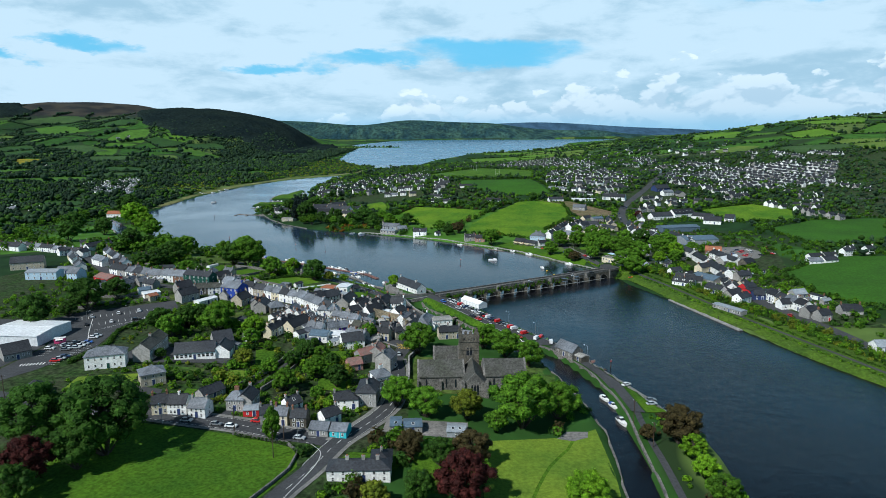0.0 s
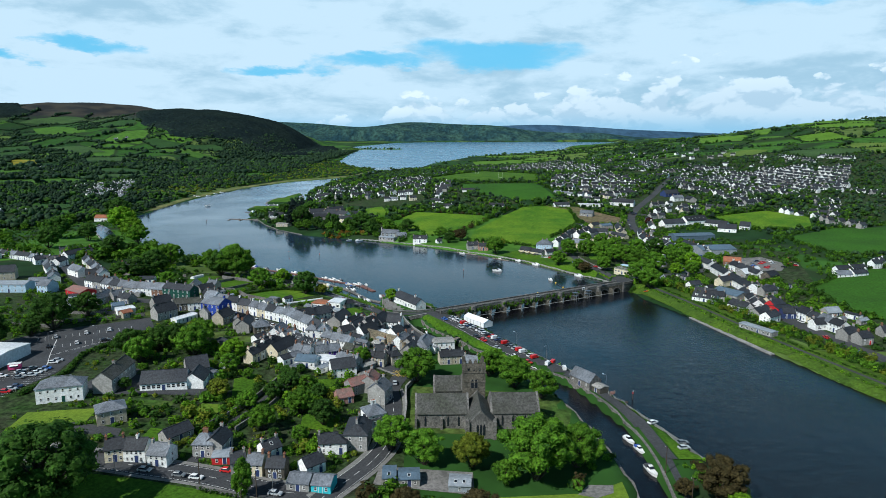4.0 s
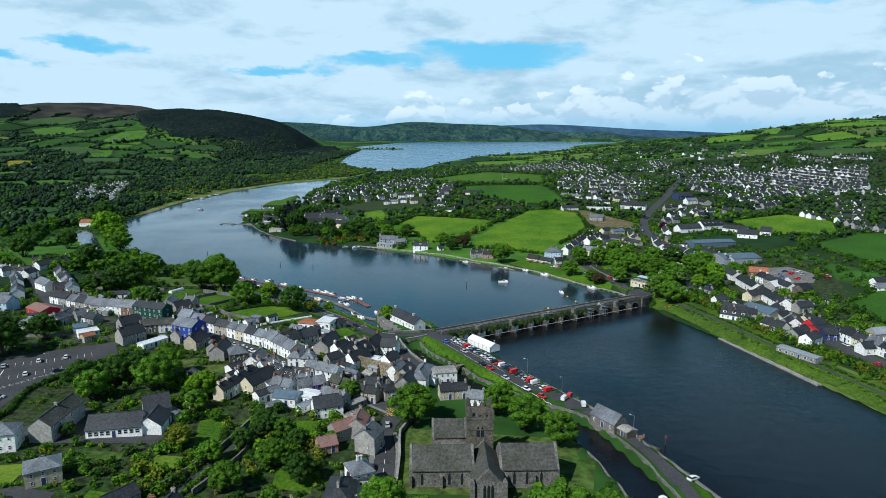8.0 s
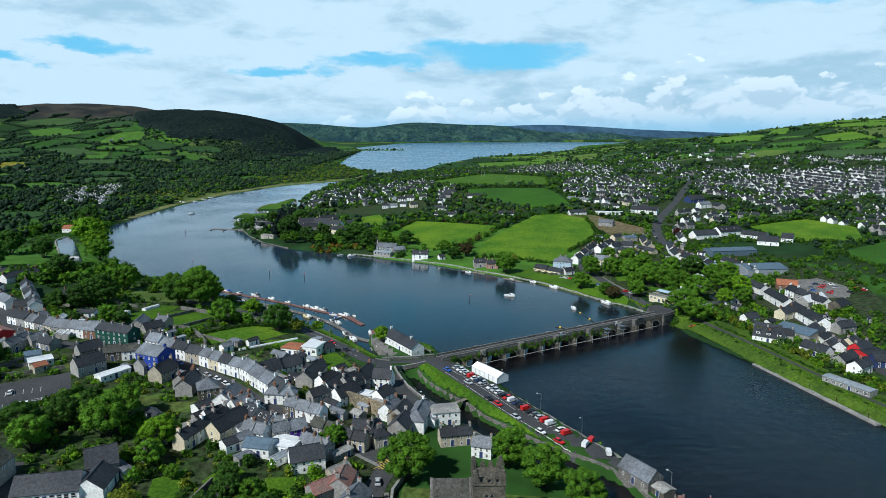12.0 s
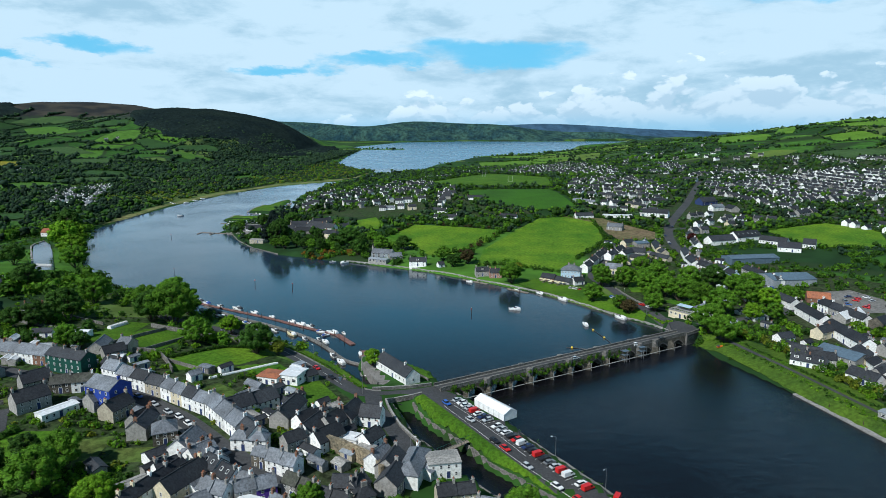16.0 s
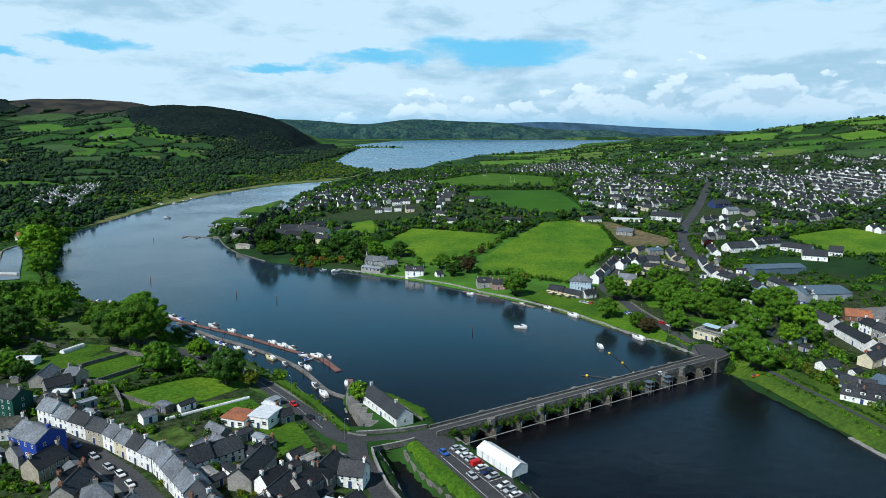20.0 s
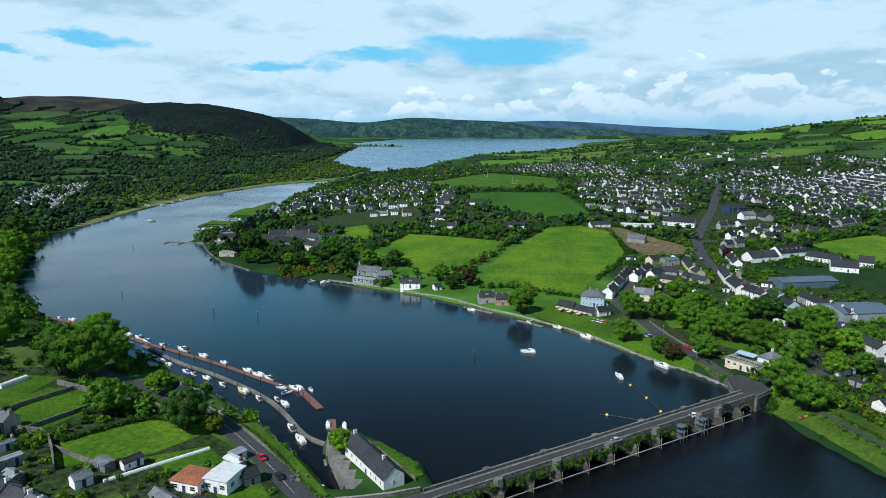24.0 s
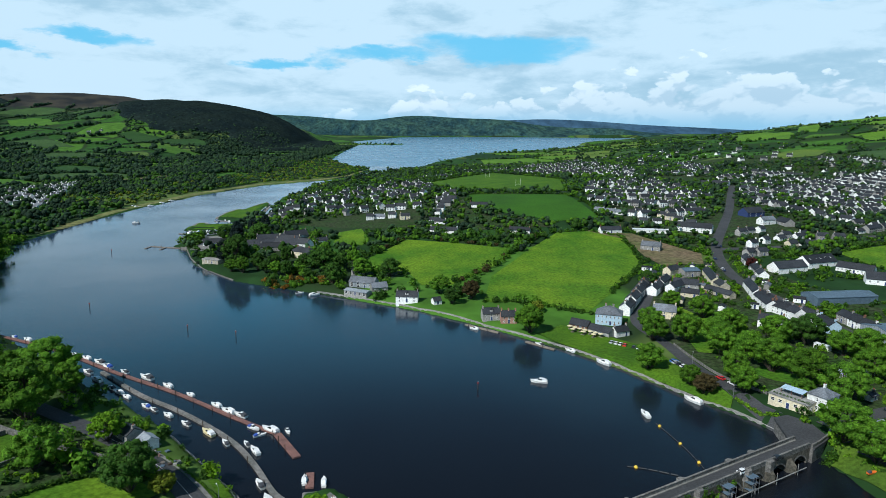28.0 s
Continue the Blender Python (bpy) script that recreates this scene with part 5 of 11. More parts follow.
drape("river_park", [(47, 546), (60, 560), (76, 548), (96, 524), (99, 500), (108, 470), (105, 465), (93, 481), (75, 510), (54, 535)], LAWN, 0.55, 2.5, "mown riverside park lawn", "lawn")
drape("field", [(289, 712), (361, 743), (384, 700), (355, 641), (297, 645)], MEADOW, 0.4, 10, "green field behind the school", "field")
drape("field", [(307, 596), (372, 636), (437, 626), (360, 513), (300, 511), (301, 546)], PASTURE, 0.4, 10, "green field on the slope", "field")
drape("field", [(223, 414), (287, 459), (330, 454), (300, 336), (239, 330), (222, 352), (220, 378)], PASTURE, 0.4, 8, "dark green field behind the village", "field")
drape("river_bank", [(119, 430), (131, 390), (144, 338), (154, 308), (168, 312), (160, 345), (148, 405), (130, 437)], BANKGRASS, 0.4, 3, "bright green grass river bank", "lawn")
drape("river_bank", [(154, 307), (159, 283), (172, 240), (182, 200), (192, 200), (188, 240), (180, 300), (169, 311)], BANKGRASS, 0.4, 3, "rough grass river bank", "lawn")
drape("marina_green", [(-214, 905), (-207, 893), (-238, 887), (-255, 871), (-249, 855), (-207, 860), (-203, 890)], LAWN, 0.12, 6, "marina lawn", "lawn")
drape("marina_green", [(-249, 1000), (-236, 1087), (-230, 1075), (-213, 958), (-215, 920), (-250, 942)], LAWN, 0.12, 6, "lawn on the marina breakwater", "lawn")
drape("reed_bed", [(-371, 815), (-378, 1006), (-360, 1184), (-313, 1350), (-231, 1460), (-198, 1545), (-188, 1700), (-196, 1700), (-208, 1548), (-246, 1470), (-330, 1356), (-376, 1190), (-393, 1006), (-384, 880)], REED, 0.3, 14, "tawny reed bed along the shore", "reeds")
drape("builders_yard", [(208, 462), (214, 505), (240, 508), (246, 482), (232, 462)], YARD, 0.3, 8, "grey gravel builders yard", "yard")
road("river_path", [(127, 436), (133, 412), (142, 384), (151, 352), (159, 322), (170, 282), (182, 240)], 1.7, ASPHALT, 0.45, "narrow dark path along the river bank", "path", 4.0)
road("road", [(126, 443), (134, 446), (150, 452), (172, 462), (190, 475)], 7, lift=0.4, label="asphalt road at the bridge end")
road("road", [(117, 443), (113, 462), (106, 497), (104, 531), (100, 566), (112, 592), (130, 630), (150, 655), (180, 655)], 5.5, label="riverside asphalt road")
road("road", [(194, 240), (190, 290), (186, 321), (180, 360), (184, 420), (191, 470), (196, 505), (193, 550), (190, 600), (187, 650), (205, 722), (244, 803), (278, 872), (323, 972), (380, 1100)], 8, label="asphalt village main street")
road("road", [(205, 722), (260, 730), (320, 760), (420, 770), (560, 760)], 6, label="asphalt estate road")


# ------------------------------------------------------------ painted lines
def stripes(name, places, size, material, label, z=0.03):
    """Road marks: short boards of paint on the asphalt, each x, y, turn."""
    s = Shape()
    for x, y, turn in places:
        c, sn = math.cos(radians(turn)), math.sin(radians(turn))
        pts = []
        for ax, ay in ((-1, -1), (1, -1), (1, 1), (-1, 1)):
            px, py = ax * size[0] / 2, ay * size[1] / 2
            q = (x + c * px - sn * py, y + sn * px + c * py)
            pts.append((*q, height(*q) + 0.19 + z))
        s.face(pts)
    return tagged(new(name, s.mesh(name, [material])), label, "road marking", kind="stuff")


def along(pts, gap, offset=0.0):
    pts = smooth_line(pts, 1.0)
    out, acc = [], 0.0
    for a, b in zip(pts, pts[1:]):
        d = Vector(b) - Vector(a)
        acc += d.length
        if acc >= gap:
            acc -= gap
            n = Vector((-d.y, d.x)).normalized() * offset
            out.append((b[0] + n.x, b[1] + n.y, math.degrees(math.atan2(d.y, d.x))))
    return out


stripes("centre_line", along([(-44, 156), (-38, 171), (-33, 187), (-27, 198), (-21, 210), (-18, 222), (-18, 247), (-20, 262)], 5.5), (2.8, 0.16), LINE, "dashed white centre line")
stripes("centre_line", along([(-130, 206), (-102, 202), (-84, 199), (-65, 196), (-51, 192), (-40, 190)], 6), (2.5, 0.14), LINE, "dashed white centre line")
stripes("edge_line", along([(-38, 171), (-33, 187), (-27, 198), (-21, 210), (-18, 222), (-18, 247)], 1.02, 3.1) + along([(-38, 364), (-57, 390), (-78, 413), (-108, 433)], 1.02, 0.0), (1.0, 0.12), LINE, "white edge line")
stripes("hatched_box", [(-17 + u, 277 + v, a) for u in (-2.4, -1.2, 0, 1.2, 2.4) for v in (-1.5, 1.5) for a in (40, 130)], (4.0, 0.16), YELLOWLINE, "yellow box junction hatching")
stripes("parking_bay_line", [(1.7 + 0.535 * k * 2.6 + 0.845 * 2.5, 354 - 0.845 * k * 2.6 + 0.535 * 2.5, 32) for k in range(26)], (4.6, 0.13), LINE, "white parking bay lines")
stripes("edge_line", along([(-1, 350), (9.3, 333), (22, 312.4), (40, 287)], 1.02, 0.3) + along([(1.6, 353.6), (14.8, 333.8), (24.6, 317)], 1.02, -0.5), (1.0, 0.14), LINE, "white edge lines of the quay road")
stripes("parking_bay_line", [(-176 + k * 2.3, 300 + k * 1.25, 120) for k in range(15)] + [(-166 + k * 2.3, 290 + k * 1.6, 120) for k in range(13)] + [(-158.5 + k * 1.6, 283 + k * 2.3, 30) for k in range(13)] + [(-152.5 + k * 0.35, 240 + k * 2.3, 10) for k in range(11)] + [(-163 + k * 0.2, 250 + k * 2.3, 5) for k in range(8)], (4.4, 0.13), LINE, "white parking bay lines")
stripes("zebra_stripe", [(-163.5 + k * 1.1, 239.6 + k * 0.3, 100) for k in range(8)], (2.6, 0.5), LINE, "white zebra crossing stripes")
stripes("lane_arrow_line", along([(-150, 262), (-160, 282), (-168, 300)], 1.02, 0), (1.0, 0.3), LINE, "white lane line in the car park")

# ------------------------------------------------------------ quay walls and garden walls
wall_along("quay_wall", [(4, 364.3), (9.6, 358), (22.6, 339.6), (29.6, 326.6), (43.5, 303.5), (55, 283), (65, 259), (79, 214)], 0.7, 0.5, CONCRETE, "pale concrete quay wall", below=3.0, coping=PAVING)
wall_along("quay_wall", [(-4, 386), (-19, 401.5), (-29.5, 410), (-36.3, 404.5), (-35.3, 395), (-22.5, 371.5)], 0.7, 0.6, STONE, "old stone quay wall round the mill", below=4.0, coping=PAVING)
wall_along("canal_wall", [(-29.5, 370.5), (-39.5, 385.5), (-59.5, 410.5), (-88, 440.5)], 0.6, 0.5, STONE, "stone canal wall", below=3.0, coping=STONE)
wall_along("canal_wall", [(-20.2, 354), (-15.2, 346), (-10.2, 330.2), (-6.2, 324.7), (3.4, 309.2), (27.5, 282.5), (41.5, 268), (49.5, 236), (53.5, 201), (50.5, 170), (44, 110)], 0.6, 0.4, STONE, "stone canal wall", below=3.0, coping=STONE)
wall_along("canal_wall", [(-11.6, 356), (-4.2, 341.2), (1.9, 333.2), (8.3, 324.2), (13.8, 315.2), (36.3, 291.3), (52.5, 272.5), (63.5, 233), (62.5, 190), (60.5, 164), (54.5, 110)], 0.6, 0.4, STONE, "stone canal wall", below=3.0, coping=STONE)
wall_along("river_wall", [(114.5, 449.5), (106.5, 464), (93.5, 480), (75.5, 509), (53.5, 534), (22.5, 563), (-13.5, 592), (-77.5, 627)], 0.8, 0.45, CONCRETE, "concrete river wall", below=2.5)
wall_along("river_wall", [(-139, 657), (-181, 704), (-215, 768)], 0.8, 0.5, STONE, "stone river wall on the point", below=2.5)
wall_along("churchyard_wall", [(-13.5, 222), (-13.6, 247), (-14.5, 262), (-11, 273)], 0.6, 1.6, STONE, "grey stone churchyard wall", coping=CONCRETE)
wall_along("garden_wall", [(-66, 190), (-48, 185.5), (-43.5, 180), (-44, 170), (-52, 150)], 0.5, 1.0, STONE, "low stone meadow wall")
wall_along("garden_wall", [(-140, 386), (-120, 389), (-104, 369)], 0.5, 2.2, STONE, "stone garden wall")
wall_along("garden_wall", [(-141, 432), (-112, 419), (-88, 413)], 0.5, 2.0, STONE, "stone garden wall")
wall_along("garden_wall", [(-56, 262), (-60, 240), (-66, 222)], 0.45, 1.8, STONE, "stone lane wall")
wall_along("garden_wall", [(-63, 262), (-68, 240), (-75, 224)], 0.45, 1.8, STONE, "stone lane wall")
wall_along("ruined_wall", [(-38, 315), (-30, 311.5), (-20, 305), (-17, 299)], 1.1, 4.6, RUIN, "tall ruined ochre stone town wall", coping=RUIN)
wall_along("bridge_parapet", [(-8.6, 358.6), (-12, 357.2), (-18.6, 355.6), (-21, 351), (-19.5, 345), (-14.5, 331.5), (-7.5, 320)], 0.5, 1.1, STONE, "stone parapet by the junction", coping=CONCRETE)
wall_along("bridge_parapet", [(-5.2, 368.5), (-13, 365), (-21, 362.5), (-27, 361)], 0.5, 1.1, STONE, "stone parapet over the canal", coping=CONCRETE)


# ------------------------------------------------------------ pavements, paths, junction marks and small lawns
def beside(pts, off, step=3.0):
    """The line that runs that far to the left of another."""
    line = smooth_line(pts, step)
    out = []
    for i, p in enumerate(line):
        a = Vector(line[min(i + 1, len(line) - 1)]) - Vector(line[max(i - 1, 0)])
        n = Vector((-a.y, a.x)).normalized() * off
        out.append((p[0] + n.x, p[1] + n.y))
    return out


SOUTH_ROAD = [(-49, 138), (-44, 156), (-38, 171), (-33, 187), (-27, 198), (-21, 210), (-18, 222), (-18, 247), (-20, 262)]
WEST_ROAD = [(-130, 206), (-102, 202), (-84, 199), (-65, 196), (-51, 192), (-44, 190.6)]
for pts, off, w in ((SOUTH_ROAD[3:], 3.9, 1.5), (SOUTH_ROAD, -3.8, 1.3), (WEST_ROAD, 4.7, 1.5), (WEST_ROAD[:-1], -4.6, 1.2), ([(-17, 279), (-28, 287), (-40, 296), (-58, 305), (-71, 317), (-84, 330), (-100, 342), (-114, 351)], 4.1, 1.3), ([(-24, 356.5), (-31, 358), (-39, 367), (-57, 390), (-78, 413), (-108, 433)], -3.9, 1.2)):
    road("pavement", beside(pts, off), w, PAVING, 0.24, label="pale concrete pavement beside the street", category="pavement")
stripes("edge_line", along([(-43, 187), (-40.5, 185.5), (-37, 181), (-36.8, 175), (-38, 169), (-41.5, 157), (-45, 145)], 1.02), (1.0, 0.2), LINE, "white kerb line at the junction", 0.05)
stripes("edge_line", along(beside(WEST_ROAD, 3.5), 1.02) + along(beside(WEST_ROAD[:-1], -3.5), 1.02) + along(beside(SOUTH_ROAD[3:7], -2.7), 1.02), (0.9, 0.12), LINE, "white edge lines of the roads", 0.04)
stripes("give_way_mark", [(-36.2 + k * 0.5, 189.2 + k * 1.1, 60) for k in range(4)], (0.9, 0.5), LINE, "white give-way marks at the junction", 0.05)
road("path", [(42, 194), (38, 186), (31, 176), (24, 160), (22, 150)], 1.0, LAWN, 0.13, label="trodden path across the lawn", category="path")
drape("gravel_patch", [(36, 193), (41, 191.5), (46, 194), (47, 198), (40, 198)], YARD, 0.16, label="grey gravel patch by the lawn", category="yard")
drape("wood_lawn", [(114, 519), (119, 560), (131, 585), (140, 560), (137, 530), (128, 515)], MEADOW, 0.12, label="sunny grass between the trees", category="lawn")
drape("wood_lawn", [(124, 494), (133, 500), (146, 484), (140, 476), (130, 484)], MEADOW, 0.12, label="sunny grass behind the pub", category="lawn")
drape("mill_lawn", [(-22, 395.5), (-8, 374), (-4.5, 377), (-6, 384), (-20, 399)], LAWN, 0.3, 2.5, label="mown strip of grass behind the mill", category="lawn")
drape("verge", [(-29, 364), (-33, 370), (-46, 390), (-62, 411), (-64, 409), (-48, 388), (-35, 368), (-31, 362)], LAWN, 0.3, 2.5, label="grass verge between quay road and canal", category="lawn")
drape("long_garden", [(-126, 390), (-116.6, 411), (-120, 417), (-130.5, 396)], LAWN, 0.16, label="bright strip of walled lawn", category="lawn")
drape("long_garden", [(-142, 402), (-133, 426), (-141.5, 428), (-147, 409)], LAWN, 0.16, label="bright strip of walled lawn", category="lawn")
for pts in ([(-127, 388), (-117, 411)], [(-143, 400), (-132, 427)], [(-112, 381), (-93, 372)]):
    wall_along("garden_wall", pts, 0.45, 1.5, STONE, "stone wall between garden strips")
wall_along("quay_wall", [(-35.5, 392), (-31, 379), (-25.5, 367.5)], 0.6, 0.9, STONE, "old stone yard wall of the mill", below=4.0, coping=PAVING)
wall_along("garden_wall", [(-22.5, 397), (-6.5, 373.5)], 0.4, 1.0, STONE, "low stone wall behind the mill")
wall_along("bridge_parapet", [(113.6, 430.2), (120, 434.5), (127, 441)], 0.5, 1.1, STONE, "stone parapet at the bridge end", below=5.5, coping=CONCRETE)
wall_along("garden_wall", [(120.5, 470), (112, 487), (109, 505), (107, 530)], 0.4, 1.0, STONE, "low stone wall along the riverside road")


def slab(name, outline, low, top, material, label, category):
    """A level piece of made ground with sides."""
    s = Shape()
    s.hull([(x, y, low) for x, y in outline], [(x, y, top) for x, y in outline])
    return tagged(new(name, s.mesh(name, [material])), label, category, kind="structure")


slab("mill_yard", [(-24.6, 368), (-18, 366), (-7.5, 372), (-20.5, 394), (-29, 403.5), (-35, 393)], -1.0, 4.35, YARD, "stony mill yard with gravel paths", "yard")
slab("abutment", [(110.6, 435.9), (114.5, 429.2), (120.8, 434.0), (128.6, 441.9), (122.3, 447.2), (118.3, 451.6), (113.1, 449.6)], -1.5, 4.49, STONE, "grey stone abutment under the bridge end", "abutment")
slab("road", [(110.2, 436.2), (114.8, 428.8), (121, 433.6), (129, 441.6), (140, 446.5), (137, 452.5), (122.5, 447.5), (118.5, 452), (112.8, 450)], 4.5, 5.28, ASPHALT, "asphalt junction at the bridge end", "road")
wall_along("parapet", [(114.2, 429.4), (118.2, 432.2), (123.6, 436.8)], 0.5, 1.3, STONE, "stone parapet at the bridge end", "wall", top=6.25, below=1.2)
# ------------------------------------------------------------ cathedral
def cathedral():
    z = 2.7
    base = new("cathedral")
    base.matrix_basis = pose(10.5, 238, z, 0, 0, 1.5)
    tagged(base, "grey rubble-stone cruciform cathedral with square crossing tower and mossy slate roofs", "church")

    def gabled(name, x0, x1, y0, y1, eaves, ridge, along, extra=0.35, lab=""):
        s, r = Shape(), Shape()
        s.hull([(x0, y0, -2), (x1, y0, -2), (x1, y1, -2), (x0, y1, -2)], [(x0, y0, eaves), (x1, y0, eaves), (x1, y1, eaves), (x0, y1, eaves)])
        if along == "x":
            m = (y0 + y1) / 2
            for e, t in ((x0, 0.7), (x1 - 0.7, 0.7)):   # gable walls rise a little over the slates
                s.hull([(e, y0, eaves), (e + t, y0, eaves), (e + t, m, ridge + 0.5), (e, m, ridge + 0.5)], [(e, y1, eaves), (e + t, y1, eaves), (e + t, m, ridge + 0.5), (e, m, ridge + 0.5)])
            for sg, e in ((-1, y0), (1, y1)):
                lo = [(x0 + 0.7, e + sg * extra, eaves - 0.25), (x1 - 0.7, e + sg * extra, eaves - 0.25), (x1 - 0.7, m, ridge), (x0 + 0.7, m, ridge)]
                if sg > 0:
                    lo = [lo[1], lo[0], lo[3], lo[2]]
                r.hull(lo, [(a, b, c + 0.25) for a, b, c in lo])
        else:
            m = (x0 + x1) / 2
            for e, t in ((y0, 0.7), (y1 - 0.7, 0.7)):
                s.hull([(x0, e, eaves), (x0, e + t, eaves), (m, e + t, ridge + 0.5), (m, e, ridge + 0.5)], [(x1, e, eaves), (x1, e + t, eaves), (m, e + t, ridge + 0.5), (m, e, ridge + 0.5)])
            for sg, e in ((-1, x0), (1, x1)):
                lo = [(e + sg * extra, y0 + 0.7, eaves - 0.25), (e + sg * extra, y1 - 0.7, eaves - 0.25), (m, y1 - 0.7, ridge), (m, y0 + 0.7, ridge)]
                if sg < 0:
                    lo = [lo[1], lo[0], lo[3], lo[2]]
                r.hull(lo, [(a, b, c + 0.25) for a, b, c in lo])
        part(name, s, STONE, base)
        part("roof", r, MOSSLATE, base)

    gabled("nave_wall", -20.5, -2.5, -6, 6, 5.6, 10.0, "x")
    gabled("chancel_wall", 4.5, 21, -6, 6, 5.6, 10.2, "x")
    gabled("transept_wall", -3.5, 5.0, -13, 4, 5.0, 9.2, "y")
    gabled("transept_wall", -14.2, -3.4, 15.0, 22.5, 4.8, 9.0, "x")
    s = Shape()
    s.box(-0.2, 8, -2, 7.6, 7.6, 18.3)
    s.box(-0.2, 8, 12.3, 7.9, 7.9, 0.3)
    s.box(-0.2, 8, 15.6, 8.0, 8.0, 0.35)
    part("tower", s, OLDSTONE, base)
    for sx in (-1, 1):
        for k in range(4):                      # stepped battlements
            for horiz in (0, 1):
                px, py = (sx * 3.55, -2.9 + k * 1.93) if horiz else (-2.9 + k * 1.93, sx * 3.55)
                s = Shape()
                s.box(0, 0, 0, 1.15 if not horiz else 0.6, 0.6 if not horiz else 1.15, 0.9)
                s.box(0, 0, 0.9, 0.7 if not horiz else 0.6, 0.6 if not horiz else 0.7, 0.6)
                part("merlon", s, OLDSTONE, base, at=pose(-0.2 + px, 8 + py, 16.3))
    for cx, cy in ((-1, -1), (1, -1), (1, 1), (-1, 1)):
        s = Shape()
        s.box(0, 0, 0, 1.2, 1.2, 2.4)
        s.box(0, 0, 2.4, 0.7, 0.7, 0.5)
        part("corner_turret", s, OLDSTONE, base, at=pose(-0.2 + cx * 3.3, 8 + cy * 3.3, 16.3))

    def lancet(px, py, zz, w, h, rz, n=1):
        for k in range(n):
            s = Shape()
            off = (k - (n - 1) / 2) * (w + 0.25)
            arch = [(-w / 2, 0), (w / 2, 0), (w / 2, h * 0.7), (w * 0.28, h * 0.9), (0, h), (-w * 0.28, h * 0.9), (-w / 2, h * 0.7)]
            s.hull([(off + a, 0.02, b) for a, b in arch], [(off + a, -0.05, b) for a, b in arch], 1)
            big = [(a * 1.35, b * 1.05 - 0.1) for a, b in arch]
            s.hull([(off + a, 0.02, b) for a, b in big], [(off + a, -0.02, b) for a, b in big], 0)
            part("lancet_window", s, [STONE, GLASS], base, at=pose(px, py, zz, 0, 0, rz))

    for px in (-17, -9.5, -6.0):
        lancet(px, -6.0, 1.2, 0.7, 3.6, 0)
    for px in (8.5, 12.0, 16.0):
        lancet(px, -6.0, 1.2, 0.7, 3.8, 0)
    lancet(0.75, -13.0, 1.2, 0.8, 4.0, 0, 3)
    lancet(-0.2, 4.2, 10.2, 1.0, 3.2, 0, 2)
    lancet(21.0, 0, 1.6, 0.9, 5.5, 90, 3)
    lancet(-20.5, 0, 1.6, 0.8, 5.0, -90, 2)
    for px in (-20.2, -11.7, -3.8, 6.2, 14, 20.6):
        s = Shape()
        s.box(0, -0.5, -2, 0.9, 1.0, 6.2, taper=0.75)
        part("buttress", s, STONE, base, at=pose(px, -6.0, 0))
    for px in (-3.6, 5.1):
        s = Shape()
        s.box(0, -0.45, -2, 1.2, 1.2, 8.2)
        s.box(0, -0.45, 6.2, 1.2, 1.2, 1.0, taper=0.1)
        part("pinnacle", s, STONE, base, at=pose(px, -12.6, 0))
    return base


cathedral()


# ------------------------------------------------------------ houses
def terrace(A, B, n, depth, eaves, side=1, mats=None, label="", jit=0.5, **kw):
    """A row of joined houses whose fronts stand on the line from A to B; the backs lie to its left (side 1) or right."""
    rng = random.Random(int(A[0] * 7 + B[1]))
    d = Vector(B) - Vector(A)
    turn = math.degrees(math.atan2(d.y, d.x))
    n_ = Vector((-d.y, d.x)).normalized() * side
    w = d.length / n
    for k in range(n):
        c = Vector(A) + d * ((k + 0.5) / n) + n_ * depth / 2
        wall, roof = mats[k % len(mats)] if mats else (rng.choice([WHITEWALL, WHITEWALL, CREAM, GREYWALL]), rng.choice([SLATE, SLATE, PALESLATE]))
        lab = label or f"{wall.name.replace('_', ' ')} terraced house with {roof.name.replace('_', ' ')} roof"
        house(c.x, c.y, turn if side > 0 else turn + 180, w - 0.03, depth, eaves + rng.uniform(-jit, jit), rng.uniform(36, 42), wall, roof, label=lab, group="terraced houses",
              chim=(1,) if k else (-1, 1), bays=2 if w < 7 else 3, name="terraced_house", **kw)


W_S, W_P, G_S, G_P, C_S, C_P = (WHITEWALL, SLATE), (WHITEWALL, PALESLATE), (GREYWALL, SLATE), (GREYWALL, PALESLATE), (CREAM, SLATE), (CREAM, PALESLATE)
terrace((-126, 358), (-99, 345), 4, 8, 5.8, mats=[W_P, W_P, W_S, (BUFF, SLATE)])
terrace((-99, 345), (-79, 332), 4, 8, 5.8, mats=[W_P, C_P, W_S, W_P])
terrace((-79, 332), (-58, 309), 4, 9, 6.0, mats=[W_P, W_P, W_P, W_S])
house(-140, 365, -21, 20, 9, 8.6, 34, DARKGREEN, SLATE, chim=(-1, -0.3, 0.4, 1), floors=3, bays=6, sides="fr", label="dark green three-storey house with slate roof and white windows")
house(-123.5, 364, -21, 7, 8, 6.6, 36, IRON, SLATE, chim=(1,), bays=2, sides="fr", label="black-painted house with white quoins and slate roof")
terrace((-176, 375), (-150, 367), 3, 9, 5.4, mats=[G_P, W_P, (BRICK, PALESLATE)])
terrace((-208, 393), (-176, 376), 5, 9, 5.2, mats=[W_S, G_S, W_P, G_S, C_P])
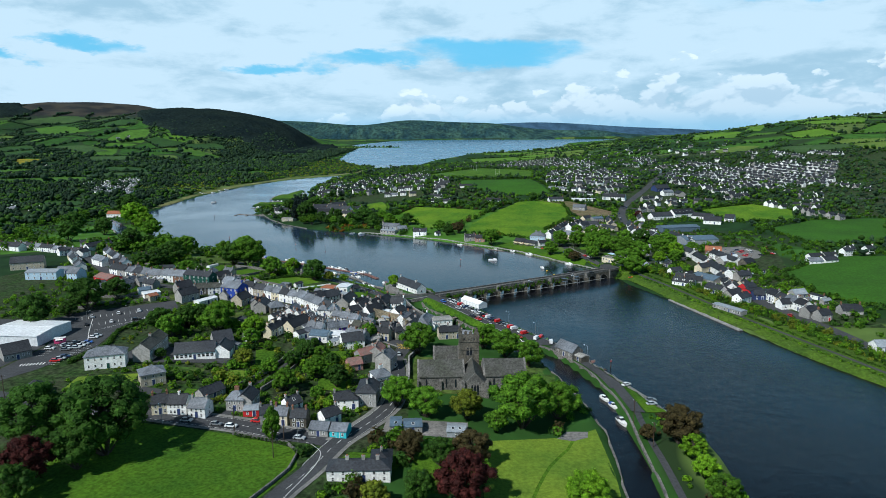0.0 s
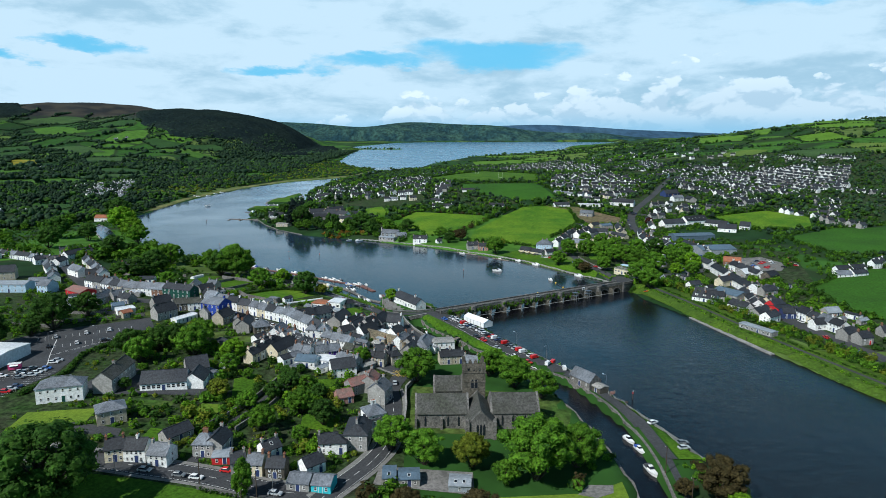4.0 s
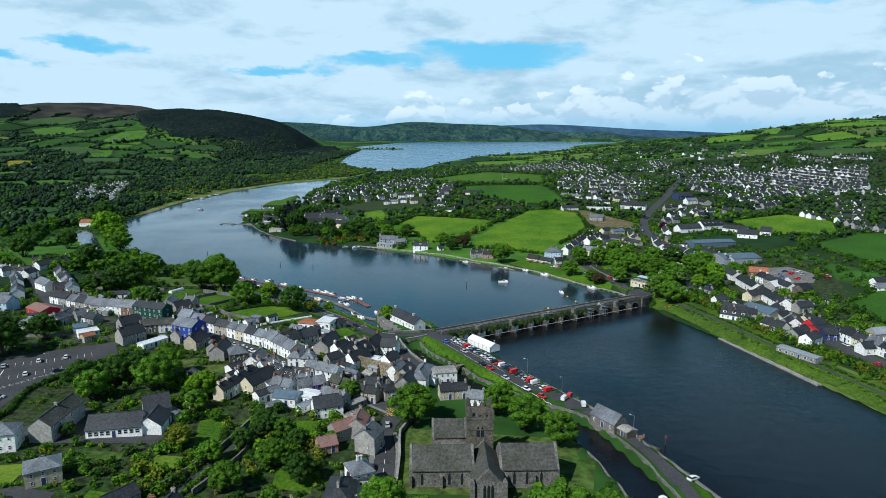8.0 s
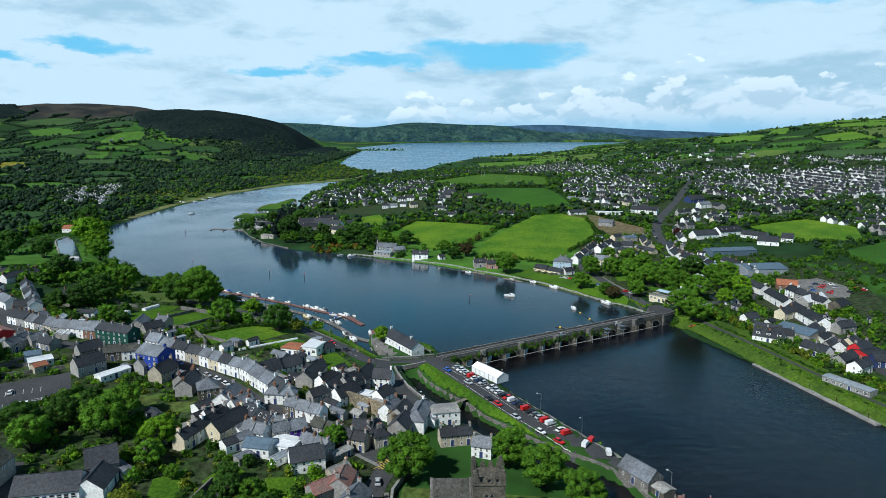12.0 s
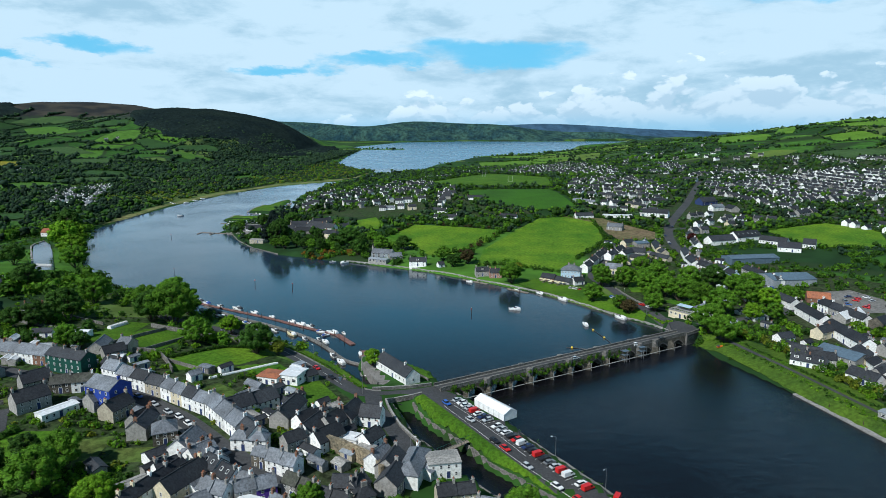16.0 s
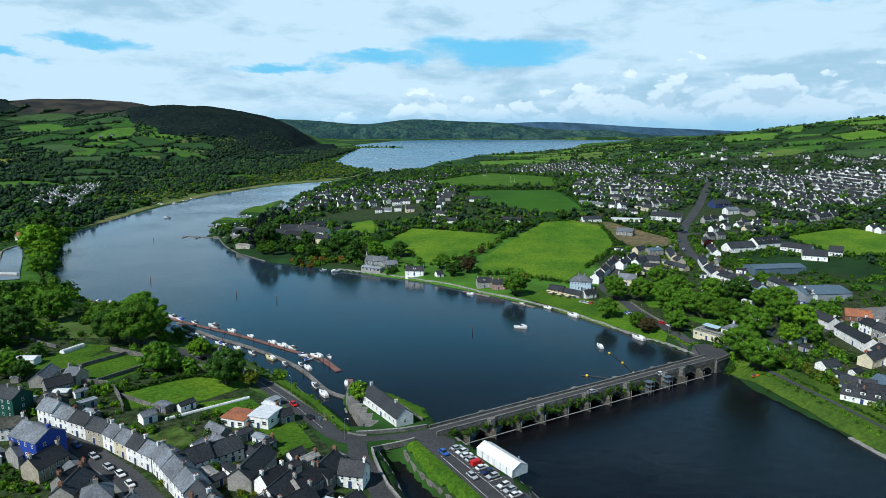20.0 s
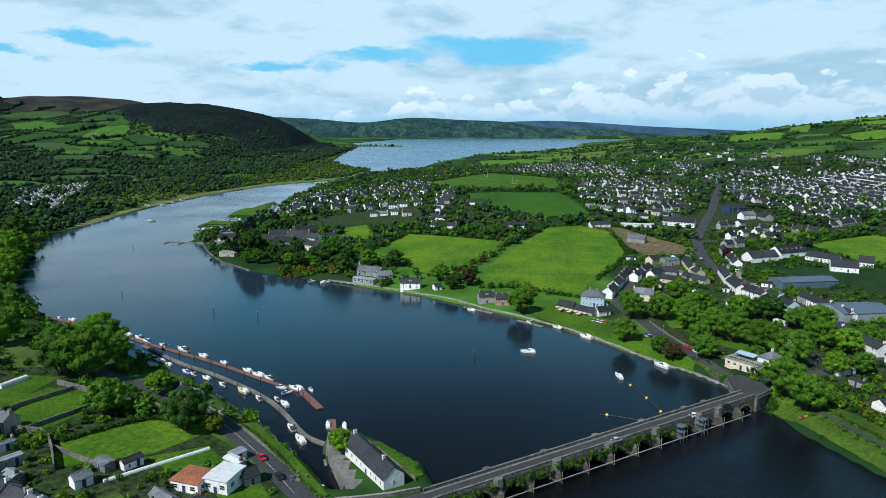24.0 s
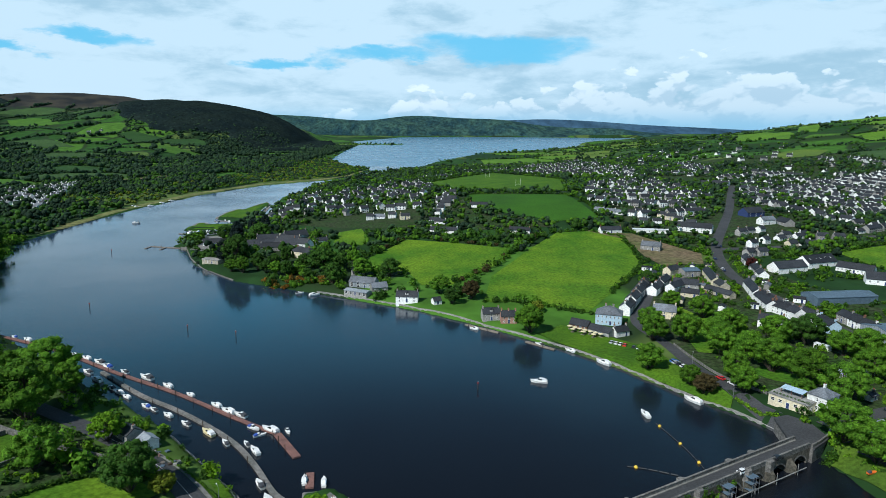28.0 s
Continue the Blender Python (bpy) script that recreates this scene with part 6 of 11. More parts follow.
# the upper street above the red hall, and the cottages behind it
terrace((-250, 466), (-209, 411), 7, 8, 5.4, mats=[W_S, W_P, C_S, W_S, G_P])
terrace((-225, 403), (-236, 419), 2, 8, 5.0, mats=[W_P, G_S])
terrace((-243, 430), (-259, 452), 3, 8, 5.0, mats=[W_S, W_S, C_P])
terrace((-288, 506), (-270, 517), 4, 7, 4.6, mats=[W_S, W_S, C_S])
terrace((-336, 496), (-316, 486), 3, 7, 4.2, mats=[W_S, W_P])
terrace((-313, 485), (-286, 472), 4, 7, 4.2, mats=[W_P, W_S, W_S])
terrace((-281, 468), (-265, 464), 2, 7, 4.6, mats=[W_S, W_S])
terrace((-184, 362), (-163, 353), 4, 7, 4.0, mats=[G_S, G_P, W_S])
house(-192, 354, 78, 15, 4.5, 2.5, 14, WHITEWALL, SHEETGREY, chim=(), floors=1, bays=4, k=1, label="long low shed with grey sheet roof behind the hall", category="shed")
house(-186, 347, 70, 11, 4.0, 2.3, 14, GREYWALL, SHEETGREY, chim=(), floors=1, bays=2, k=1, label="low grey shed with sheet roof in a back yard", category="shed")
house(-209, 451, 3, 9.5, 6.5, 2.6, 34, GREYWALL, SLATE, floors=1, bays=3, k=1, label="grey bungalow with slate roof in the long gardens")
house(-178, 409, 6, 9.0, 5.0, 2.6, 24, WHITEWALL, SLATE, chim=(), floors=1, bays=2, k=1, label="white garden building with dark slate roof", category="outhouse")
house(-163, 410, 2, 10.0, 5.0, 2.4, 12, WHITEWALL, SHEETWHITE, chim=(), floors=1, bays=3, k=1, label="low white shed with pale sheet roof", category="shed")
house(-236, 398, 12, 10.0, 6.0, 3.0, 26, PALEBLUE, PALESLATE, chim=(), floors=1, bays=3, k=1, label="pale blue single-storey school annexe")
for pts in ([(-192, 338), (-170, 336), (-150, 341)], [(-196, 328), (-172, 325), (-146, 336)], [(-200, 318), (-180, 316)], [(-170, 336), (-166, 350)], [(-184, 337), (-181, 350)], [(-210, 436), (-190, 424), (-168, 420)], [(-200, 452), (-180, 440), (-164, 432)]):
    wall_along("garden_wall", pts, 0.4, 1.5, STONE, "old stone garden wall between the plots", "wall")
# along the road by the meadow
house(-93.9, 203.4, 21, 5.7, 8, 5, wall=CREAM, roof=SLATE, bays=3, pitch=36, sides="fl", label="cream rendered roadside house with dark slate roof")
house(-87.7, 204.0, 0, 6.7, 8, 5, wall=WHITEWALL, roof=SLATE, bays=4, chim=(0,), sides="f", label="white roadside house with dark slate roof")
house(-80.4, 202.6, -7, 6.4, 8, 4.6, wall=WHITEWALL, roof=PALESLATE, bays=3, sides="fr", label="white roadside house with weathered slate roof")
house(-81.8, 215.6, 54, 9.4, 7, 3.2, wall=GREYWALL, roof=SLATE, bays=3, floors=1, chim=(), label="low grey outbuilding with dark slate roof")
house(-70.3, 209.3, 0, 6.4, 9, 5.2, wall=GREYWALL, roof=PALESLATE, bays=3, hip=True, sides="fr", label="grey detached house with hipped pale slate roof and trimmed hedge")
house(-67.4, 210.5, 86, 8.6, 8, 5.0, wall=GREYWALL, roof=SLATE, bays=2, chim=(1,), label="dark grey house with steep slate roof")
house(-64.3, 205.3, 7, 5.5, 7, 3.0, wall=REDPAINT, roof=SHEETGREY, bays=2, floors=1, chim=(), pitch=8, label="low red shopfront with grey sheet roof")
house(-58.2, 200.4, 18, 4.6, 7, 4.8, wall=GREYWALL, roof=SLATE, bays=2, label="grey roadside house with slate roof")
house(-52.9, 200.2, -2, 5.0, 7.5, 4.8, wall=CREAM, roof=PALESLATE, bays=2, label="yellow cream roadside house with pale roof")
house(-47.0, 199.4, -2, 5.7, 7, 4.6, wall=OLDSTONE, roof=SLATE, bays=3, label="old stone roadside house with slate roof")
house(-51.7, 208.9, 42, 5.9, 7, 4.6, wall=WHITEWALL, roof=SLATE, bays=2, rooflights=1, label="white back house with dark slate roof")
house(-39.2, 194.1, -8, 6.8, 8, 3.2, wall=GREYWALL, roof=PALESLATE, bays=3, floors=1, chim=(), pitch=24, label="low grey shop with pale slate roof")
house(-32.9, 193.6, -8, 5.9, 8, 3.2, wall=TURQ, roof=PALESLATE, bays=3, floors=1, chim=(), pitch=24, door=TURQ, label="low shop with turquoise front and pale slate roof")
house(-38.0, 202.2, 42, 6.7, 7, 4, wall=WHITEWALL, roof=SLATE, bays=2, chim=(1,), label="small white house with dark slate roof behind the shop")
house(-15.6, 198.7, 3, 4.1, 9, 3.2, wall=GREYWALL, roof=SHEETBLUE, bays=2, floors=1, chim=(), pitch=8, rooflights=1, label="low dark modern building with flat grey roof")
house(-10.1, 198.4, 4, 6.4, 8, 3.0, wall=GREYWALL, roof=SHEETBLUE, bays=3, floors=1, chim=(), pitch=8, rooflights=1, label="low dark modern annexe with flat grey roof")
house(4.1, 196.2, -4, 6.6, 8, 2.6, wall=SHEETGREY, roof=SHEETGREY, bays=1, floors=1, chim=(), pitch=10, doors=False, rooflights=2, label="pale blue-grey glazed garden shed")
house(-35.6, 215.2, 14, 6.6, 7, 4.2, wall=WHITEWALL, roof=SLATE, bays=2, chim=(-1,), label="white low wing of a gabled town house")
house(-23.1, 227.1, 6, 6.8, 6, 7.2, wall=WHITEWALL, roof=SLATE, bays=4, floors=2, rooflights=3, chim=(), pitch=20, label="white three-storey town house front with roof lights")
house(-23.2, 228.9, 27, 6.5, 10, 9, wall=WHITEWALL, roof=PALESLATE, bays=2, floors=3, hip=True, chim=(-1,1), pitch=34, label="tall white town house with hipped pale slate roof")
house(-36.0, 249.6, 26, 6.4, 7, 3.4, wall=PINK, roof=RUSTROOF, bays=2, floors=1, chim=(), label="low outhouse with rusty red sheet roof")
house(-32.3, 258.4, 40, 8.9, 7, 5, wall=GREYWALL, roof=RUSTROOF, bays=2, chim=(1,), label="old house with rusty red sheet roof")
house(-27.9, 261.1, 84, 8.8, 8, 6, wall=GREYWALL, roof=RUSTROOF, bays=2, label="steep-roofed old house with red tiles")
house(-23.2, 251.8, 71, 7.5, 9, 7, wall=GREYWALL, roof=PALESLATE, bays=2, label="grey town house with pale slate roof")
# school grounds
house(-130.1, 239.7, 17, 14.1, 9, 6.3, wall=WHITEWALL, roof=PALESLATE, bays=6, hip=True, pitch=34, chim=(), sides="fr", category="school", door=DARKGREEN, label="white two-storey school house with hipped pale slate roof")
house(-106.2, 224.9, 32, 9.1, 10, 5.6, wall=BUFF, roof=PALESLATE, bays=3, hip=True, pitch=30, chim=(), sides="fr", label="buff stone house with hipped grey slate roof")
house(-118.8, 252.7, 92, 18.6, 8, 6.2, wall=GREYWALL, roof=MOSSLATE, bays=6, sides="f", chim=(0,), category="school", label="long grey school wing with old brown slate roof")
house(-100.5, 252.6, 12, 15.7, 10, 3.4, wall=WHITEWALL, roof=SLATE, bays=9, floors=1, chim=(), category="school", win=(1.2, 1.4), label="low white school block with dark slate roof and window band")
house(-94.2, 265.4, 29, 8.1, 11, 4.2, wall=GREYWALL, roof=SLATE, bays=4, hip=False, floors=1, chim=(), category="school", label="grey school hall with dark slate roof")
house(-90.8, 255.8, 95, 9.4, 9, 3.4, wall=WHITEWALL, roof=SLATE, bays=2, floors=1, chim=(), category="school", label="white link block of the school")
house(-140.5, 212.1, 25, 6.6, 11, 3.6, wall=GREYWALL, roof=SLATE, bays=3, hip=True, floors=1, chim=(), label="grey bungalow with hipped slate roof and roof lights")
# old houses between the gardens and the main street
house(-92.2, 319.8, 93, 11.0, 8, 5.2, wall=GREYWALL, roof=SLATE, bays=2, sides="fr", label="grey town house with dark slate roof")
house(-83.8, 315.9, 25, 7.4, 10, 5.2, wall=OLDSTONE, roof=PALESLATE, bays=3, hip=True, chim=(0,), sides="fr", label="stone town house with hipped pale slate roof and tall stack")
# north side of the main street and the curved corner
# houses above the canal and by the cathedral
# upper end of the main street
house(-190.6, 392.3, 63, 6.7, 8, 5.4, wall=WHITEWALL, roof=PALESLATE, bays=2, sides="fl", label="white gabled street house with pale slate roof")
house(-124.5, 330.0, 59, 12.7, 6, 3.2, wall=WHITEWALL, roof=SHEETWHITE, bays=5, floors=1, chim=(), pitch=12, label="long white shed with pale sheet roof")
house(-111.5, 337.5, -24, 11.5, 8.5, 8.2, wall=COBALT, roof=PALESLATE, bays=4, floors=3, sides="fr", chim=(1,), pitch=30, k=1, label="bright cobalt blue three-storey house with grey roof")
house(-142.4, 389.8, 99, 11.8, 8, 4, wall=GREYWALL, roof=PALESLATE, bays=2, chim=(), label="small grey house with pale roof")
house(-131.6, 390.6, -21, 6.8, 7, 5.4, wall=BUFF, roof=PALESLATE, bays=2, sides="fl", label="old gabled house with pale slate roof in the gardens")
house(-133.3, 382.5, 46, 9.1, 8, 4, wall=GREYWALL, roof=SLATE, bays=2, chim=(), label="dark stone barn with slate roof")
house(-196.5, 371.1, -34, 16.3, 12, 4.5, wall=REDPAINT, roof=RUSTROOF, bays=3, floors=1, chim=(), pitch=20, label="long deep red hall with red sheet roof")
house(-220.0, 380.1, -16, 8.1, 10, 6, wall=PALEBLUE, roof=PALESLATE, bays=3, chim=(), label="pale blue two-storey building")
house(-268.5, 496.0, 68, 23.6, 9, 5, wall=WHITEWALL, roof=SLATE, bays=5, label="white row of houses on the upper road")
house(-259.6, 458.6, 87, 10.3, 8, 5, wall=WHITEWALL, roof=SLATE, bays=2, label="white house on the upper road")
house(-277.5, 464.2, 49, 6.1, 8, 5, wall=WHITEWALL, roof=SLATE, bays=2, label="white house on the upper road")
house(-229.1, 426.5, -39, 16.9, 9, 5.4, wall=WHITEWALL, roof=PALESLATE, bays=2, label="white gabled house on the upper road")
house(-217.1, 420.1, 29, 7.7, 9, 4, wall=GREYWALL, roof=SLATE, bays=2, label="grey slate-roofed house on the upper road")
house(-240.6, 382.6, 0, 18.7, 10, 5.5, wall=PALEBLUE, roof=SHEETGREY, bays=5, chim=(), pitch=16, category="school", label="pale blue two-storey school with grey roof")
house(-269.5, 412.5, 23, 20.4, 12, 6.5, wall=BUFF, roof=SLATE, bays=5, chim=(), category="church", label="long buff stone church with dark slate roof")
house(-328.4, 485.6, -18, 23.0, 9, 5, wall=WHITEWALL, roof=SLATE, bays=3, label="white house on the hill street")
house(-181.9, 273.5, -5, 25.0, 26, 5, wall=SHEETWHITE, roof=SHEETWHITE, bays=0, floors=1, chim=(), pitch=4, doors=False, category="shop", label="large flat white supermarket building")
house(-171.5, 249.1, 45, 9.6, 10, 3.6, wall=GREYWALL, roof=SLATE, bays=5, floors=1, chim=(), category="shop", label="long dark shop building with canopy beside the car park")

# houses at the far end of the bridge
house(138.3, 438.9, 21, 11.3, 6, 2.6, wall=WHITEWALL, roof=SHEETGREY, bays=1, floors=1, chim=(), label="small garden house with white roof")
house(159.6, 454.4, 18, 10.2, 8, 3, wall=WHITEWALL, roof=SHEETGREY, bays=2, floors=1, chim=(), label="low garden house with pale blue-grey roof")
house(155.7, 420.9, 19, 8.9, 7, 3, wall=WHITEWALL, roof=SLATE, bays=2, floors=1, chim=(), label="white cottage with slate roof in a garden")
house(150.8, 391.1, -37, 14.5, 8, 3.6, wall=WHITEWALL, roof=SLATE, bays=5, floors=1, chim=(0,), dormers=3, label="long white cottage with dark slate roof and dormers")
house(176.4, 425.9, 30, 11.1, 8, 4.8, wall=CREAM, roof=SLATE, bays=2, label="cream house with slate roof behind trees")
house(154.7, 400.2, -35, 12.6, 9, 3.8, wall=WHITEWALL, roof=SLATE, bays=3, floors=1, chim=(), label="white waterside cottage with slate roof")
house(167.6, 395.9, -62, 17.0, 14, 4.6, wall=GREYWALL, roof=SHEETBLUE, bays=4, chim=(), pitch=18, category="shop", label="large dark grey pub complex with slate roofs")
house(163.4, 374.5, -65, 12.6, 9, 3.6, wall=WHITEWALL, roof=SLATE, bays=4, floors=1, chim=(0,), label="low white house with dark roof")
house(174.3, 378.5, 26, 15.7, 9, 3.4, wall=GREYWALL, roof=SLATE, bays=3, floors=1, chim=(), label="low dark-roofed building in a back yard")
house(167.6, 361.2, 35, 13.3, 8, 5, wall=GREYWALL, roof=SLATE, bays=2, sides="fl", chim=(0,), label="grey gabled house with slate roof above the river bank")
house(169.2, 353.6, 34, 10.7, 8, 5, wall=WHITEWALL, roof=SLATE, bays=2, sides="fl", chim=(0,), label="white gabled house with slate roof above the river bank")
house(180.8, 371.6, 28, 9.8, 8, 5.6, wall=REDPAINT, roof=SLATE, bays=2, sides="fr", label="bright red painted pub")
house(182.1, 367.9, 17, 11.4, 10, 4.6, wall=REDPAINT, roof=SLATE, bays=3, chim=(), pitch=14, label="bright red painted pub wing")
house(181.5, 360.0, -6, 6.8, 8, 4, wall=NAVY, roof=SLATE, bays=2, chim=(), label="navy painted house with slate roof")
house(182.2, 380.4, 34, 7.8, 7, 5, wall=CREAM, roof=SLATE, bays=2, label="yellow house with slate roof")
house(186.5, 483.6, -84, 27.8, 8, 5.4, wall=WHITEWALL, roof=SLATE, bays=4, chim=(-1,1), label="white row with dark slate roof on the village street")
house(186.2, 452.1, -93, 26.9, 8, 5.4, wall=WHITEWALL, roof=SLATE, bays=4, chim=(-1,1), label="white row with dark slate roof on the village street")
house(184.2, 419.2, -93, 34.0, 9, 5.4, wall=WHITEWALL, roof=SLATE, bays=6, chim=(-1,0,1), label="long white street row with slate roof")
house(208.8, 486.9, -21, 12.6, 10, 3.6, wall=BRICK, roof=TERRACOTTA, bays=3, floors=1, chim=(), label="low building with orange tiled roof")
house(205.2, 453.0, 33, 21.2, 9, 3.4, wall=GREYWALL, roof=SHEETWHITE, bays=2, floors=1, chim=(), label="low yard building with pale roof")
house(212.2, 439.0, 30, 10.7, 9, 4.4, wall=OLDSTONE, roof=SLATE, bays=2, chim=(1,), label="old stone house with slate roof")
house(192.3, 402.9, 20, 11.4, 8, 4.4, wall=GREYWALL, roof=SLATE, bays=2, label="grey street house with slate roof")
house(220.7, 594.1, 9, 37.0, 16, 5, wall=SHEETBLUE, roof=SHEETBLUE, bays=0, floors=1, chim=(), pitch=12, doors=False, category="warehouse", label="long blue-grey steel warehouse")
house(213.5, 531.5, 7, 28.4, 24, 5, wall=SHEETGREY, roof=SHEETBLUE, bays=0, floors=1, chim=(), pitch=12, doors=False, category="warehouse", label="big grey steel warehouse of a builders yard")
house(155.8, 338.6, -64, 18.5, 4.6, 2.5, k=1, wall=CONCRETE, roof=SHEETGREY, bays=6, floors=1, chim=(), pitch=6, win=(1.4, 1.2), category="boathouse", label="long low rowing boathouse with grey roof")
house(189.6, 341.0, 7, 14.0, 8, 4, wall=WHITEWALL, roof=SLATE, bays=4, floors=1, label="low white roadside house with slate roof")
house(191.0, 324.3, 24, 9.0, 8, 4.8, wall=GREYWALL, roof=SLATE, bays=2, label="grey roadside house with slate roof")
house(193.6, 317.4, 12, 7.1, 8, 4.8, wall=GREYWALL, roof=SLATE, bays=2, door=REDPAINT, label="grey roadside house with red shop window")
house(212.1, 324.9, -3, 11.4, 9, 3.4, wall=GREYWALL, roof=SLATE, bays=3, floors=1, label="grey bungalow with slate roof")
house(204.7, 360.6, 13, 9.4, 8, 3, wall=GREYWALL, roof=SHEETGREY, bays=2, floors=1, chim=(), label="small grey caravan-like bungalow")
house(193.5, 274.4, 4, 6.0, 8, 3, wall=WHITEWALL, roof=SHEETGREY, bays=2, floors=1, chim=(), label="small white garage beside the road")
house(157.2, 394.2, -23, 12.2, 8, 4, wall=GREYWALL, roof=SLATE, bays=3, label="grey cottage behind trees")
# the terrace by the big field and the village street
house(85.8, 565.5, -18, 13.0, 11, 6.5, wall=PALEBLUE, roof=PALESLATE, bays=6, hip=True, chim=(-1,1), sides="fr", category="hotel", label="pale blue and white quayside hotel with slate roof")
house(116.5, 572.4, -19, 12.6, 10, 5.4, wall=CREAM, roof=PALESLATE, bays=3, hip=False, chim=(-1,1), sides="fr", label="cream detached house with pale slate roof")
house(69.2, 556.2, -34, 10.5, 8, 3.4, wall=BRICK, roof=SLATE, bays=4, floors=1, chim=(), category="cafe", label="low dark cafe with terrace by the river")
house(77.5, 547.0, -45, 12.7, 7, 3.4, wall=GREYWALL, roof=SLATE, bays=4, floors=1, chim=(), category="cafe", label="low dark-roofed cafe wing with parasols")
house(86.3, 546.1, 23, 8.4, 7, 3.6, wall=WHITEWALL, roof=SLATE, bays=2, floors=1, label="small white house near the quay")
house(146.2, 623.4, -21, 16.0, 9, 5, wall=GREYWALL, roof=SLATE, bays=4, label="grey house with slate roof in the village")
house(159.2, 654.0, 13, 12.2, 12, 5, wall=GREYWALL, roof=SHEETBLUE, bays=3, chim=(), pitch=16, label="grey hall with blue-grey roof in the village")
house(149.1, 656.4, 36, 12.2, 8, 5, wall=CREAM, roof=SLATE, bays=2, label="cream gabled house in the village")
house(139.0, 619.2, 44, 17.5, 8, 5, wall=WHITEWALL, roof=SLATE, bays=2, label="white house with dark slate roof in the village")
house(143.2, 607.8, -28, 10.8, 7, 3.4, wall=CREAM, roof=SLATE, bays=2, floors=1, chim=(), label="low cream outbuilding in the village")
house(168.5, 640.3, -102, 34.4, 8, 5.2, wall=CREAM, roof=SLATE, bays=3, label="cream house with dark slate roof on the corner")
house(166.3, 620.7, -91, 13.0, 8, 5, wall=BUFF, roof=SLATE, bays=2, label="buff house with slate roof on the corner")
house(161.0, 609.5, -64, 20.2, 7, 3, wall=BUFF, roof=SLATE, bays=3, floors=1, chim=(), label="low buff shed row along the street")
house(181.8, 612.9, -104, 31.2, 8, 5.2, wall=WHITEWALL, roof=SLATE, bays=4, label="white street house with slate roof")
house(176.3, 586.5, -98, 22.7, 8, 5.2, wall=WHITEWALL, roof=SLATE, bays=4, label="white street house with slate roof")
house(179.5, 570.3, -75, 17.8, 8, 5, wall=WHITEWALL, roof=SLATE, bays=5, label="white street house with long slate roof")
house(186.3, 561.5, -82, 12.4, 8, 5, wall=WHITEWALL, roof=SLATE, bays=3, label="white street house with dark slate roof")
house(186.7, 546.4, -90, 14.0, 8, 5, wall=PALEBLUE, roof=SLATE, bays=3, label="pale blue street house with slate roof")
house(162.5, 552.4, -32, 12.5, 9, 5, wall=WHITEWALL, roof=SLATE, bays=5, label="white house with brown chimneys in a garden")
house(227.6, 662.9, 18, 24.2, 12, 4, wall=WHITEWALL, roof=SLATE, bays=4, floors=1, chim=(), category="school", label="white school wing with slate roof")
house(254.6, 677.3, 21, 26.4, 14, 4, wall=WHITEWALL, roof=SLATE, bays=4, floors=1, chim=(), category="school", rooflights=5, label="school hall with dark slate roof and roof lights")
house(271.1, 659.7, -48, 21.5, 10, 3.6, wall=WHITEWALL, roof=SLATE, bays=9, floors=1, chim=(), category="school", label="long white school block with slate roof")
house(269.1, 632.5, -25, 16.2, 12, 4, wall=WHITEWALL, roof=SLATE, bays=4, floors=1, chim=(), category="school", label="white gabled school block")
house(292.2, 645.4, -34, 9.2, 12, 4, wall=WHITEWALL, roof=SLATE, bays=4, floors=1, chim=(), category="school", label="white gabled school block")
house(156.8, 725.0, -29, 15.4, 10, 4.6, wall=GREYWALL, roof=PALESLATE, bays=4, label="new grey stone house on bare ground by the field")
house(210.3, 780.0, -29, 27.7, 11, 4.6, wall=WHITEWALL, roof=SLATE, bays=9, chim=(), category="school", label="long white two-storey school with dark roof")
house(173.9, 777.6, -10, 31.9, 8, 3, wall=WHITEWALL, roof=SHEETWHITE, bays=6, floors=1, chim=(), pitch=6, category="school", label="long low white school wing")
house(286.6, 814.1, 23, 17.0, 10, 5.4, wall=WHITEWALL, roof=PALESLATE, bays=3, sides="fl", label="white gabled church hall")
house(291.2, 853.2, 22, 21.2, 14, 4.6, wall=NAVY, roof=SLATE, bays=3, chim=(), category="shop", label="dark supermarket with slate roof")
house(301.8, 811.2, -87, 17.9, 12, 4, wall=GREYWALL, roof=SLATE, bays=3, chim=(), label="low grey store near the shops")
# lakeside houses on the point
house(-49.5, 633.0, -18, 18.5, 10, 4.2, wall=SHEETGREY, roof=PALESLATE, bays=4, chim=(), win=(1.8, 1.8), label="modern glass and grey lakeside house")
house(-50.9, 616.4, -28, 17.6, 8, 3, wall=GREYWALL, roof=SHEETGREY, bays=5, floors=1, chim=(), pitch=12, win=(1.6, 1.8), label="glazed low wing of a modern lakeside house")
house(-39.3, 624.2, 20, 10.6, 9, 3, wall=GREYWALL, roof=PALESLATE, bays=3, floors=1, chim=(), label="grey wing of a lakeside house")
house(-56.6, 658.6, 18, 8.6, 8, 3.4, wall=GREYWALL, roof=SLATE, bays=2, floors=1, chim=(), label="dark boat store behind the lakeside house")
house(-20.5, 601.5, -4, 13.6, 9, 4.6, wall=WHITEWALL, roof=SLATE, bays=3, dormers=1, label="white lakeside house with slate roof")
house(-3.8, 595.8, 24, 5.1, 6, 2.8, wall=WHITEWALL, roof=SLATE, bays=1, floors=1, chim=(), label="small white boathouse on the shore")
house(24.9, 569.4, 8, 9.9, 8, 5, wall=GREYWALL, roof=SLATE, bays=3, dormers=1, label="grey gabled lakeside villa")
house(33.8, 565.0, 2, 8.8, 8, 5, wall=PINK, roof=SLATE, bays=3, chim=(-1,0,1), label="pink brick lakeside villa with chimneys")
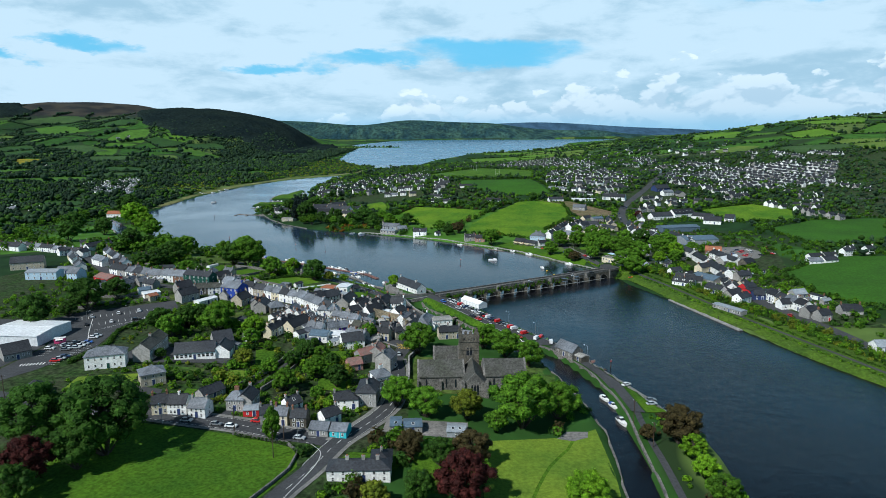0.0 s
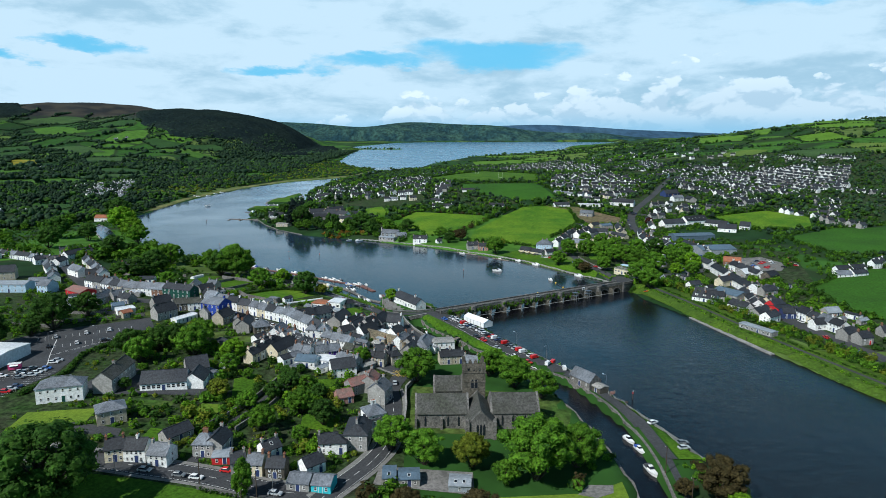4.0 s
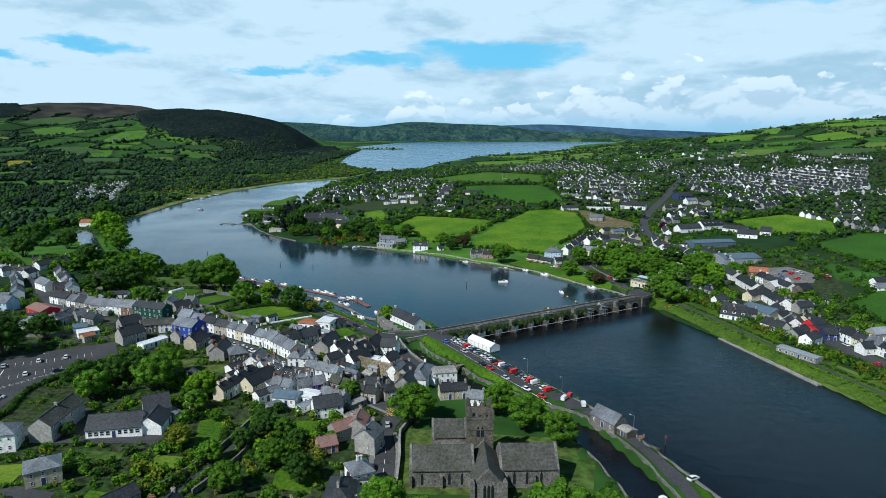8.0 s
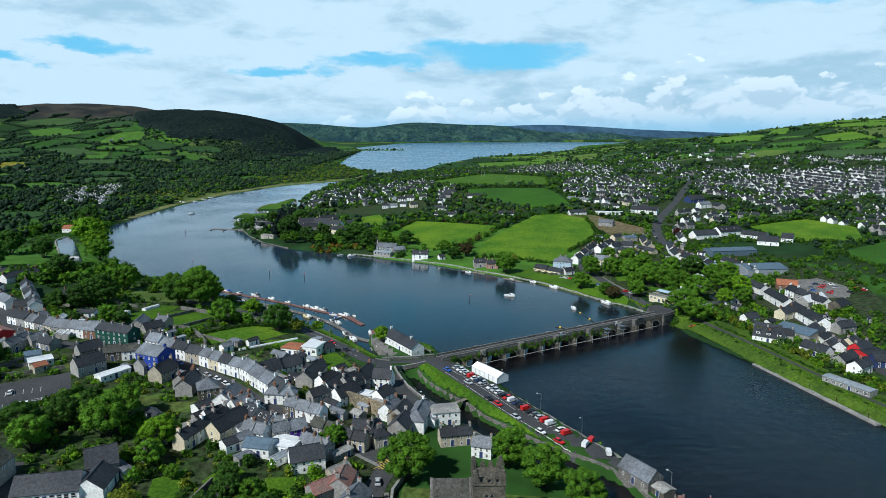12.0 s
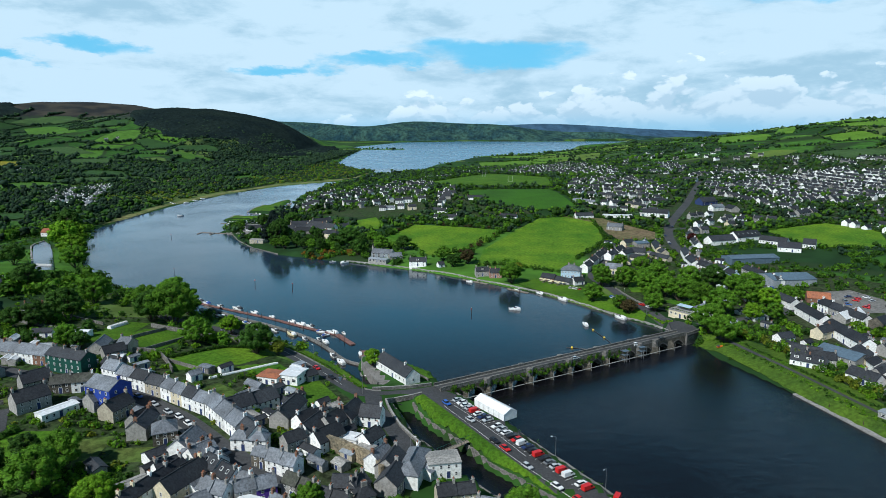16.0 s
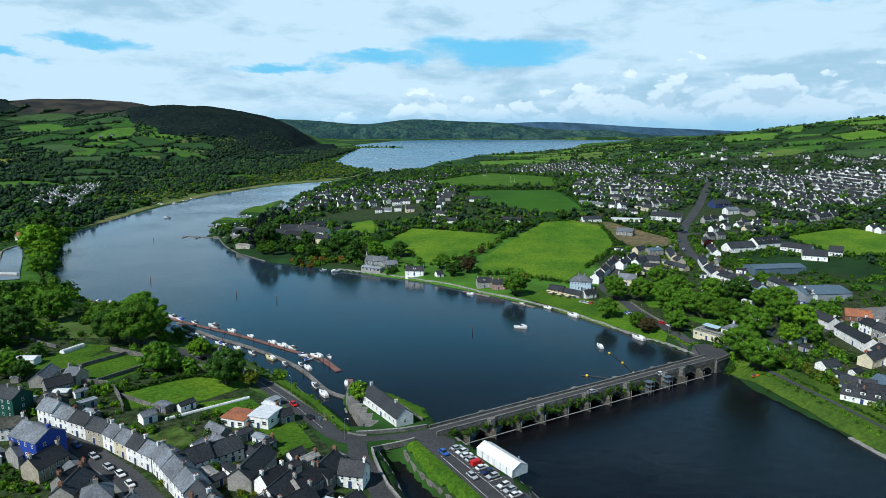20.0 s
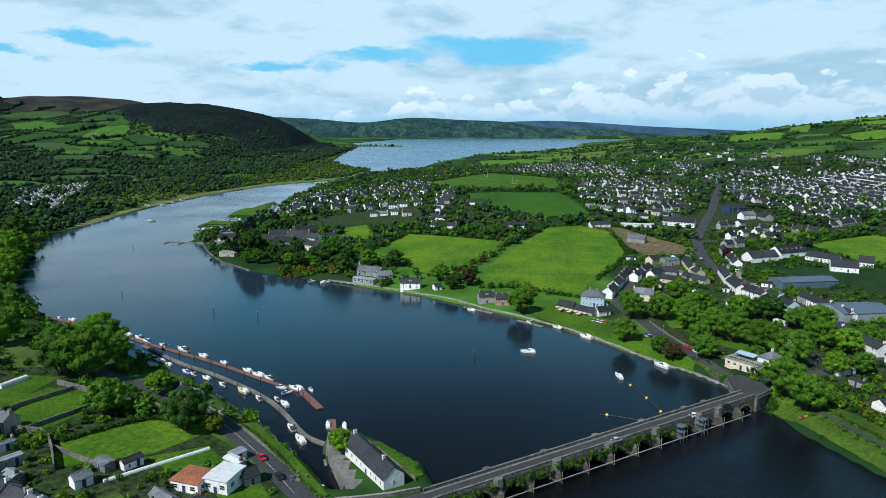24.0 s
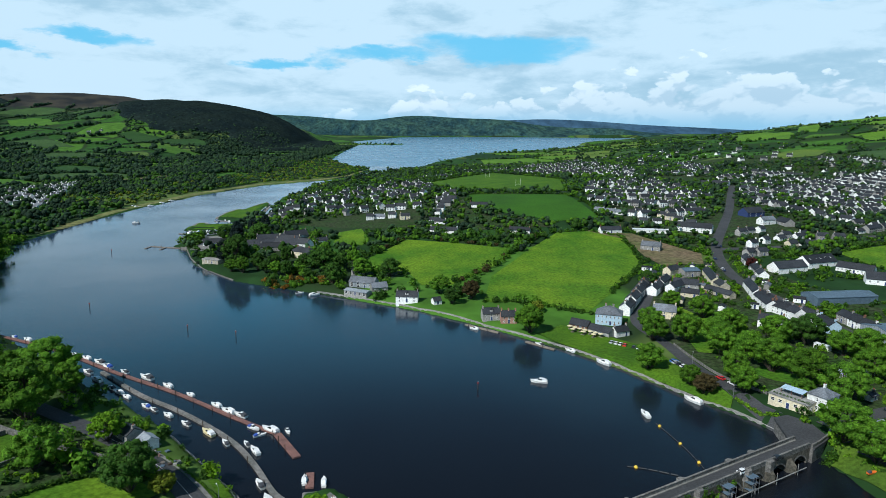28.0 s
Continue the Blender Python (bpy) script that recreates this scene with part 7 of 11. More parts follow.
house(-145.1, 745.4, 18, 23.8, 12, 5, wall=GREYWALL, roof=SLATE, bays=6, category="hotel", label="long grey lakeside hotel with slate roofs")
house(-123.9, 745.7, -17, 20.4, 12, 5.6, wall=GREYWALL, roof=SLATE, bays=5, category="hotel", label="grey hotel wing with slate roof")
house(-105.0, 715.7, -30, 19.4, 10, 5.4, wall=CREAM, roof=SLATE, bays=5, hip=True, category="hotel", label="cream hotel house with hipped slate roof")
house(-190.9, 764.8, 15, 16.3, 10, 3.4, wall=WHITEWALL, roof=SLATE, bays=4, floors=1, chim=(), label="white marina building with slate roof")
house(-167.1, 699.2, -25, 16.4, 9, 3.6, wall=BUFF, roof=CONCRETE, bays=4, chim=(), pitch=4, label="flat-roofed stone boathouse on the point")
house(-101.5, 763.1, 34, 12.4, 8, 3.2, wall=WHITEWALL, roof=SLATE, bays=2, floors=1, label="white bungalow among trees")
house(63.0, 778.5, -15, 19.1, 9, 3.4, wall=WHITEWALL, roof=SLATE, bays=4, floors=1, label="white bungalow behind the fields")
house(-0.6, 786.0, -13, 25.7, 9, 3.2, wall=WHITEWALL, roof=SLATE, bays=5, floors=1, label="long white bungalow behind the field")
house(138.8, 778.6, 10, 20.1, 9, 3.4, wall=WHITEWALL, roof=SLATE, bays=3, floors=1, label="white bungalow with slate roof")
house(34.6, 887.8, -10, 21.7, 9, 3.4, wall=WHITEWALL, roof=SLATE, bays=3, floors=1, label="white farmhouse beside the sports field")
terrace((100, 574), (131, 634), 9, 8, 5.4, side=1, mats=[W_S, G_S, W_S])
terrace((118, 612), (136, 640), 4, 8, 5.0, side=-1, mats=[W_S, G_S])

terrace((176, 372), (181, 400), 4, 8, 5.2, side=1, mats=[W_S, W_S, C_S])
terrace((198, 470), (203, 440), 4, 8, 5.2, side=1, mats=[W_S, G_S, W_S])
terrace((190, 330), (184, 358), 4, 8, 5.2, side=-1, mats=[W_S, W_P, C_S])
terrace((201, 520), (198, 560), 5, 8, 5.2, side=-1, mats=[W_S, G_S, W_S])
terrace((185, 560), (183, 600), 5, 8, 5.2, side=1, mats=[W_S, G_S, W_S])
terrace((197, 640), (208, 690), 5, 8, 5.2, side=-1, mats=[W_S, G_S, W_S])
# ------------------------------------------------------------ small houses of the old streets
house(-67.4, 334.2, 45, 8.7, 6.5, 3.9, 43, WHITEWALL, SLATE, chim=(1,), floors=2, bays=4, k=1, group="old town houses", label="small white town house with dark slate roof")
house(-61.2, 340.4, 45, 8.7, 6.1, 3.7, 43, WHITEWALL, SLATE, chim=(1,), floors=2, bays=4, sides="fr", k=1, group="old town houses", label="small white town house with dark slate roof")
house(-50.5, 331.4, 78, 14.3, 6.5, 4.0, 38, GREYWALL, SLATE, chim=(-1, 1), floors=2, bays=4, sides="fr", k=1, group="old town houses", label="small grey town house with dark slate roof")
house(-43.7, 325.6, 53, 7.2, 5.7, 3.8, 40, WHITEWALL, SLATE, chim=(-1, 1), floors=2, bays=3, sides="fr", k=1, group="old town houses", label="small white town house with dark slate roof")
house(-40.6, 321.3, 69, 10.6, 6.2, 3.6, 42, WHITEWALL, SLATE, chim=(1,), floors=2, bays=4, sides="fr", k=1, group="old town houses", label="small white town house with dark slate roof")
house(-44.5, 312.4, 43, 6.4, 4.9, 3.9, 38, GREYWALL, SLATE, chim=(1,), floors=2, bays=3, sides="fr", k=1, group="old town houses", label="small grey town house with dark slate roof")
house(-35.4, 315.9, 50, 9.7, 6.2, 3.5, 42, WHITEWALL, SLATE, chim=(-1, 1), floors=2, bays=4, sides="fr", k=1, group="old town houses", label="small white town house with dark slate roof")
house(-35.2, 324.9, 59, 7.6, 6.0, 4.0, 42, GREYWALL, SLATE, chim=(-1, 1), floors=2, bays=3, sides="fr", k=1, group="old town houses", label="small grey town house with dark slate roof")
house(-31.0, 332.5, 71, 10.3, 6.7, 3.8, 41, GREYWALL, SLATE, chim=(-1, 1), floors=2, bays=4, sides="fr", k=1, group="old town houses", label="small grey town house with dark slate roof")
house(-23.7, 332.5, -11, 7.1, 6.0, 3.8, 43, WHITEWALL, SLATE, chim=(1,), floors=2, bays=3, sides="fr", k=1, group="old town houses", label="small white town house with dark slate roof")
house(-22.4, 317.1, 57, 7.2, 5.7, 3.7, 38, WHITEWALL, SLATE, chim=(-1, 1), floors=2, bays=3, sides="fr", k=1, group="old town houses", label="small white town house with dark slate roof")
house(-18.6, 306.1, 62, 7.4, 5.7, 3.7, 41, WHITEWALL, PALESLATE, chim=(-1, 1), floors=2, bays=3, sides="fr", k=1, group="old town houses", label="small white town house with pale slate roof")
house(-15.1, 304.1, 75, 8.9, 6.5, 3.7, 39, GREYWALL, SLATE, chim=(1,), floors=2, bays=4, sides="fr", door=REDPAINT, k=1, group="old town houses", label="small grey town house with dark slate roof")
house(-14.3, 296.0, 74, 9.0, 6.4, 3.7, 40, GREYWALL, SLATE, chim=(1,), floors=2, bays=4, sides="fr", k=1, group="old town houses", label="small grey town house with dark slate roof")
house(-27.8, 317.6, -23, 4.7, 4.3, 2.9, 4, WHITEWALL, SHEETWHITE, chim=(), floors=1, bays=2, sides="fr", k=1, group="old town houses", label="low white back building with white flat roof")
house(-23.1, 311.9, -34, 5.1, 4.3, 2.8, 4, WHITEWALL, CONCRETE, chim=(), floors=1, bays=2, sides="fr", k=1, group="old town houses", label="low white back building with grey flat roof")
house(-50.8, 303.1, -22, 4.7, 4.3, 3.9, 39, OLDSTONE, PALESLATE, chim=(-1, 1), floors=2, bays=2, k=1, group="old town houses", label="small rubble stone town house with pale slate roof")
house(-46.4, 301.3, -22, 4.7, 4.7, 3.8, 43, WHITEWALL, PALESLATE, chim=(1,), floors=2, bays=2, k=1, group="old town houses", label="small white town house with pale slate roof")
house(-42.0, 299.5, -22, 4.7, 4.9, 4.0, 39, WHITEWALL, PALESLATE, chim=(1,), floors=2, bays=2, sides="fr", k=1, group="old town houses", label="small white town house with pale slate roof")
house(-39.3, 291.1, -28, 4.8, 4.6, 3.9, 38, GREYWALL, MOSSLATE, chim=(1,), floors=2, bays=2, k=1, group="old town houses", label="small grey town house with mossy slate roof")
house(-35.0, 288.8, -28, 4.8, 4.8, 3.5, 43, GREYWALL, MOSSLATE, chim=(1,), floors=2, bays=2, sides="fr", k=1, group="old town houses", label="small grey town house with mossy slate roof")
house(-30.4, 286.6, -19, 4.5, 4.6, 3.7, 38, GREYWALL, SLATE, chim=(-1, 1), floors=2, bays=2, k=1, group="old town houses", label="small grey town house with dark slate roof")
house(-26.0, 285.1, -19, 4.5, 4.4, 3.8, 39, BUFF, SLATE, chim=(1,), floors=2, bays=2, sides="fr", k=1, group="old town houses", label="small buff town house with dark slate roof")
house(-20.6, 287.9, 27, 4.6, 4.8, 3.8, 41, BUFF, SLATE, chim=(-1, 1), floors=2, bays=2, hip=True, sides="fr", k=1, group="old town houses", label="small buff town house with dark slate roof")
house(-26.0, 291.9, -5, 6.7, 5.4, 3.9, 37, GREYWALL, SLATE, chim=(1,), floors=2, bays=3, sides="fr", k=1, group="old town houses", label="small grey town house with dark slate roof")
house(-23.0, 292.1, 61, 5.7, 4.9, 3.5, 41, GREYWALL, SLATE, chim=(-1, 1), floors=2, bays=3, sides="fr", k=1, group="old town houses", label="small grey town house with dark slate roof")
house(-59.5, 312.1, -3, 5.2, 4.7, 3.6, 43, WHITEWALL, PALESLATE, chim=(1,), floors=2, bays=2, hip=True, k=1, group="old town houses", label="small white town house with pale slate roof")
house(-54.3, 311.8, -3, 5.2, 4.5, 3.6, 43, WHITEWALL, PALESLATE, chim=(1,), floors=2, bays=2, hip=True, sides="fr", k=1, group="old town houses", label="small white town house with pale slate roof")
house(-75.1, 293.6, 49, 3.5, 4.4, 3.9, 39, WHITEWALL, SLATE, chim=(-1, 1), floors=2, bays=2, k=1, group="old town houses", label="small white town house with dark slate roof")
house(-72.8, 296.4, 49, 3.5, 4.3, 3.7, 38, WHITEWALL, SLATE, chim=(1,), floors=2, bays=2, sides="fr", k=1, group="old town houses", label="small white town house with dark slate roof")
house(-73.9, 307.9, 83, 9.9, 6.7, 3.8, 38, WHITEWALL, PALESLATE, chim=(-1, 1), floors=2, bays=4, sides="fr", k=1, group="old town houses", label="small white town house with pale slate roof")
house(-67.6, 301.9, 54, 7.5, 6.3, 3.8, 39, WHITEWALL, PALESLATE, chim=(-1, 1), floors=2, bays=3, sides="fr", k=1, group="old town houses", label="small white town house with pale slate roof")
house(-67.4, 293.3, 59, 5.3, 4.6, 4.0, 38, GREYWALL, SLATE, chim=(1,), floors=2, bays=2, sides="fr", k=1, group="old town houses", label="small grey town house with dark slate roof")
house(-61.8, 296.2, -38, 6.7, 5.2, 4.0, 42, WHITEWALL, SLATE, chim=(-1, 1), floors=2, bays=3, rooflights=2, k=1, group="old town houses", label="small white town house with dark slate roof")
house(-56.5, 292.2, -38, 6.7, 5.4, 3.8, 40, WHITEWALL, SLATE, chim=(1,), floors=2, bays=3, rooflights=2, sides="fr", k=1, group="old town houses", label="small white town house with dark slate roof")
house(-51.7, 290.2, -21, 4.4, 4.3, 3.9, 39, WHITEWALL, PALESLATE, chim=(-1, 1), floors=2, bays=2, sides="fr", k=1, group="old town houses", label="small white town house with pale slate roof")
house(-51.0, 286.9, 26, 5.2, 4.5, 3.9, 39, GREYWALL, PALESLATE, chim=(-1, 1), floors=2, bays=2, k=1, group="old town houses", label="small grey town house with pale slate roof")
house(-46.3, 289.2, 26, 5.2, 4.7, 3.6, 43, VIOLET, PALESLATE, chim=(1,), floors=2, bays=2, sides="fr", k=1, group="old town houses", label="small violet-painted town house with pale slate roof")
house(-40.7, 281.8, -34, 5.2, 4.6, 3.5, 40, GREYWALL, PALESLATE, chim=(-1, 1), floors=2, bays=2, k=1, group="old town houses", label="small grey town house with pale slate roof")
house(-36.3, 278.9, -34, 5.2, 4.6, 3.9, 41, GREYWALL, PALESLATE, chim=(1,), floors=2, bays=2, sides="fr", k=1, group="old town houses", label="small grey town house with pale slate roof")
house(-40.0, 273.1, 21, 9.7, 6.6, 3.7, 41, WHITEWALL, SLATE, chim=(1,), floors=2, bays=4, sides="fr", k=1, group="old town houses", label="small white town house with dark slate roof")
house(-61.7, 288.4, 43, 5.7, 4.8, 2.6, 4, WHITEWALL, SHEETGREY, chim=(), floors=1, bays=3, sides="fr", k=1, group="old town houses", label="low white back building with grey sheet roof")
house(-54.9, 279.2, -11, 8.4, 6.6, 2.9, 24, WHITEWALL, SHEETBLUE, chim=(), floors=1, bays=4, sides="fr", k=1, group="old town houses", label="low white back building with blue-grey sheet roof")
house(-47.8, 281.1, -21, 8.6, 6.5, 2.9, 4, WHITEWALL, SHEETWHITE, chim=(), floors=1, bays=4, sides="fr", k=1, group="old town houses", label="low white back building with white flat roof")
house(-55.9, 288.0, 22, 4.8, 4.9, 2.7, 24, WHITEWALL, SHEETGREY, chim=(), floors=1, bays=2, sides="fr", k=1, group="old town houses", label="low white back building with grey sheet roof")
house(-67.7, 289.1, 66, 13.6, 6.4, 3.6, 42, CREAM, SLATE, chim=(1,), floors=2, bays=4, sides="flr", k=1, group="old town houses", label="small cream town house with dark slate roof")
house(-63.8, 279.5, 46, 5.0, 4.6, 2.8, 24, WHITEWALL, SLATE, chim=(), floors=1, bays=2, sides="fr", k=1, group="old town houses", label="low white back building with dark slate roof")
house(-65.0, 289.9, 70, 5.5, 4.7, 2.8, 24, WHITEWALL, PALESLATE, chim=(), floors=1, bays=3, sides="fr", k=1, group="old town houses", label="low white back building with pale slate roof")
house(-77.3, 279.5, 69, 5.1, 4.6, 4.0, 39, CREAM, SLATE, chim=(-1, 1), floors=2, bays=2, k=1, group="old town houses", label="small cream town house with dark slate roof")
house(-75.4, 284.4, 69, 5.1, 4.5, 4.0, 38, WHITEWALL, SLATE, chim=(1,), floors=2, bays=2, k=1, group="old town houses", label="small white town house with dark slate roof")
house(-73.5, 289.2, 69, 5.1, 4.7, 3.6, 42, WHITEWALL, SLATE, chim=(1,), floors=2, bays=2, k=1, group="old town houses", label="small white town house with dark slate roof")
house(-71.6, 294.1, 69, 5.1, 4.3, 3.7, 38, CREAM, SLATE, chim=(1,), floors=2, bays=2, sides="fr", k=1, group="old town houses", label="small cream town house with dark slate roof")
house(-70.2, 303.2, -25, 5.2, 4.3, 3.6, 39, WHITEWALL, PALESLATE, chim=(-1, 1), floors=2, bays=2, sides="fr", k=1, group="old town houses", label="small white town house with pale slate roof")
house(-66.5, 303.2, -43, 5.5, 4.5, 3.7, 41, WHITEWALL, PALESLATE, chim=(-1, 1), floors=2, bays=3, k=1, group="old town houses", label="small white town house with pale slate roof")
house(-62.4, 299.4, -43, 5.5, 4.7, 3.7, 39, WHITEWALL, PALESLATE, chim=(1,), floors=2, bays=3, sides="fr", k=1, group="old town houses", label="small white town house with pale slate roof")
house(-61.0, 282.6, 45, 4.6, 4.9, 2.9, 24, WHITEWALL, PALESLATE, chim=(), floors=1, bays=2, sides="fr", k=1, group="old town houses", label="low white back building with pale slate roof")
house(-59.7, 286.5, -22, 4.1, 4.7, 3.8, 43, WHITEWALL, PALESLATE, chim=(-1, 1), floors=2, bays=2, k=1, group="old town houses", label="small white town house with pale slate roof")
house(-55.9, 285.0, -22, 4.1, 4.5, 3.8, 43, WHITEWALL, PALESLATE, chim=(1,), floors=2, bays=2, sides="fr", k=1, group="old town houses", label="small white town house with pale slate roof")
house(-94.1, 323.5, 68, 7.8, 6.2, 3.7, 38, GREYWALL, SLATE, chim=(-1, 1), floors=2, bays=4, sides="fr", k=1, group="old town houses", label="small grey town house with dark slate roof")
house(-80.9, 303.1, 52, 5.8, 4.7, 2.7, 24, WHITEWALL, SLATE, chim=(), floors=1, bays=3, sides="fr", k=1, group="old town houses", label="low white back building with dark slate roof")
house(-133.0, 347.2, 18, 6.7, 5.2, 3.7, 40, OLDSTONE, MOSSLATE, chim=(-1, 1), floors=2, bays=3, k=1, group="old town houses", label="small rubble stone town house with mossy slate roof")
house(-126.6, 349.2, 18, 6.7, 5.3, 3.9, 37, WHITEWALL, MOSSLATE, chim=(1,), floors=2, bays=3, sides="fr", k=1, group="old town houses", label="small white town house with mossy slate roof")
house(-114.8, 336.6, 64, 7.2, 5.6, 3.8, 41, GREYWALL, PALESLATE, chim=(-1, 1), floors=2, bays=3, sides="fr", k=1, group="old town houses", label="small grey town house with pale slate roof")
house(-106.0, 331.2, 70, 8.9, 6.5, 3.9, 39, BUFF, SLATE, chim=(-1, 1), floors=2, bays=4, sides="fr", k=1, group="old town houses", label="small buff town house with dark slate roof")
house(-143.4, 348.8, 50, 9.2, 6.2, 3.6, 43, GREYWALL, SLATE, chim=(-1, 1), floors=2, bays=4, sides="fr", k=1, group="old town houses", label="small grey town house with dark slate roof")
house(-135.8, 334.2, 53, 10.3, 6.7, 4.0, 41, GREYWALL, SLATE, chim=(-1, 1), floors=2, bays=4, sides="fr", k=1, group="old town houses", label="small grey town house with dark slate roof")
house(-171.4, 360.3, 54, 6.6, 5.6, 3.7, 39, GREYWALL, PALESLATE, chim=(-1, 1), floors=2, bays=3, sides="fr", k=1, group="old town houses", label="small grey town house with pale slate roof")
house(-177.9, 353.3, 80, 6.3, 5.1, 3.6, 40, GREYWALL, PALESLATE, chim=(-1, 1), floors=2, bays=3, k=1, group="old town houses", label="small grey town house with pale slate roof")
house(-176.8, 359.6, 80, 6.3, 5.1, 3.6, 42, GREYWALL, PALESLATE, chim=(1,), floors=2, bays=3, sides="fr", k=1, group="old town houses", label="small grey town house with pale slate roof")
house(-186.1, 353.9, 59, 8.4, 6.6, 2.5, 24, WHITEWALL, SHEETGREY, chim=(), floors=1, bays=4, sides="fr", k=1, group="old town houses", label="low white back building with grey sheet roof")
house(-157.2, 339.2, 39, 8.1, 6.4, 2.6, 4, WHITEWALL, SHEETWHITE, chim=(), floors=1, bays=4, sides="fr", k=1, group="old town houses", label="low white back building with white flat roof")
house(-163.1, 344.0, 33, 5.8, 4.9, 2.8, 24, WHITEWALL, SHEETBLUE, chim=(), floors=1, bays=3, sides="fr", k=1, group="old town houses", label="low white back building with blue-grey sheet roof")
house(-153.9, 333.2, 53, 4.8, 4.4, 2.6, 24, BUFF, TERRACOTTA, chim=(), floors=1, bays=2, sides="fr", k=1, group="old town houses", label="low buff back building with orange tile roof")
house(-8.7, 303.8, 78, 15.0, 6.2, 4.0, 39, WHITEWALL, PALESLATE, chim=(1,), floors=2, bays=4, hip=True, sides="fr", k=1, group="old town houses", label="small white town house with pale slate roof")
house(-0.6, 305.8, 11, 9.4, 7.0, 4.6, 4, WHITEWALL, CONCRETE, chim=(), floors=2, bays=4, sides="fr", k=1, group="old town houses", label="low white back building with grey flat roof")
house(0.3, 291.0, 13, 5.1, 4.7, 3.6, 42, BUFF, SLATE, chim=(-1, 1), floors=2, bays=2, k=1, group="old town houses", label="small buff town house with dark slate roof")
house(5.4, 292.2, 13, 5.1, 4.5, 3.6, 40, BUFF, SLATE, chim=(1,), floors=2, bays=2, sides="fr", k=1, group="old town houses", label="small buff town house with dark slate roof")
house(11.2, 285.1, -16, 6.1, 4.9, 3.7, 41, WHITEWALL, PALESLATE, chim=(-1, 1), floors=2, bays=3, sides="fr", k=1, group="old town houses", label="small white town house with pale slate roof")
house(-4.2, 304.4, 58, 6.4, 4.9, 2.6, 24, WHITEWALL, PALESLATE, chim=(), floors=1, bays=3, sides="fr", k=1, group="old town houses", label="low white back building with pale slate roof")

# ------------------------------------------------------------ low outhouses and lean-tos in the yards
def yard_fill(n, x0, x1, y0, y1, seed, turn, roofs, walls):
    r = random.Random(seed)
    made = 0
    for _ in range(n * 12):
        if made >= n:
            break
        x, y = r.uniform(x0, x1), r.uniform(y0, y1)
        ln, dp = r.uniform(4, 8), r.uniform(3, 5)
        if any(math.hypot(x - a, y - b) < c * 0.75 + dp / 2 for a, b, c in TAKEN) or poly_distance([x], [y], WATERS[0])[0] < 4 or poly_distance([x], [y], CANAL)[0] < 4:
            continue
        if any(min(math.hypot(x - p[0], y - p[1]) for p in pts) < w + 3 for pts, w in ROADS) or any(poly_distance([x], [y], fl)[0] < 2 for fl in FIELDS):
            continue
        house(x, y, turn + r.choice((0, 90)) + r.uniform(-6, 6), ln, dp, r.uniform(2.3, 3.4), r.choice((10, 22, 34)), r.choice(walls), r.choice(roofs), chim=() if r.random() < 0.7 else (1,), floors=1,
              bays=2 if ln > 5.5 else 1, label="low back outhouse in a yard behind the street", group="outhouses", name="outhouse", category="outhouse")
        made += 1


yard_fill(26, -95, -25, 262, 345, 1, -40, [SLATE, SLATE, PALESLATE, SHEETGREY, CONCRETE], [WHITEWALL, GREYWALL, WHITEWALL, BUFF])
yard_fill(16, -125, -45, 330, 395, 2, -35, [SLATE, PALESLATE, SHEETGREY, SHEETWHITE], [WHITEWALL, GREYWALL, STONE])
yard_fill(12, -200, -125, 330, 400, 3, 10, [SLATE, PALESLATE, SHEETGREY, SHEETWHITE], [WHITEWALL, GREYWALL, STONE])
yard_fill(16, 150, 215, 340, 520, 4, -60, [SLATE, PALESLATE, SHEETGREY, SHEETWHITE, SLATE], [WHITEWALL, WHITEWALL, GREYWALL])
yard_fill(14, 120, 200, 570, 680, 5, -30, [SLATE, SLATE, PALESLATE], [WHITEWALL, CREAM, GREYWALL])

# ------------------------------------------------------------ estates: rows of alike houses, given by their two ends and their number
VILLAGE_ROWS = [(152, 916, 173, 894, 4), (181, 902, 203, 880, 4), (149, 863, 174, 838, 5), (183, 849, 206, 825, 5), (212, 909, 233, 885, 4), (237, 907, 244, 856, 4), (171, 807, 198, 800, 4), (208, 815, 227, 806, 3), (168, 1003, 214, 979, 6), (214, 979, 256, 953, 6), (270, 992, 291, 946, 4), (488, 1157, 504, 1089, 6), (504, 1089, 522, 1017, 7), (370, 1009, 384, 960, 6), (384, 960, 403, 906, 7), (418, 932, 431, 871, 7), (340, 932, 347, 867, 6), (351, 855, 378, 792, 9), (442, 1043, 450, 966, 6)]
HILL_ROWS = [(450, 966, 464, 922, 5), (408, 1121, 429, 1073, 5), (479, 1259, 527, 1201, 6), (565, 1225, 597, 1132, 8), (241, 764, 265, 776, 3), (228, 726, 252, 739, 3), (219, 701, 236, 708, 3), (264, 751, 298, 767, 4), (296, 757, 322, 753, 4), (342, 780, 378, 792, 4), (263, 727, 285, 737, 3), (-109, 1200, -54, 975, 5), (-65, 1078, -30, 936, 4), (-67, 1274, -23, 1149, 4), (-72, 857, -48, 857, 4), (-41, 846, -28, 848, 2), (-14, 829, 6, 817, 4), (-12, 854, 10, 940, 6), (-8, 925, 8, 1003, 4)]
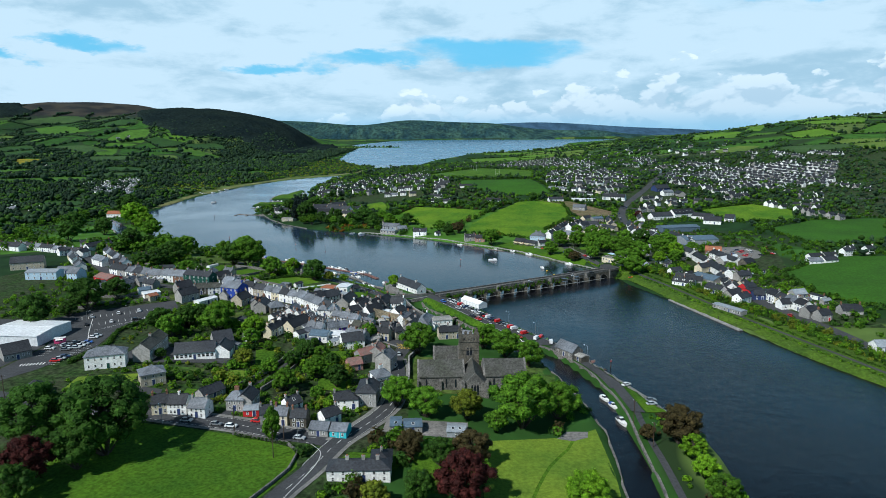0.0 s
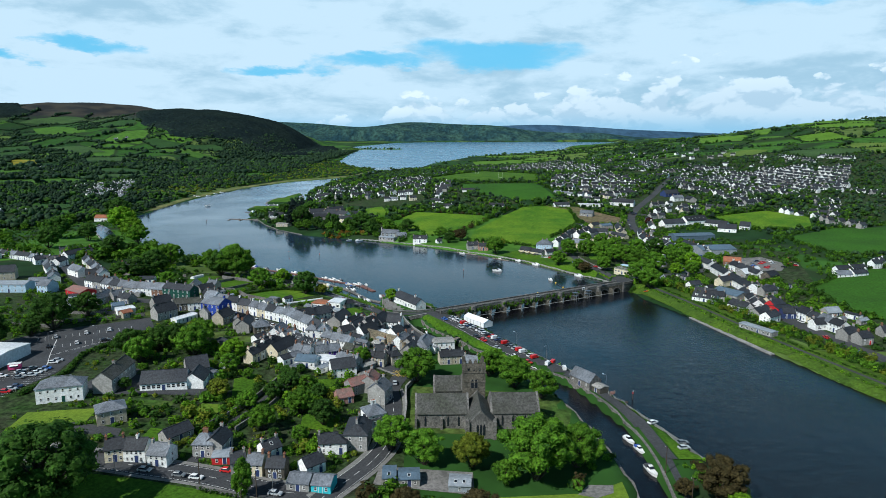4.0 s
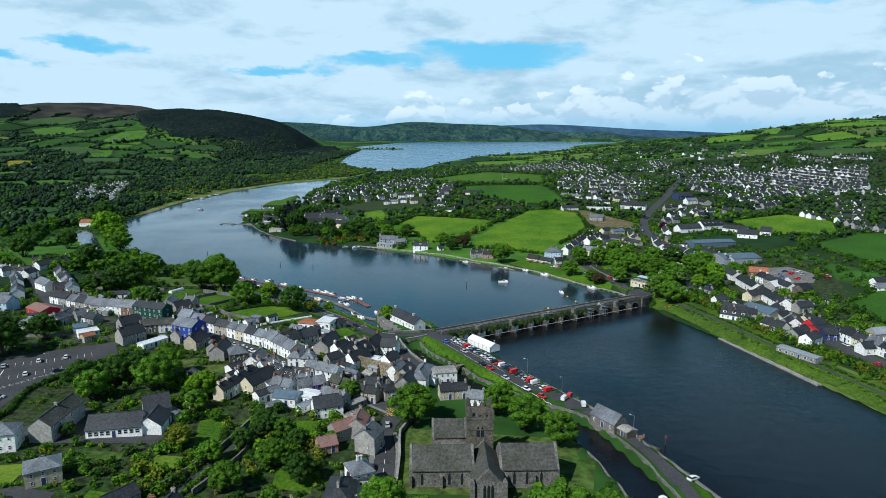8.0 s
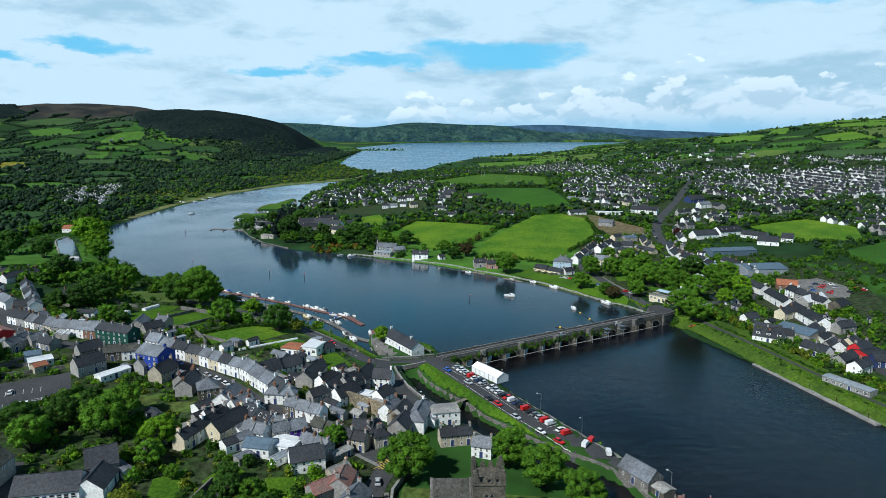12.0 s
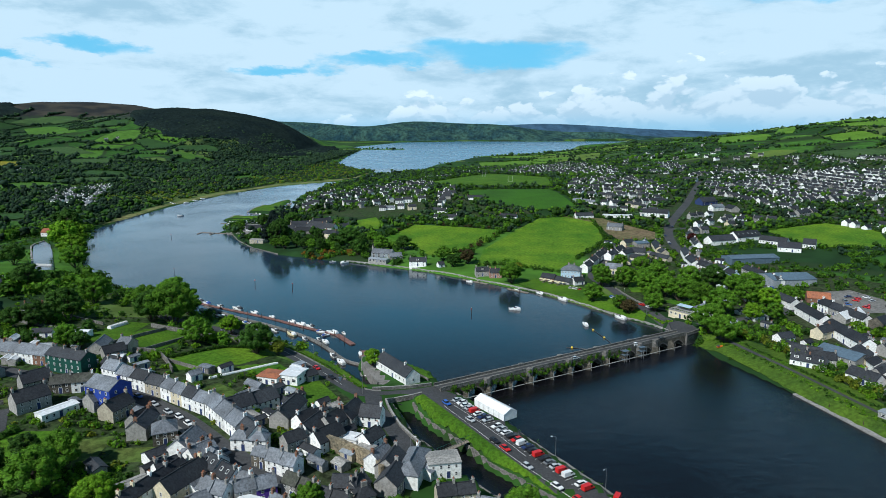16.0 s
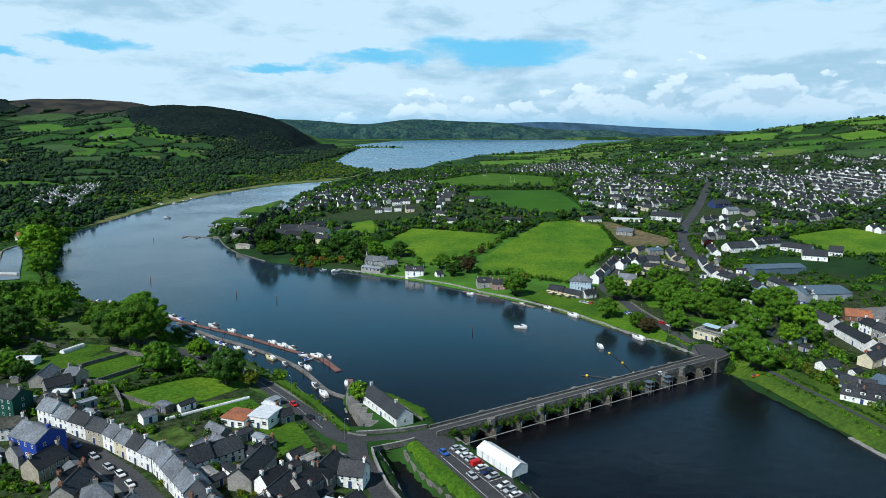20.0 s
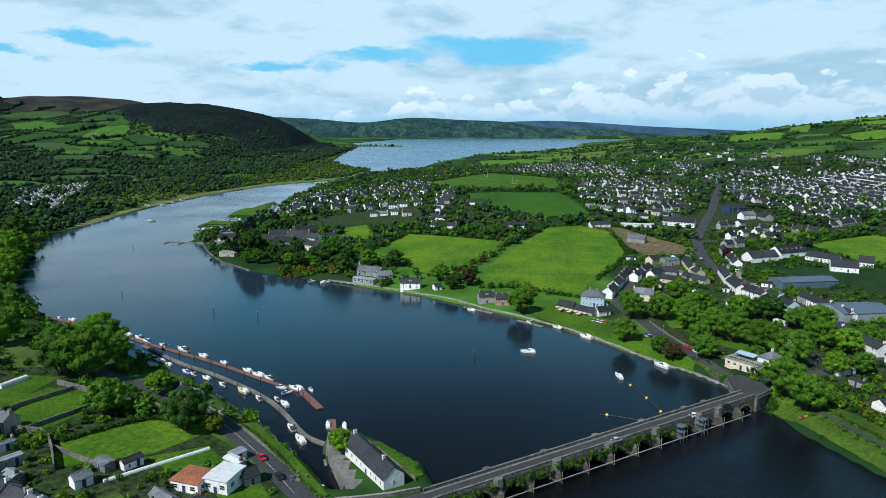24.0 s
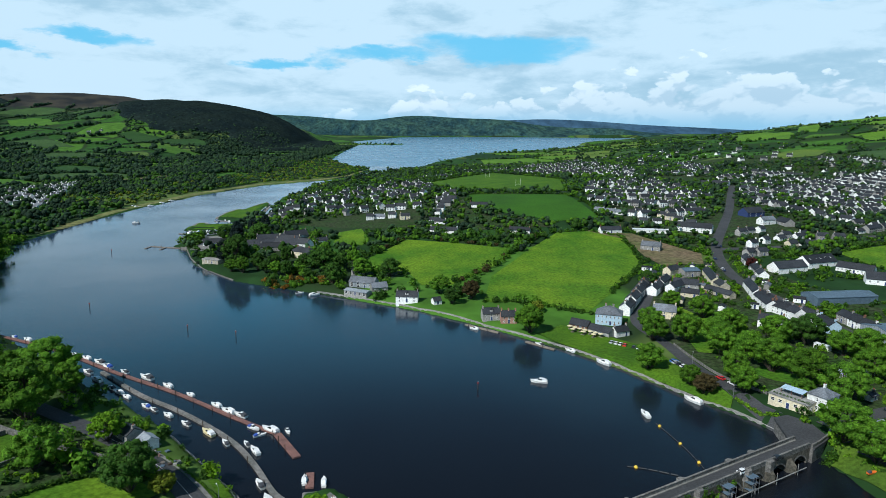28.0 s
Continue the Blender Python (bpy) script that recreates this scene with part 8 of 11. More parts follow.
POINT_ROWS = [(-57, 903, -28, 903, 4), (-166, 894, -196, 1067, 5), (-167, 960, -197, 1106, 3), (-152, 1033, -125, 1057, 4), (-127, 933, -102, 948, 4), (-146, 1122, -119, 1152, 4), (-189, 1102, -174, 1163, 3), (30, 1602, 126, 1556, 8), (126, 1496, 203, 1465, 7), (194, 1379, 257, 1374, 6), (256, 1574, 309, 1555, 5), (54, 1800, 136, 1806, 5), (340, 1322, 384, 1240, 6), (262, 1276, 294, 1200, 5), (-49, 1378, 10, 1407, 5), (346, 1121, 379, 1092, 5), (-578, 1081, -568, 1124, 6), (-514, 1007, -506, 1061, 7), (-584, 1163, -565, 1214, 6)]
OUTER_ROWS = [(-649, 1174, -628, 1219, 5), (-952, 1412, -843, 1337, 4), (-1076, 1711, -952, 1624, 4), (263, 454, 287, 461, 4), (292, 464, 322, 474, 5), (259, 440, 272, 442, 2), (338, 917, 360, 855, 6), (360, 855, 376, 776, 7), (418, 934, 440, 863, 7), (440, 863, 459, 790, 8), (532, 994, 547, 890, 8), (522, 1083, 548, 1008, 6), (556, 903, 554, 828, 5), (442, 1098, 472, 1035, 5), (368, 1050, 404, 1001, 5), (368, 733, 389, 688, 5), (383, 678, 399, 626, 6)]


def estate_house(kind):
    key = ("estate", kind)
    if key not in MADE:
        wall, roof, length, floors = ((WHITEWALL, SLATE, 9.5, 1), (WHITEWALL, SLATE, 8.0, 2), (CREAM, SLATE, 10.0, 2), (WHITEWALL, PALESLATE, 11.0, 1), (GREYWALL, SLATE, 9.0, 2), (WHITEWALL, SLATE, 12.0, 1))[kind]
        MADE[key] = house(0, 0, 0, length, 7.5, 2.8 if floors == 1 else 5.0, 38, wall, roof, chim=(1,) if kind % 2 else (-1,), floors=floors, bays=3, z=0, sides="f",
                          label=("white bungalow with dark slate roof in a garden estate", "white two-storey estate house with dark slate roof", "cream two-storey estate house with slate roof",
                                 "long white bungalow with pale slate roof", "grey two-storey estate house with slate roof", "long white bungalow with dark slate roof")[kind], group="estate houses", doors=kind % 2 == 0)
        TAKEN[-3:] = []
        return MADE[key], True
    return MADE[key], False


FARSHAPE = Shape()


def far_house(x, y, turn, length, eaves, tall, roof=1):
    """A house of the far estates, in the one mass that they form."""
    z, c, sn = height(x, y), math.cos(radians(turn)), math.sin(radians(turn))
    a, b = length / 2, 3.3
    shade = 3 if (x * 13 + y * 7) % 10 < 4 else 0

    def at(px, py, pz):
        return (x + c * px - sn * py, y + sn * px + c * py, z + pz)

    s = FARSHAPE
    top = eaves + 2.6
    s.hull([at(px, py, -2) for px, py in ((-a, -b), (a, -b), (a, b), (-a, b))], [at(px, py, eaves) for px, py in ((-a, -b), (a, -b), (a, b), (-a, b))], shade)
    for e in (-a, a):
        s.face([at(e, -b, eaves), at(e, b, eaves), at(e, 0, top)], shade)
    for sg in (-1, 1):
        lo = [at(-a - 0.2, sg * (b + 0.3), eaves - 0.2), at(a + 0.2, sg * (b + 0.3), eaves - 0.2), at(a + 0.2, 0, top), at(-a - 0.2, 0, top)]
        s.hull(lo, [(p[0], p[1], p[2] + 0.22) for p in lo], roof)
    s.hull([at(px, py, top - 0.6) for px, py in ((a - 1.4, -0.35), (a - 0.3, -0.35), (a - 0.3, 0.35), (a - 1.4, 0.35))], [at(px, py, top + 1.3) for px, py in ((a - 1.4, -0.35), (a - 0.3, -0.35), (a - 0.3, 0.35), (a - 1.4, 0.35))], 0)
    for fl in range(2 if tall else 1):
        for k in (-0.3, 0, 0.3):
            zz = 0.6 + fl * 1.9
            s.face([at(k * length - 0.55, -b - 0.03, zz), at(k * length + 0.55, -b - 0.03, zz), at(k * length + 0.55, -b - 0.03, zz + 1.0), at(k * length - 0.55, -b - 0.03, zz + 1.0)], 2)


rng = random.Random(4)
near_count = 0
for x0, y0, x1, y1, n in VILLAGE_ROWS + HILL_ROWS + POINT_ROWS + OUTER_ROWS:
    row_kind = rng.choice([0, 1, 1, 2, 3, 4, 5, 0])
    n = n + 2 if math.hypot(x1 - x0, y1 - y0) > n * 16 else n
    for k in range(n):
        u = (k + 0.5) / n
        x, y = x0 + (x1 - x0) * u + rng.uniform(-3, 3), y0 + (y1 - y0) * u + rng.uniform(-3, 3)
        if poly_distance([x], [y], WATERS[0])[0] < 12 or any(math.hypot(x - a, y - b) < 9 for a, b, _ in TAKEN[::3]):
            continue
        turn = math.degrees(math.atan2(y1 - y0, x1 - x0)) + rng.uniform(-8, 8)
        if abs((turn + 90) % 180 - 90) > 60:
            turn += 90
        if math.hypot(x, y - 250) > 640:
            tall = rng.random() < 0.6
            far_house(x, y, turn, rng.uniform(7, 11.5), 3.9 if tall else 2.2, tall)
        else:
            ob, first = estate_house(row_kind if rng.random() < 0.7 else rng.randrange(6))
            m = pose(x, y, height(x, y), 0, 0, turn)
            if first:
                ob.matrix_basis = m
            else:
                copy_thing(ob, m)
            near_count += 1
        for _ in range(3):
            TAKEN.append((x, y, 6.5))
# denser quarters: an outline filled with parallel rows (direction, gap between rows, gap in the row)
QUARTERS = [([(346, 1000), (489, 1106), (623, 1180), (708, 1143), (530, 875), (448, 884), (386, 884), (409, 951), (386, 962), (321, 912)], -70, 29, 9.8),
            ([(433, 795), (483, 805), (393, 671), (381, 673)], -65, 24, 10.5),
            ([(127, 1500), (200, 1720), (320, 1640), (330, 1380), (297, 1222), (158, 1300)], 12, 52, 13),
            ([(181, 1084), (251, 1158), (288, 1128), (297, 995), (266, 906), (210, 871), (153, 890)], 8, 38, 13),
            ([(431, 1471), (448, 1336), (405, 1227), (382, 1280)], -60, 24, 12),
            ([(-190, 900), (-205, 1040), (-150, 1180), (-60, 1330), (-20, 1180), (-20, 960), (-70, 880)], 35, 52, 19)]
LINES = [(370, 848, 451, 883, 15), (658, 1391, 666, 1358, 6), (692, 1365, 691, 1224, 13), (739, 1299, 752, 1210, 11), (626, 1178, 656, 1182, 4), (538, 1111, 600, 1152, 7), (393, 1182, 506, 1211, 11), (366, 1083, 476, 1125, 11), (179, 832, 251, 855, 8)]


OWN = [0]
WAYS = np.array([(a, b, w) for pts, w in ROADS for a, b in pts])
SMALL = {}


def small_house(x, y, turn, length, eaves, tall):
    """A plain estate house as a thing of its own: walls with window panes, roof, chimney and door."""
    grey = (x * 13 + y * 7) % 10 < 3
    long_ = 8.0 if length < 8.6 else 9.6
    key = (long_, tall, grey)
    if key not in SMALL:
        a, b, top = long_ / 2, 3.3, eaves + 2.6
        w = Shape()
        ring = [(-a, -b), (a, -b), (a, b), (-a, b)]
        w.hull([(px, py, -2) for px, py in ring], [(px, py, eaves) for px, py in ring])
        for e in (-a, a):
            w.face([(e, -b, eaves), (e, b, eaves), (e, 0, top)])
        for fl in range(2 if tall else 1):
            for k in (-0.3, 0, 0.3):
                if k or fl:
                    w.box(k * long_, -b - 0.02, 0.7 + fl * 1.9, 1.1, 0.08, 1.0, 1)
        f = Shape()
        for sg in (-1, 1):
            lo = [(-a - 0.2, sg * (b + 0.3), eaves - 0.2), (a + 0.2, sg * (b + 0.3), eaves - 0.2), (a + 0.2, 0, top), (-a - 0.2, 0, top)]
            f.hull(lo, [(p[0], p[1], p[2] + 0.22) for p in lo])
        SMALL[key] = w.mesh("wall", [GREYWALL if grey else WHITEWALL, GLASS]), f.mesh("roof", [SLATE]), chimney_mesh(GREYWALL if grey else WHITEWALL, 0.95, 0.95), (a - 0.8, top)
    wall, roof, stack, (cx, top) = SMALL[key]
    root = new("estate_house")
    root.matrix_basis = pose(x, y, height(x, y), 0, 0, turn)
    tagged(root, ("grey" if grey else "white") + (" two-storey" if tall else " single-storey") + " estate house with dark slate roof", "house", "estate houses")
    part("wall", wall, None, root)
    part("roof", roof, None, root)
    part("chimney", stack, None, root, at=pose(cx, 0, top + 0.1, 0, 0, 90))
    part("door", door_mesh(NAVY), None, root, at=pose(0, -3.3, 0.05))


def stand(x, y, turn, length, eaves, tall, near, roof=1):
    if poly_distance([x], [y], WATERS[0])[0] < 12 or any(abs(x - a) < near and abs(y - b) < near and math.hypot(x - a, y - b) < near for a, b, _ in TAKEN[::3]):
        return
    if any(min(q[0] for q in f) - 5 < x < max(q[0] for q in f) + 5 and poly_distance([x], [y], f)[0] < 4 for f in FIELDS) or (np.hypot(x - WAYS[:, 0], y - WAYS[:, 1]) < WAYS[:, 2] + 5).any():
        return
    if roof == 1 and x > 140 and math.hypot(x, y - 250) < 860 and OWN[0] < 150:
        OWN[0] += 1
        small_house(x, y, turn, length, 4.6 if tall else 2.8, tall)
    else:
        far_house(x, y, turn, length, eaves, tall, roof)
    for _ in range(3):
        TAKEN.append((x, y, 4.0))


def filled(outline, turn, rows, step, put):
    c, sn = math.cos(radians(turn)), math.sin(radians(turn))
    us = [px * c + py * sn for px, py in outline]
    vs = [-px * sn + py * c for px, py in outline]
    v = min(vs) + rows / 2
    while v < max(vs):
        bend, u = rng.uniform(-4, 4), min(us) + rng.uniform(0, step)
        while u < max(us):
            w = v + bend * math.sin(u / 45)
            x, y = u * c - w * sn, u * sn + w * c
            if poly_distance([x], [y], outline)[0] < 0 and rng.random() < 0.9:
                put(x, y, turn)
            u += step * rng.uniform(0.95, 1.15)
        v += rows


for outline, turn, rows, step in QUARTERS:
    tall = rng.random() < 0.7
    filled(outline, turn, rows, step, lambda x, y, t: stand(x, y, t + (90 if rng.random() < 0.3 else 0) + rng.uniform(-5, 5), rng.uniform(7.5, 9.5), 4.6 if tall else 2.8, tall, 8.0))
for x0, y0, x1, y1, n in LINES:
    for k in range(n):
        u = (k + 0.5) / n
        stand(x0 + (x1 - x0) * u, y0 + (y1 - y0) * u, math.degrees(math.atan2(y1 - y0, x1 - x0)) + rng.uniform(-6, 6), rng.uniform(7.5, 10), rng.choice((2.8, 4.6)), True, 8.0)
# a park of small mobile homes on the west shore, and farmhouses beyond
filled([(-588, 1080), (-646, 1244), (-628, 1340), (-582, 1254), (-529, 1108), (-486, 1002), (-566, 1048)], 70, 13, 9.0, lambda x, y, t: stand(x, y, t + 90 + rng.uniform(-6, 6), 8.5, 2.3, False, 7.0, 4 if rng.random() < 0.7 else 1))
for x, y in ((-1030, 1640), (-1012, 1652), (-1040, 1668), (-996, 1610), (-905, 1795), (-890, 1812), (-878, 1800), (-1720, 2500), (-1700, 2520), (-560, 795), (-548, 812), (-536, 800), (-524, 818), (-512, 806), (-1180, 2380), (-1150, 2400)):
    stand(x, y, rng.uniform(-30, 30), rng.uniform(9, 14), 3.2, False, 9.0, rng.choice((1, 4)))
for _ in range(60):
    stand(rng.uniform(260, 720), rng.uniform(1250, 1900), rng.uniform(-40, 40), rng.uniform(8, 12), rng.choice((2.8, 4.4)), False, 26.0)
tagged(new("estate_houses", FARSHAPE.mesh("estate_houses", [WHITEWALL, SLATE, GLASS, GREYWALL, PALESLATE])), "rows of white houses with dark slate roofs in the far estates", "houses", kind="stuff")
# ------------------------------------------------------------ mill, quay and boats
house(-19.0, 379.6, -56, 24.0, 6.4, 3.7, 40, WHITEWALL, SLATE, chim=(-1, 0.55), floors=1, bays=8, sides="fr", k=1, win=(0.8, 1.2), label="long low white mill with weathered slate roof on the quay", category="mill", z=4.35)
house(55.4, 272.2, -58, 11.0, 6.2, 3.0, 40, STONE, PALESLATE, chim=(), floors=1, bays=3, sides="f", k=1, label="old stone boat store with pale weathered slate roof on the quay", category="boathouse")
house(59.6, 265.0, -62, 4.4, 4.4, 2.2, 14, OLDSTONE, CONCRETE, chim=(), floors=1, bays=1, k=1, label="low stone lean-to with flat roof beside the boat store", category="shed")


def marquee():
    base = new("marquee")
    base.matrix_basis = pose(17.4, 346.6, height(15, 345) + 0.15, 0, 0, -54)
    tagged(base, "long white canvas marquee on the quay", "tent")
    L, D, E, R = 16.0, 5.6, 2.5, 3.9
    s = Shape()
    s.hull([(-L / 2, -D / 2, 0), (L / 2, -D / 2, 0), (L / 2, D / 2, 0), (-L / 2, D / 2, 0)], [(-L / 2, -D / 2, E), (L / 2, -D / 2, E), (L / 2, D / 2, E), (-L / 2, D / 2, E)])
    for x in (-L / 2, L / 2 - 0.1):
        s.hull([(x, -D / 2, E), (x, D / 2, E), (x, 0, R)], [(x + 0.1, -D / 2, E), (x + 0.1, D / 2, E), (x + 0.1, 0, R)])
    part("wall", s, CANVAS, base)
    s = Shape()
    n = 6
    for sg in (-1, 1):
        for k in range(n):
            x0, x1 = -L / 2 - 0.1 + k * (L + 0.2) / n, -L / 2 - 0.1 + (k + 1) * (L + 0.2) / n
            mid = (x0 + x1) / 2
            for a, b, da, db in ((x0, mid, 0, 0.07), (mid, x1, 0.07, 0)):
                lo = [(a, sg * (D / 2 + 0.15), E - 0.1), (b, sg * (D / 2 + 0.15), E - 0.1), (b, 0, R - db), (a, 0, R - da)]
                s.hull(lo, [(p[0], p[1], p[2] + 0.06) for p in lo])
    part("canopy", s, CANVAS, base)
    for k in range(n + 1):
        for sg in (-1, 1):
            s = Shape()
            s.box(-L / 2 + k * L / n, sg * (D / 2 + 0.06), 0, 0.12, 0.12, E)
            part("pole", s, STEEL, base)
    return base


marquee()


def lamp_post(x, y, high=7.0, z=None):
    if "lamp" not in MADE:
        s = Shape()
        s.tube([(0, 0, 0), (0, 0, 0.9), (0, 0, high)], [0.11, 0.08, 0.05], 6)
        pole = s.mesh("pole", [STEEL])
        s = Shape()
        s.tube([(0, 0, high), (0.4, 0, high + 0.25), (1.2, 0, high + 0.3)], [0.04, 0.04, 0.035], 5)
        arm = s.mesh("arm", [STEEL])
        s = Shape()
        s.box(1.4, 0, high + 0.24, 0.6, 0.22, 0.14)
        MADE["lamp"] = (pole, arm, s.mesh("lantern", [GELCOAT]))
    root = new("street_lamp")
    root.matrix_basis = pose(x, y, height(x, y) if z is None else z, 0, 0, (x * 37) % 360)
    tagged(root, "grey steel street lamp with single arm", "street lamp", "street lamps")
    for n, m in zip(("pole", "arm", "lantern"), MADE["lamp"]):
        part(n, m, None, root)


for x, y in ((22, 341), (34, 320), (45, 302), (62, 266), (-22, 216), (-22, 240), (-45, 187), (-90, 195), (-120, 203), (-10, 312), (-30, 357), (-55, 393), (108, 470), (104, 500), (-150, 300), (-165, 290), (190, 470), (188, 420), (184, 360)):
    lamp_post(x, y)


def utility_pole(x, y, high=8.5):
    root = new("utility_pole")
    root.matrix_basis = pose(x, y, height(x, y), 0, 0, (x * 13) % 180)
    tagged(root, "wooden utility pole with crossbar", "utility pole", "utility poles")
    s = Shape()
    s.tube([(0, 0, -0.5), (0, 0, high)], [0.14, 0.10], 6)
    part("pole", s, DARKWOOD, root)
    s = Shape()
    s.box(0, 0, high - 0.6, 1.6, 0.1, 0.1)
    part("crossbar", s, DARKWOOD, root)
    for k in (-0.7, 0, 0.7):
        s = Shape()
        s.tube([(k, 0, high - 0.5), (k, 0, high - 0.28)], [0.05, 0.04], 6)
        part("insulator", s, TRIM, root)


for x, y in ((-49, 186), (-66, 192), (-50, 177), (65, 188), (64, 205), (-150, 210)):
    utility_pole(x, y)


# parked cars on the quay: nose to the water, and along the street
rng = random.Random(12)
COLOURS = ["white", "silver", "grey", "black", "red", "blue", "navy", "silver", "white", "red"]
QUAY = [("silver", 0), ("white", 0), ("white", 0), ("silver", 0), ("red", 1), ("white", 0), ("navy", 0), ("silver", 0), (None, 0), ("white", 0), ("silver", 0), ("white", 0), ("black", 0), ("red", 0), ("white", 1), ("navy", 0), ("black", 0),
        ("red", 1), ("black", 0), ("grey", 0), ("silver", 0), ("red", 1), ("white", 1), (None, 0), ("white", 0), ("red", 1)]
for k, (paint, big) in enumerate(QUAY):
    x, y = 1.7 + 0.535 * (k + 0.5) * 2.6 + 0.845 * 2.6, 354 - 0.845 * (k + 0.5) * 2.6 + 0.535 * 2.6
    if paint and big:
        van(x, y, 32 + rng.uniform(-2, 2), paint)
    elif paint:
        car(x, y, 32 + rng.uniform(-3, 3) + (180 if rng.random() < 0.3 else 0), paint)
for x, y, p in ((0.5, 351, "blue"), (8.5, 338.5, "silver"), (15.5, 324.5, "black"), (18.5, 320, "red"), (24, 310, "silver"), (31, 300, "white"), (36, 294, "red")):
    car(x, y, -57 + rng.uniform(-3, 3), p)
for x, y in ((44, 292), (50, 287), (47, 297)):
    van(x, y, rng.uniform(0, 90), rng.choice(("red", "white")))
for x, y, t, p in ((-112, 349, -30, "navy"), (-106, 345.5, -35, "blue"), (-98, 340, -38, "silver"), (-91, 334.5, -40, "silver"), (-86, 331, -42, "white"), (-81, 326, -45, "white"), (-72, 316.5, -47, "silver"), (-63, 308, -40, "grey"),
                   (-20, 253, 88, "white"), (-19, 267, 95, "silver"), (-21, 240, 90, "black"), (-21, 233, 90, "grey"), (-45, 189, -12, "silver"), (-98, 205.2, -8, "black"), (-91, 204.8, -6, "grey"), (-86.5, 204.4, -6, "blue"), (-80.5, 203.8, -6, "black"),
                   (-83, 197, -8, "silver"), (-73, 195.5, -8, "grey"), (-68, 194.8, -8, "white"), (-56, 192.6, -12, "grey"), (-61, 199, -10, "red"), (-52, 383, -54, "red"), (-44, 372, -55, "black"), (55, 396, 30, "silver"), (86, 414, 30, "white"), (100, 422, 30, "black"), (120, 441, 30, "silver"), (128, 444, 28, "grey"),
                   (71, 238, 30, "white"), (75, 220, 10, "silver"), (76, 224, 10, "grey"), (112, 480, 110, "white"), (110, 486, 110, "red")):
    zz = DECK + 0.02 if 50 < x < 112 and y > 390 and y < 430 else None
    car(x, y, t, p, z=zz)
for x, y, t, p in ((-153, 259, 10, "silver"), (-152.6, 261.4, 10, "white"), (-152.2, 263.7, 10, "silver"), (-156, 256.5, 10, "grey"), (-155.6, 259, 10, "white"), (-151.8, 266, 10, "blue"), (-153, 272.5, 12, "white"), (-152.6, 275, 12, "silver"), (-152.4, 243.6, 10, "red"), (-151.9, 246, 10, "silver"), (-151.5, 248.4, 10, "navy"),
                   (-163.3, 258, 5, "white"), (-159.4, 262.5, 60, "silver"), (-157, 266, 60, "grey"), (-170, 303, 120, "silver"), (-160, 309, 120, "white"), (-152, 313.5, 120, "white"), (-166, 291, 120, "black"), (-157, 296, 120, "white"), (-175, 286, 30, "silver"), (-147, 300, 30, "black")):
    car(x, y, t + rng.uniform(-3, 3), p)
van(-140.8, 304.2, 30, "white")
for k in range(8):
    car(98.9 + k * 0.6 + rng.uniform(-0.3, 0.3), 507 - k * 2.2, 20 + rng.uniform(-6, 6), rng.choice(COLOURS))
for k in range(8):
    if k != 4:
        car(79.4 + k * 1.65, 534 - k * 1.5, 60 + rng.uniform(-6, 6), rng.choice(COLOURS))
for k in range(26):
    u = rng.uniform(0, 1)
    p = smooth_line([(192, 260), (186, 321), (180, 360), (184, 420), (191, 470), (196, 505), (193, 550), (188, 650), (205, 722), (244, 803)], 4)[int(u * 118)]
    car(p[0] + rng.choice((-3, 3)), p[1], 85 + rng.uniform(-8, 8), rng.choice(COLOURS))
for k in range(14):
    car(216 + rng.uniform(0, 40), 470 + rng.uniform(0, 30), rng.uniform(0, 360), rng.choice(COLOURS), group="cars in the yard")


def pontoon(name, pts, width, deck, label, posts=12.0, rail=False, high=0.45):
    """A floating walkway: a deck of planks on floats, with mooring posts along it."""
    line = smooth_line(pts, 3.0)
    root = new(name)
    root.matrix_basis = pose(0, 0, 0)
    tagged(root, label, "jetty")
    for a, b in zip(line, line[1:]):
        d = Vector(b) - Vector(a)
        t = math.degrees(math.atan2(d.y, d.x))
        s = Shape()
        s.box(0, 0, -0.05, d.length - 0.05, width, high + 0.05)
        part("deck_section", s, deck, root, at=pose((a[0] + b[0]) / 2, (a[1] + b[1]) / 2, 0, 0, 0, t))
    for x, y, t in along(line, posts, width / 2 + 0.15):
        s = Shape()
        s.tube([(0, 0, -2), (0, 0, 2.2)], [0.15, 0.13], 6)
        part("mooring_post", s, DARKWOOD, root, at=pose(x, y, 0))
        if rail:
            s = Shape()
            s.box(0, 0, high, posts * 0.8, 0.06, 0.9)
            part("rail", s, deck, root, at=pose(x, y, 0, 0, 0, t))
    return root


pontoon("jetty", [(-44, 429), (-54, 444)], 2.6, REDWOOD, "red-stained timber jetty end", 6)
pontoon("jetty", [(-54, 444), (-71, 455), (-101, 476), (-136, 497), (-175, 522), (-214, 541)], 1.6, REDWOOD, "long red-brown timber pontoon with mooring posts", 11)
pontoon("jetty", [(-36.5, 412), (-38, 420)], 2.4, REDWOOD, "short timber pontoon by the mill", 5)
pontoon("walkway", [(-37, 402), (-45, 408), (-55, 423), (-65, 436), (-79, 449), (-96, 462), (-114, 474), (-140, 496)], 1.6, YARD, "narrow concrete walkway between canal and river", 16, high=0.7)
pontoon("rowing_pontoon", [(135.5, 372), (142, 345), (150, 312)], 2.4, CONCRETE, "long pale rowing pontoon along the bank", 14)
pontoon("jetty", [(-219, 767), (-232, 770), (-246, 774)], 1.8, DECKWOOD, "weathered timber marina jetty", 8)
pontoon("jetty", [(-232, 770), (-233, 760)], 1.6, DECKWOOD, "short timber marina jetty finger", 8)
